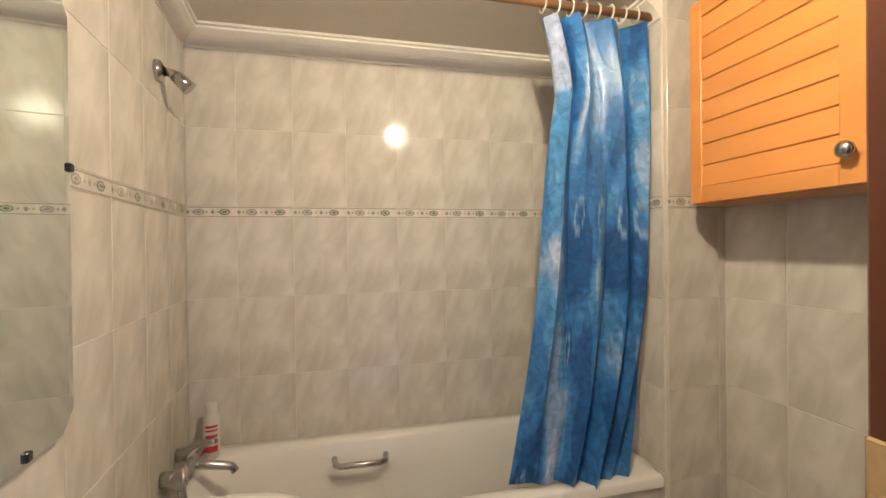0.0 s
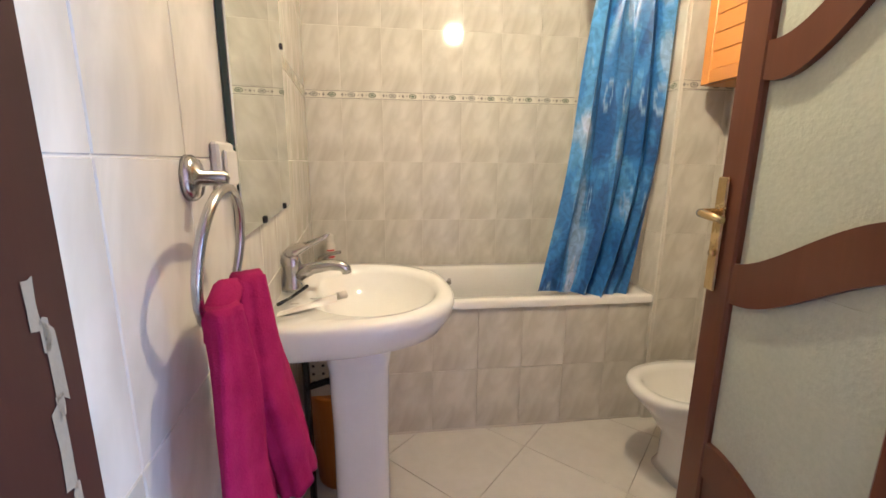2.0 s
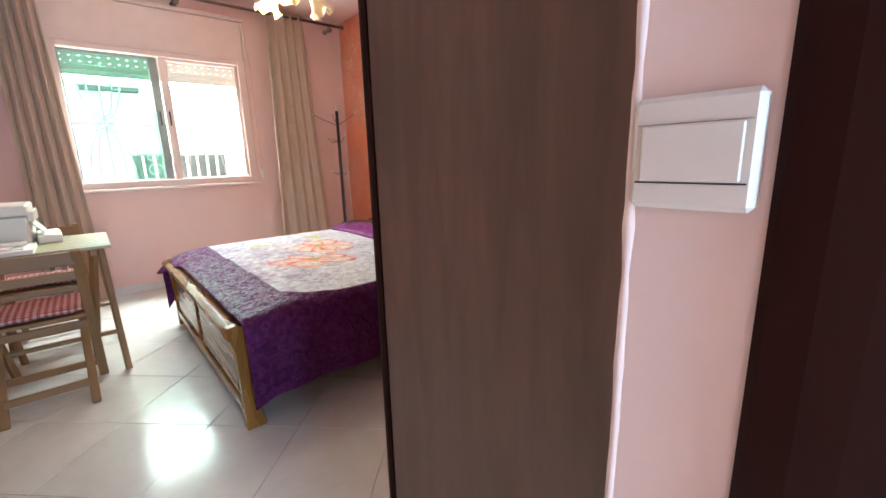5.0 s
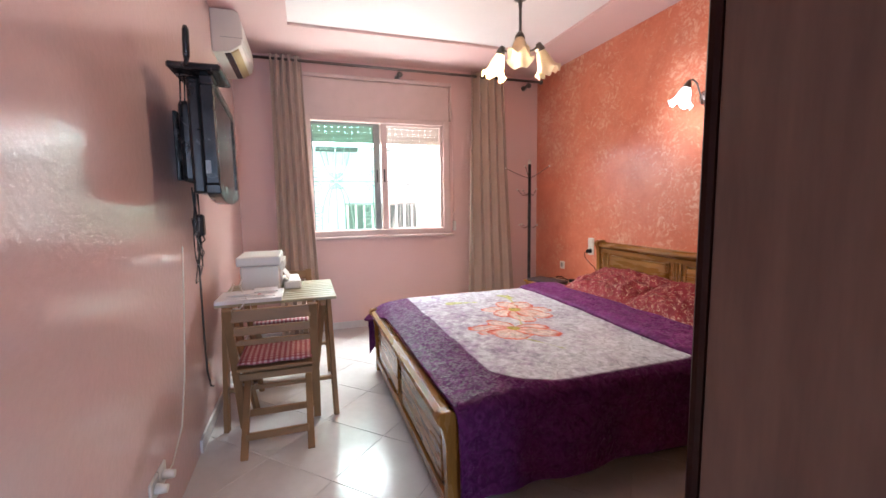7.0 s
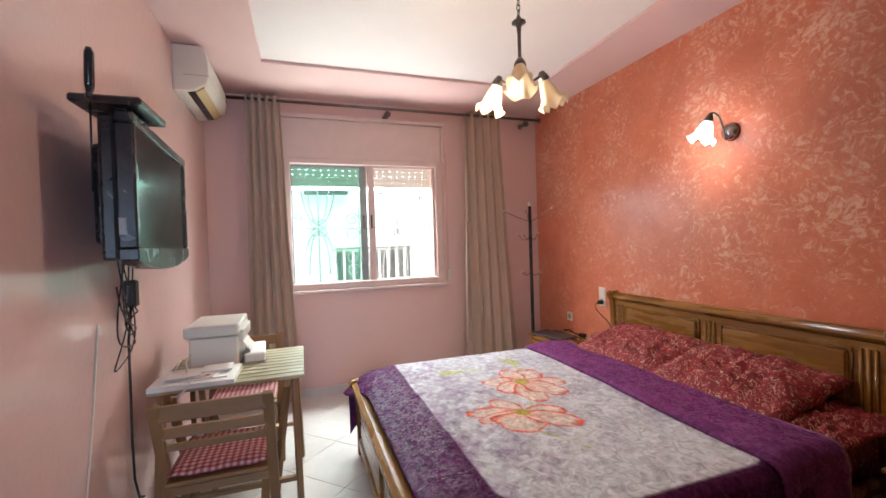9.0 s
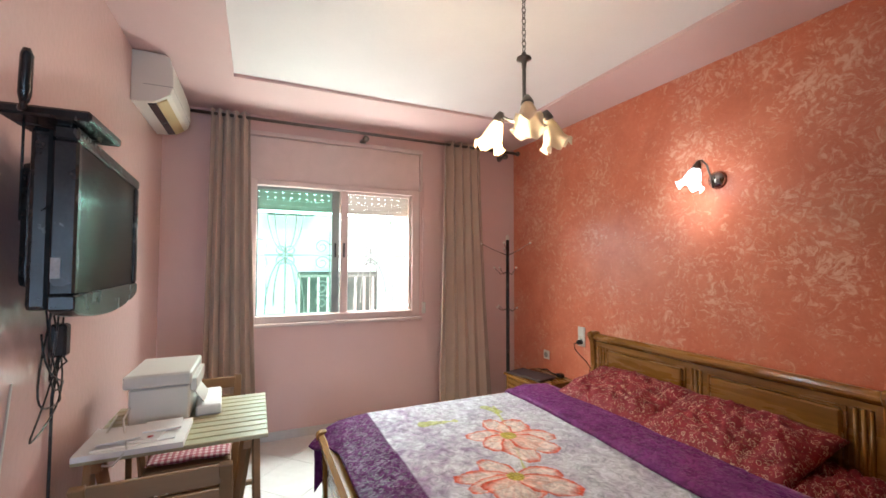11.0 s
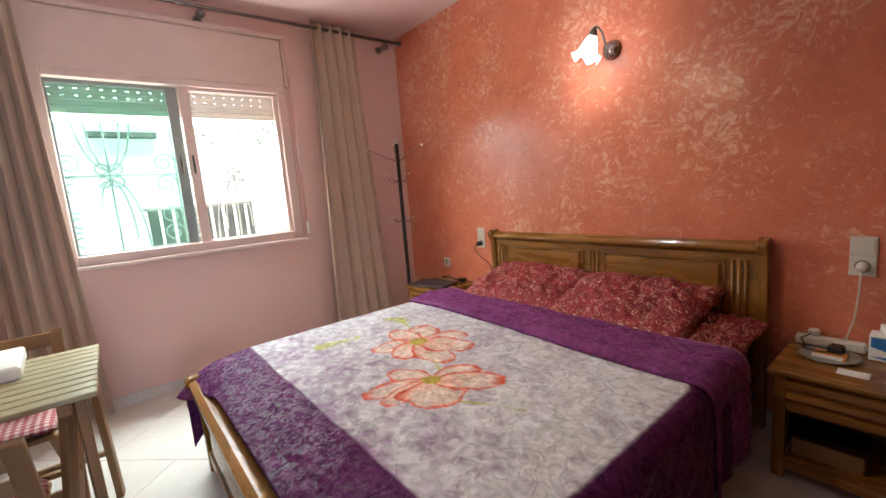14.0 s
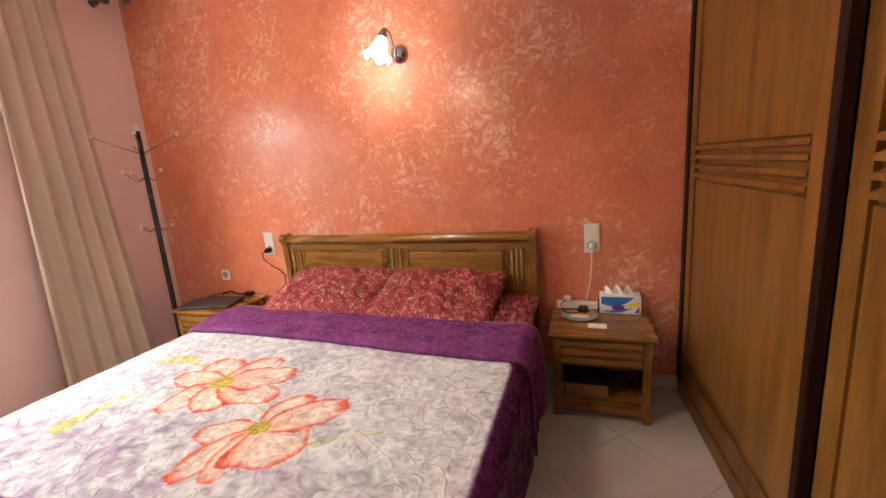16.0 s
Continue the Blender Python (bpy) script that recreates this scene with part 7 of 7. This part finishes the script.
part("louvre", prism(bmesh.new(), [(TY + 0.122, 2.424), (TY + 0.172, 2.456), (TY + 0.176, 2.449), (TY + 0.126, 2.415)], "x", -4.69, -4.06), LOUVRE, ac, "tan louvre flap")
part("outlet_slot", prism(bmesh.new(), [(TY + 0.078, 2.417), (TY + 0.120, 2.424), (TY + 0.122, 2.418), (TY + 0.079, 2.410)], "x", -4.69, -4.06), BLACK, ac)
part("seam", boxes((-4.7202, -4.0298, TY + 0.06, TY + 0.207, 2.518, 2.522)), BGREY, ac)

# ---- outside the window ----
gnd = struct("ground", boxes((-60, WX - 0.21, -40, 40, -0.5, -0.45)), PAVING, "pale paved ground outside the window", "ground")
# emission on the facade stands in for sunlight falling on it
fac = struct("backdrop_facade", boxes((-8.6, -8.4, -9.0, 9.0, -0.45, 5.2)), glowing("glowing_white_facade", (0.76, 0.90, 0.88), 0.42), "white house wall across the yard, its sunlight given by glow", "facade")
# the panel's dark colour stands in for the shade inside a porch
struct("backdrop_porch", boxes((-8.398, -8.35, 0.06, 1.40, -0.45, 1.34), (-8.398, -8.22, -0.42, 0.30, 2.27, 2.33)), surface("porch_shade_colour", (0.10, 0.13, 0.12), (0.15, 0.18, 0.165), 0.7, 0, 3, 60, 0.1), "dark panel coloured as porch shade, with a dark ledge, on the house across the yard", "gate")
bal = thing("yard_fence", (-6.8, 0.6, 0), "pale iron fence across the yard", "fence")
part("top_rail", boxes((-6.82, -6.78, -0.08, 0.96, 1.295, 1.325)), IRON, bal)
part("bottom_rail", boxes((-6.82, -6.78, -0.08, 0.96, 0.2, 0.235)), IRON, bal)
for k in range(9):
    y = -0.07 + 0.122 * k
    part("bar", boxes((-6.81, -6.79, y, y + 0.026, -0.45, 1.295)), RENDERED, bal)
gr = thing("window_grille", (-5.126, 0.1, 1.0), "wrought iron window grille with scrolls and ovals", "grille")
GX = -5.126
part("bar", tube(bmesh.new(), [(GX, WIN[0] - 0.1, 1.55), (GX, WIN[1] + 0.1, 1.55)], 0.006, 6), IRON, gr)
for y in (-0.60, -0.325, 0.064, 0.453, 0.80):
    part("bar", tube(bmesh.new(), [(GX, y, 0.93), (GX, y, 2.22)], 0.006, 6), IRON, gr)


def loop(cy_, cz_, ry_, rz_, a0=0, a1=360):
    return tube(bmesh.new(), [(GX + 0.004, cy_ + ry_ * math.cos(radians(a)), cz_ + rz_ * math.sin(radians(a))) for a in range(a0, a1 + 1, 15)], 0.0055, 6)


for y in (-0.325, 0.453):
    for ry_, rz_ in ((0.165, 0.50), (0.095, 0.42)):
        part("oval", loop(y, 1.52 - rz_, ry_, rz_, 0, 180), IRON, gr)
        part("oval", loop(y, 1.58 + rz_, ry_, rz_, 180, 360), IRON, gr)
    for dy, dz in ((0.04, 0.045), (-0.04, 0.045), (0.04, -0.045), (-0.04, -0.045)):
        part("petal_ring", loop(y + dy, 1.55 + dz, 0.035, 0.035), IRON, gr)
for y, s in ((-0.60, 1), (0.064, -1), (0.064, 1), (0.80, -1)):
    for zc in (1.48, 1.63, 1.12, 1.25):
        pts = []
        for i in range(28):
            a = i / 27
            r = 0.07 * (1 - 0.75 * a)
            pts.append((GX + 0.004, y + s * (0.07 - r * math.cos(a * 9)), zc + r * math.sin(a * 9)))
        part("scroll", tube(bmesh.new(), pts, 0.005, 6), IRON, gr)
tre = thing("yard_tree", (-7.6, 1.6, -0.45), "leafy tree branches hanging over the yard", "tree")
bm = bmesh.new()
tube(bm, [(-7.6, 2.2, -0.45), (-7.6, 2.15, 1.5), (-7.5, 1.9, 2.6), (-7.3, 1.5, 3.1)], [0.10, 0.09, 0.06, 0.03], 10)
tube(bm, [(-7.6, 2.15, 1.9), (-7.3, 1.6, 2.5), (-7.1, 1.1, 2.75)], [0.05, 0.035, 0.015], 8)
part("trunk", bm, TEAK, tre)
random.seed(3)
bm = bmesh.new()
for k in range(900):
    c = Vector((-7.3 + random.gauss(0, 0.28), 1.45 + random.gauss(0, 0.42), 2.75 + random.gauss(0, 0.26)))
    d = Vector((random.uniform(-1, 1), random.uniform(-1, 1), random.uniform(-0.8, 0.3))).normalized()
    s_ = d.orthogonal().normalized()
    ln = random.uniform(0.05, 0.10)
    vv = [bm.verts.new(c + d * a * ln + s_ * b * ln) for a, b in ((0, 0), (0.4, 0.2), (1, 0), (0.4, -0.2))]
    bm.faces.new(vv)
tagged(part("crown", bm, LEAF, tre), kind="stuff")
# ---- wall tiles, border tiles and floor tiles ----
tile_wall(wb, "y", BY, BX + TH, 1.15, -0.253, 0.60, BZ - 0.071)
tile_wall(wl, "x", BX, -0.163, BY - TH, BY - TH - 0.198, 0.0, BZ - 0.071)


def mirrored_wall(wall, fixed, a, b, first, zmin, zmax):
    """The same on a wall that faces the other way: each tile is turned half round."""
    before = set(wall.children)
    tile_wall(wall, "x", 0.0, a, b, first, zmin, zmax)
    for ob in set(wall.children) - before:
        u = ob.location.y
        w = ob.data.vertices and max(v.co.y for v in ob.data.vertices) + 0.0014
        ob.rotation_euler = (0, 0, math.pi)
        ob.location = (fixed, u + w, ob.location.z)


mirrored_wall(wr, BR, -0.163, 1.315 - TH, 1.315 - TH - 0.198, 0.0, BZ)
tile_wall(wr, "y", 1.315, 1.157, BR - TH, 1.157, 0.0, BZ)
mirrored_wall(wr, 1.15, 1.315, BY - TH, BY - TH - 0.198, 0.62, BZ)
tile_wall(tubfront, "y", 1.324, BX + TH, 1.15, -0.055, 0.012, 0.582)
for ob in [o for o in tubfront.children if o.name.startswith("border")]:
    bpy.data.objects.remove(ob)

# floor: diagonal tiles, one mesh shared by all whole ones
FS = 0.42
fm = bmesh.new()
box(fm, -FS / 2 + 0.0012, FS / 2 - 0.0012, -FS / 2 + 0.0012, FS / 2 - 0.0012, -0.010, 0.0)
bmesh.ops.bevel(fm, geom=[e for e in fm.edges if all(v.co.z > -0.001 for v in e.verts)], offset=0.0012, segments=1, affect="EDGES")
FM = meshed("floor_tile", fm, FLOORTILE)
step = FS / math.sqrt(2)
ORI = (-2.144, -0.303)
n = 0
for i in range(-26, 27):
    for j in range(-26, 27):
        x, y = ORI[0] + (i - j) * step, ORI[1] + step + (i + j) * step
        if not (WX - 0.45 < x < 2.05 and TY - 0.45 < y < RY + 0.45):
            continue
        reach = FS / math.sqrt(2)
        if WX - 0.19 < x - reach and x + reach < 1.79 and TY - 0.19 < y - reach and y + reach < RY + 0.19:
            mesh_ = FM
        else:
            # a tile cut along the edge of the floor
            cut = bmesh.new()
            cut.from_mesh(FM)
            turn_ = Matrix.Rotation(radians(45), 4, "Z")
            for px, py, nx, ny in ((WX - 0.19, 0, -1, 0), (1.79, 0, 1, 0), (0, TY - 0.19, 0, -1), (0, RY + 0.19, 0, 1)):
                co_ = turn_.inverted() @ Vector((px - x if nx else 0, py - y if ny else 0, 0))
                no_ = turn_.inverted() @ Vector((nx, ny, 0))
                bmesh.ops.bisect_plane(cut, geom=cut.verts[:] + cut.edges[:] + cut.faces[:], plane_co=co_, plane_no=no_, clear_outer=True)
            if not cut.faces:
                cut.free()
                continue
            mesh_ = meshed("floor_tile", cut, FLOORTILE)
        ob = new("floor_tile", mesh_)
        ob.parent = fl
        ob.location, ob.rotation_euler = (x, y, 0.0), (0, 0, radians(45))
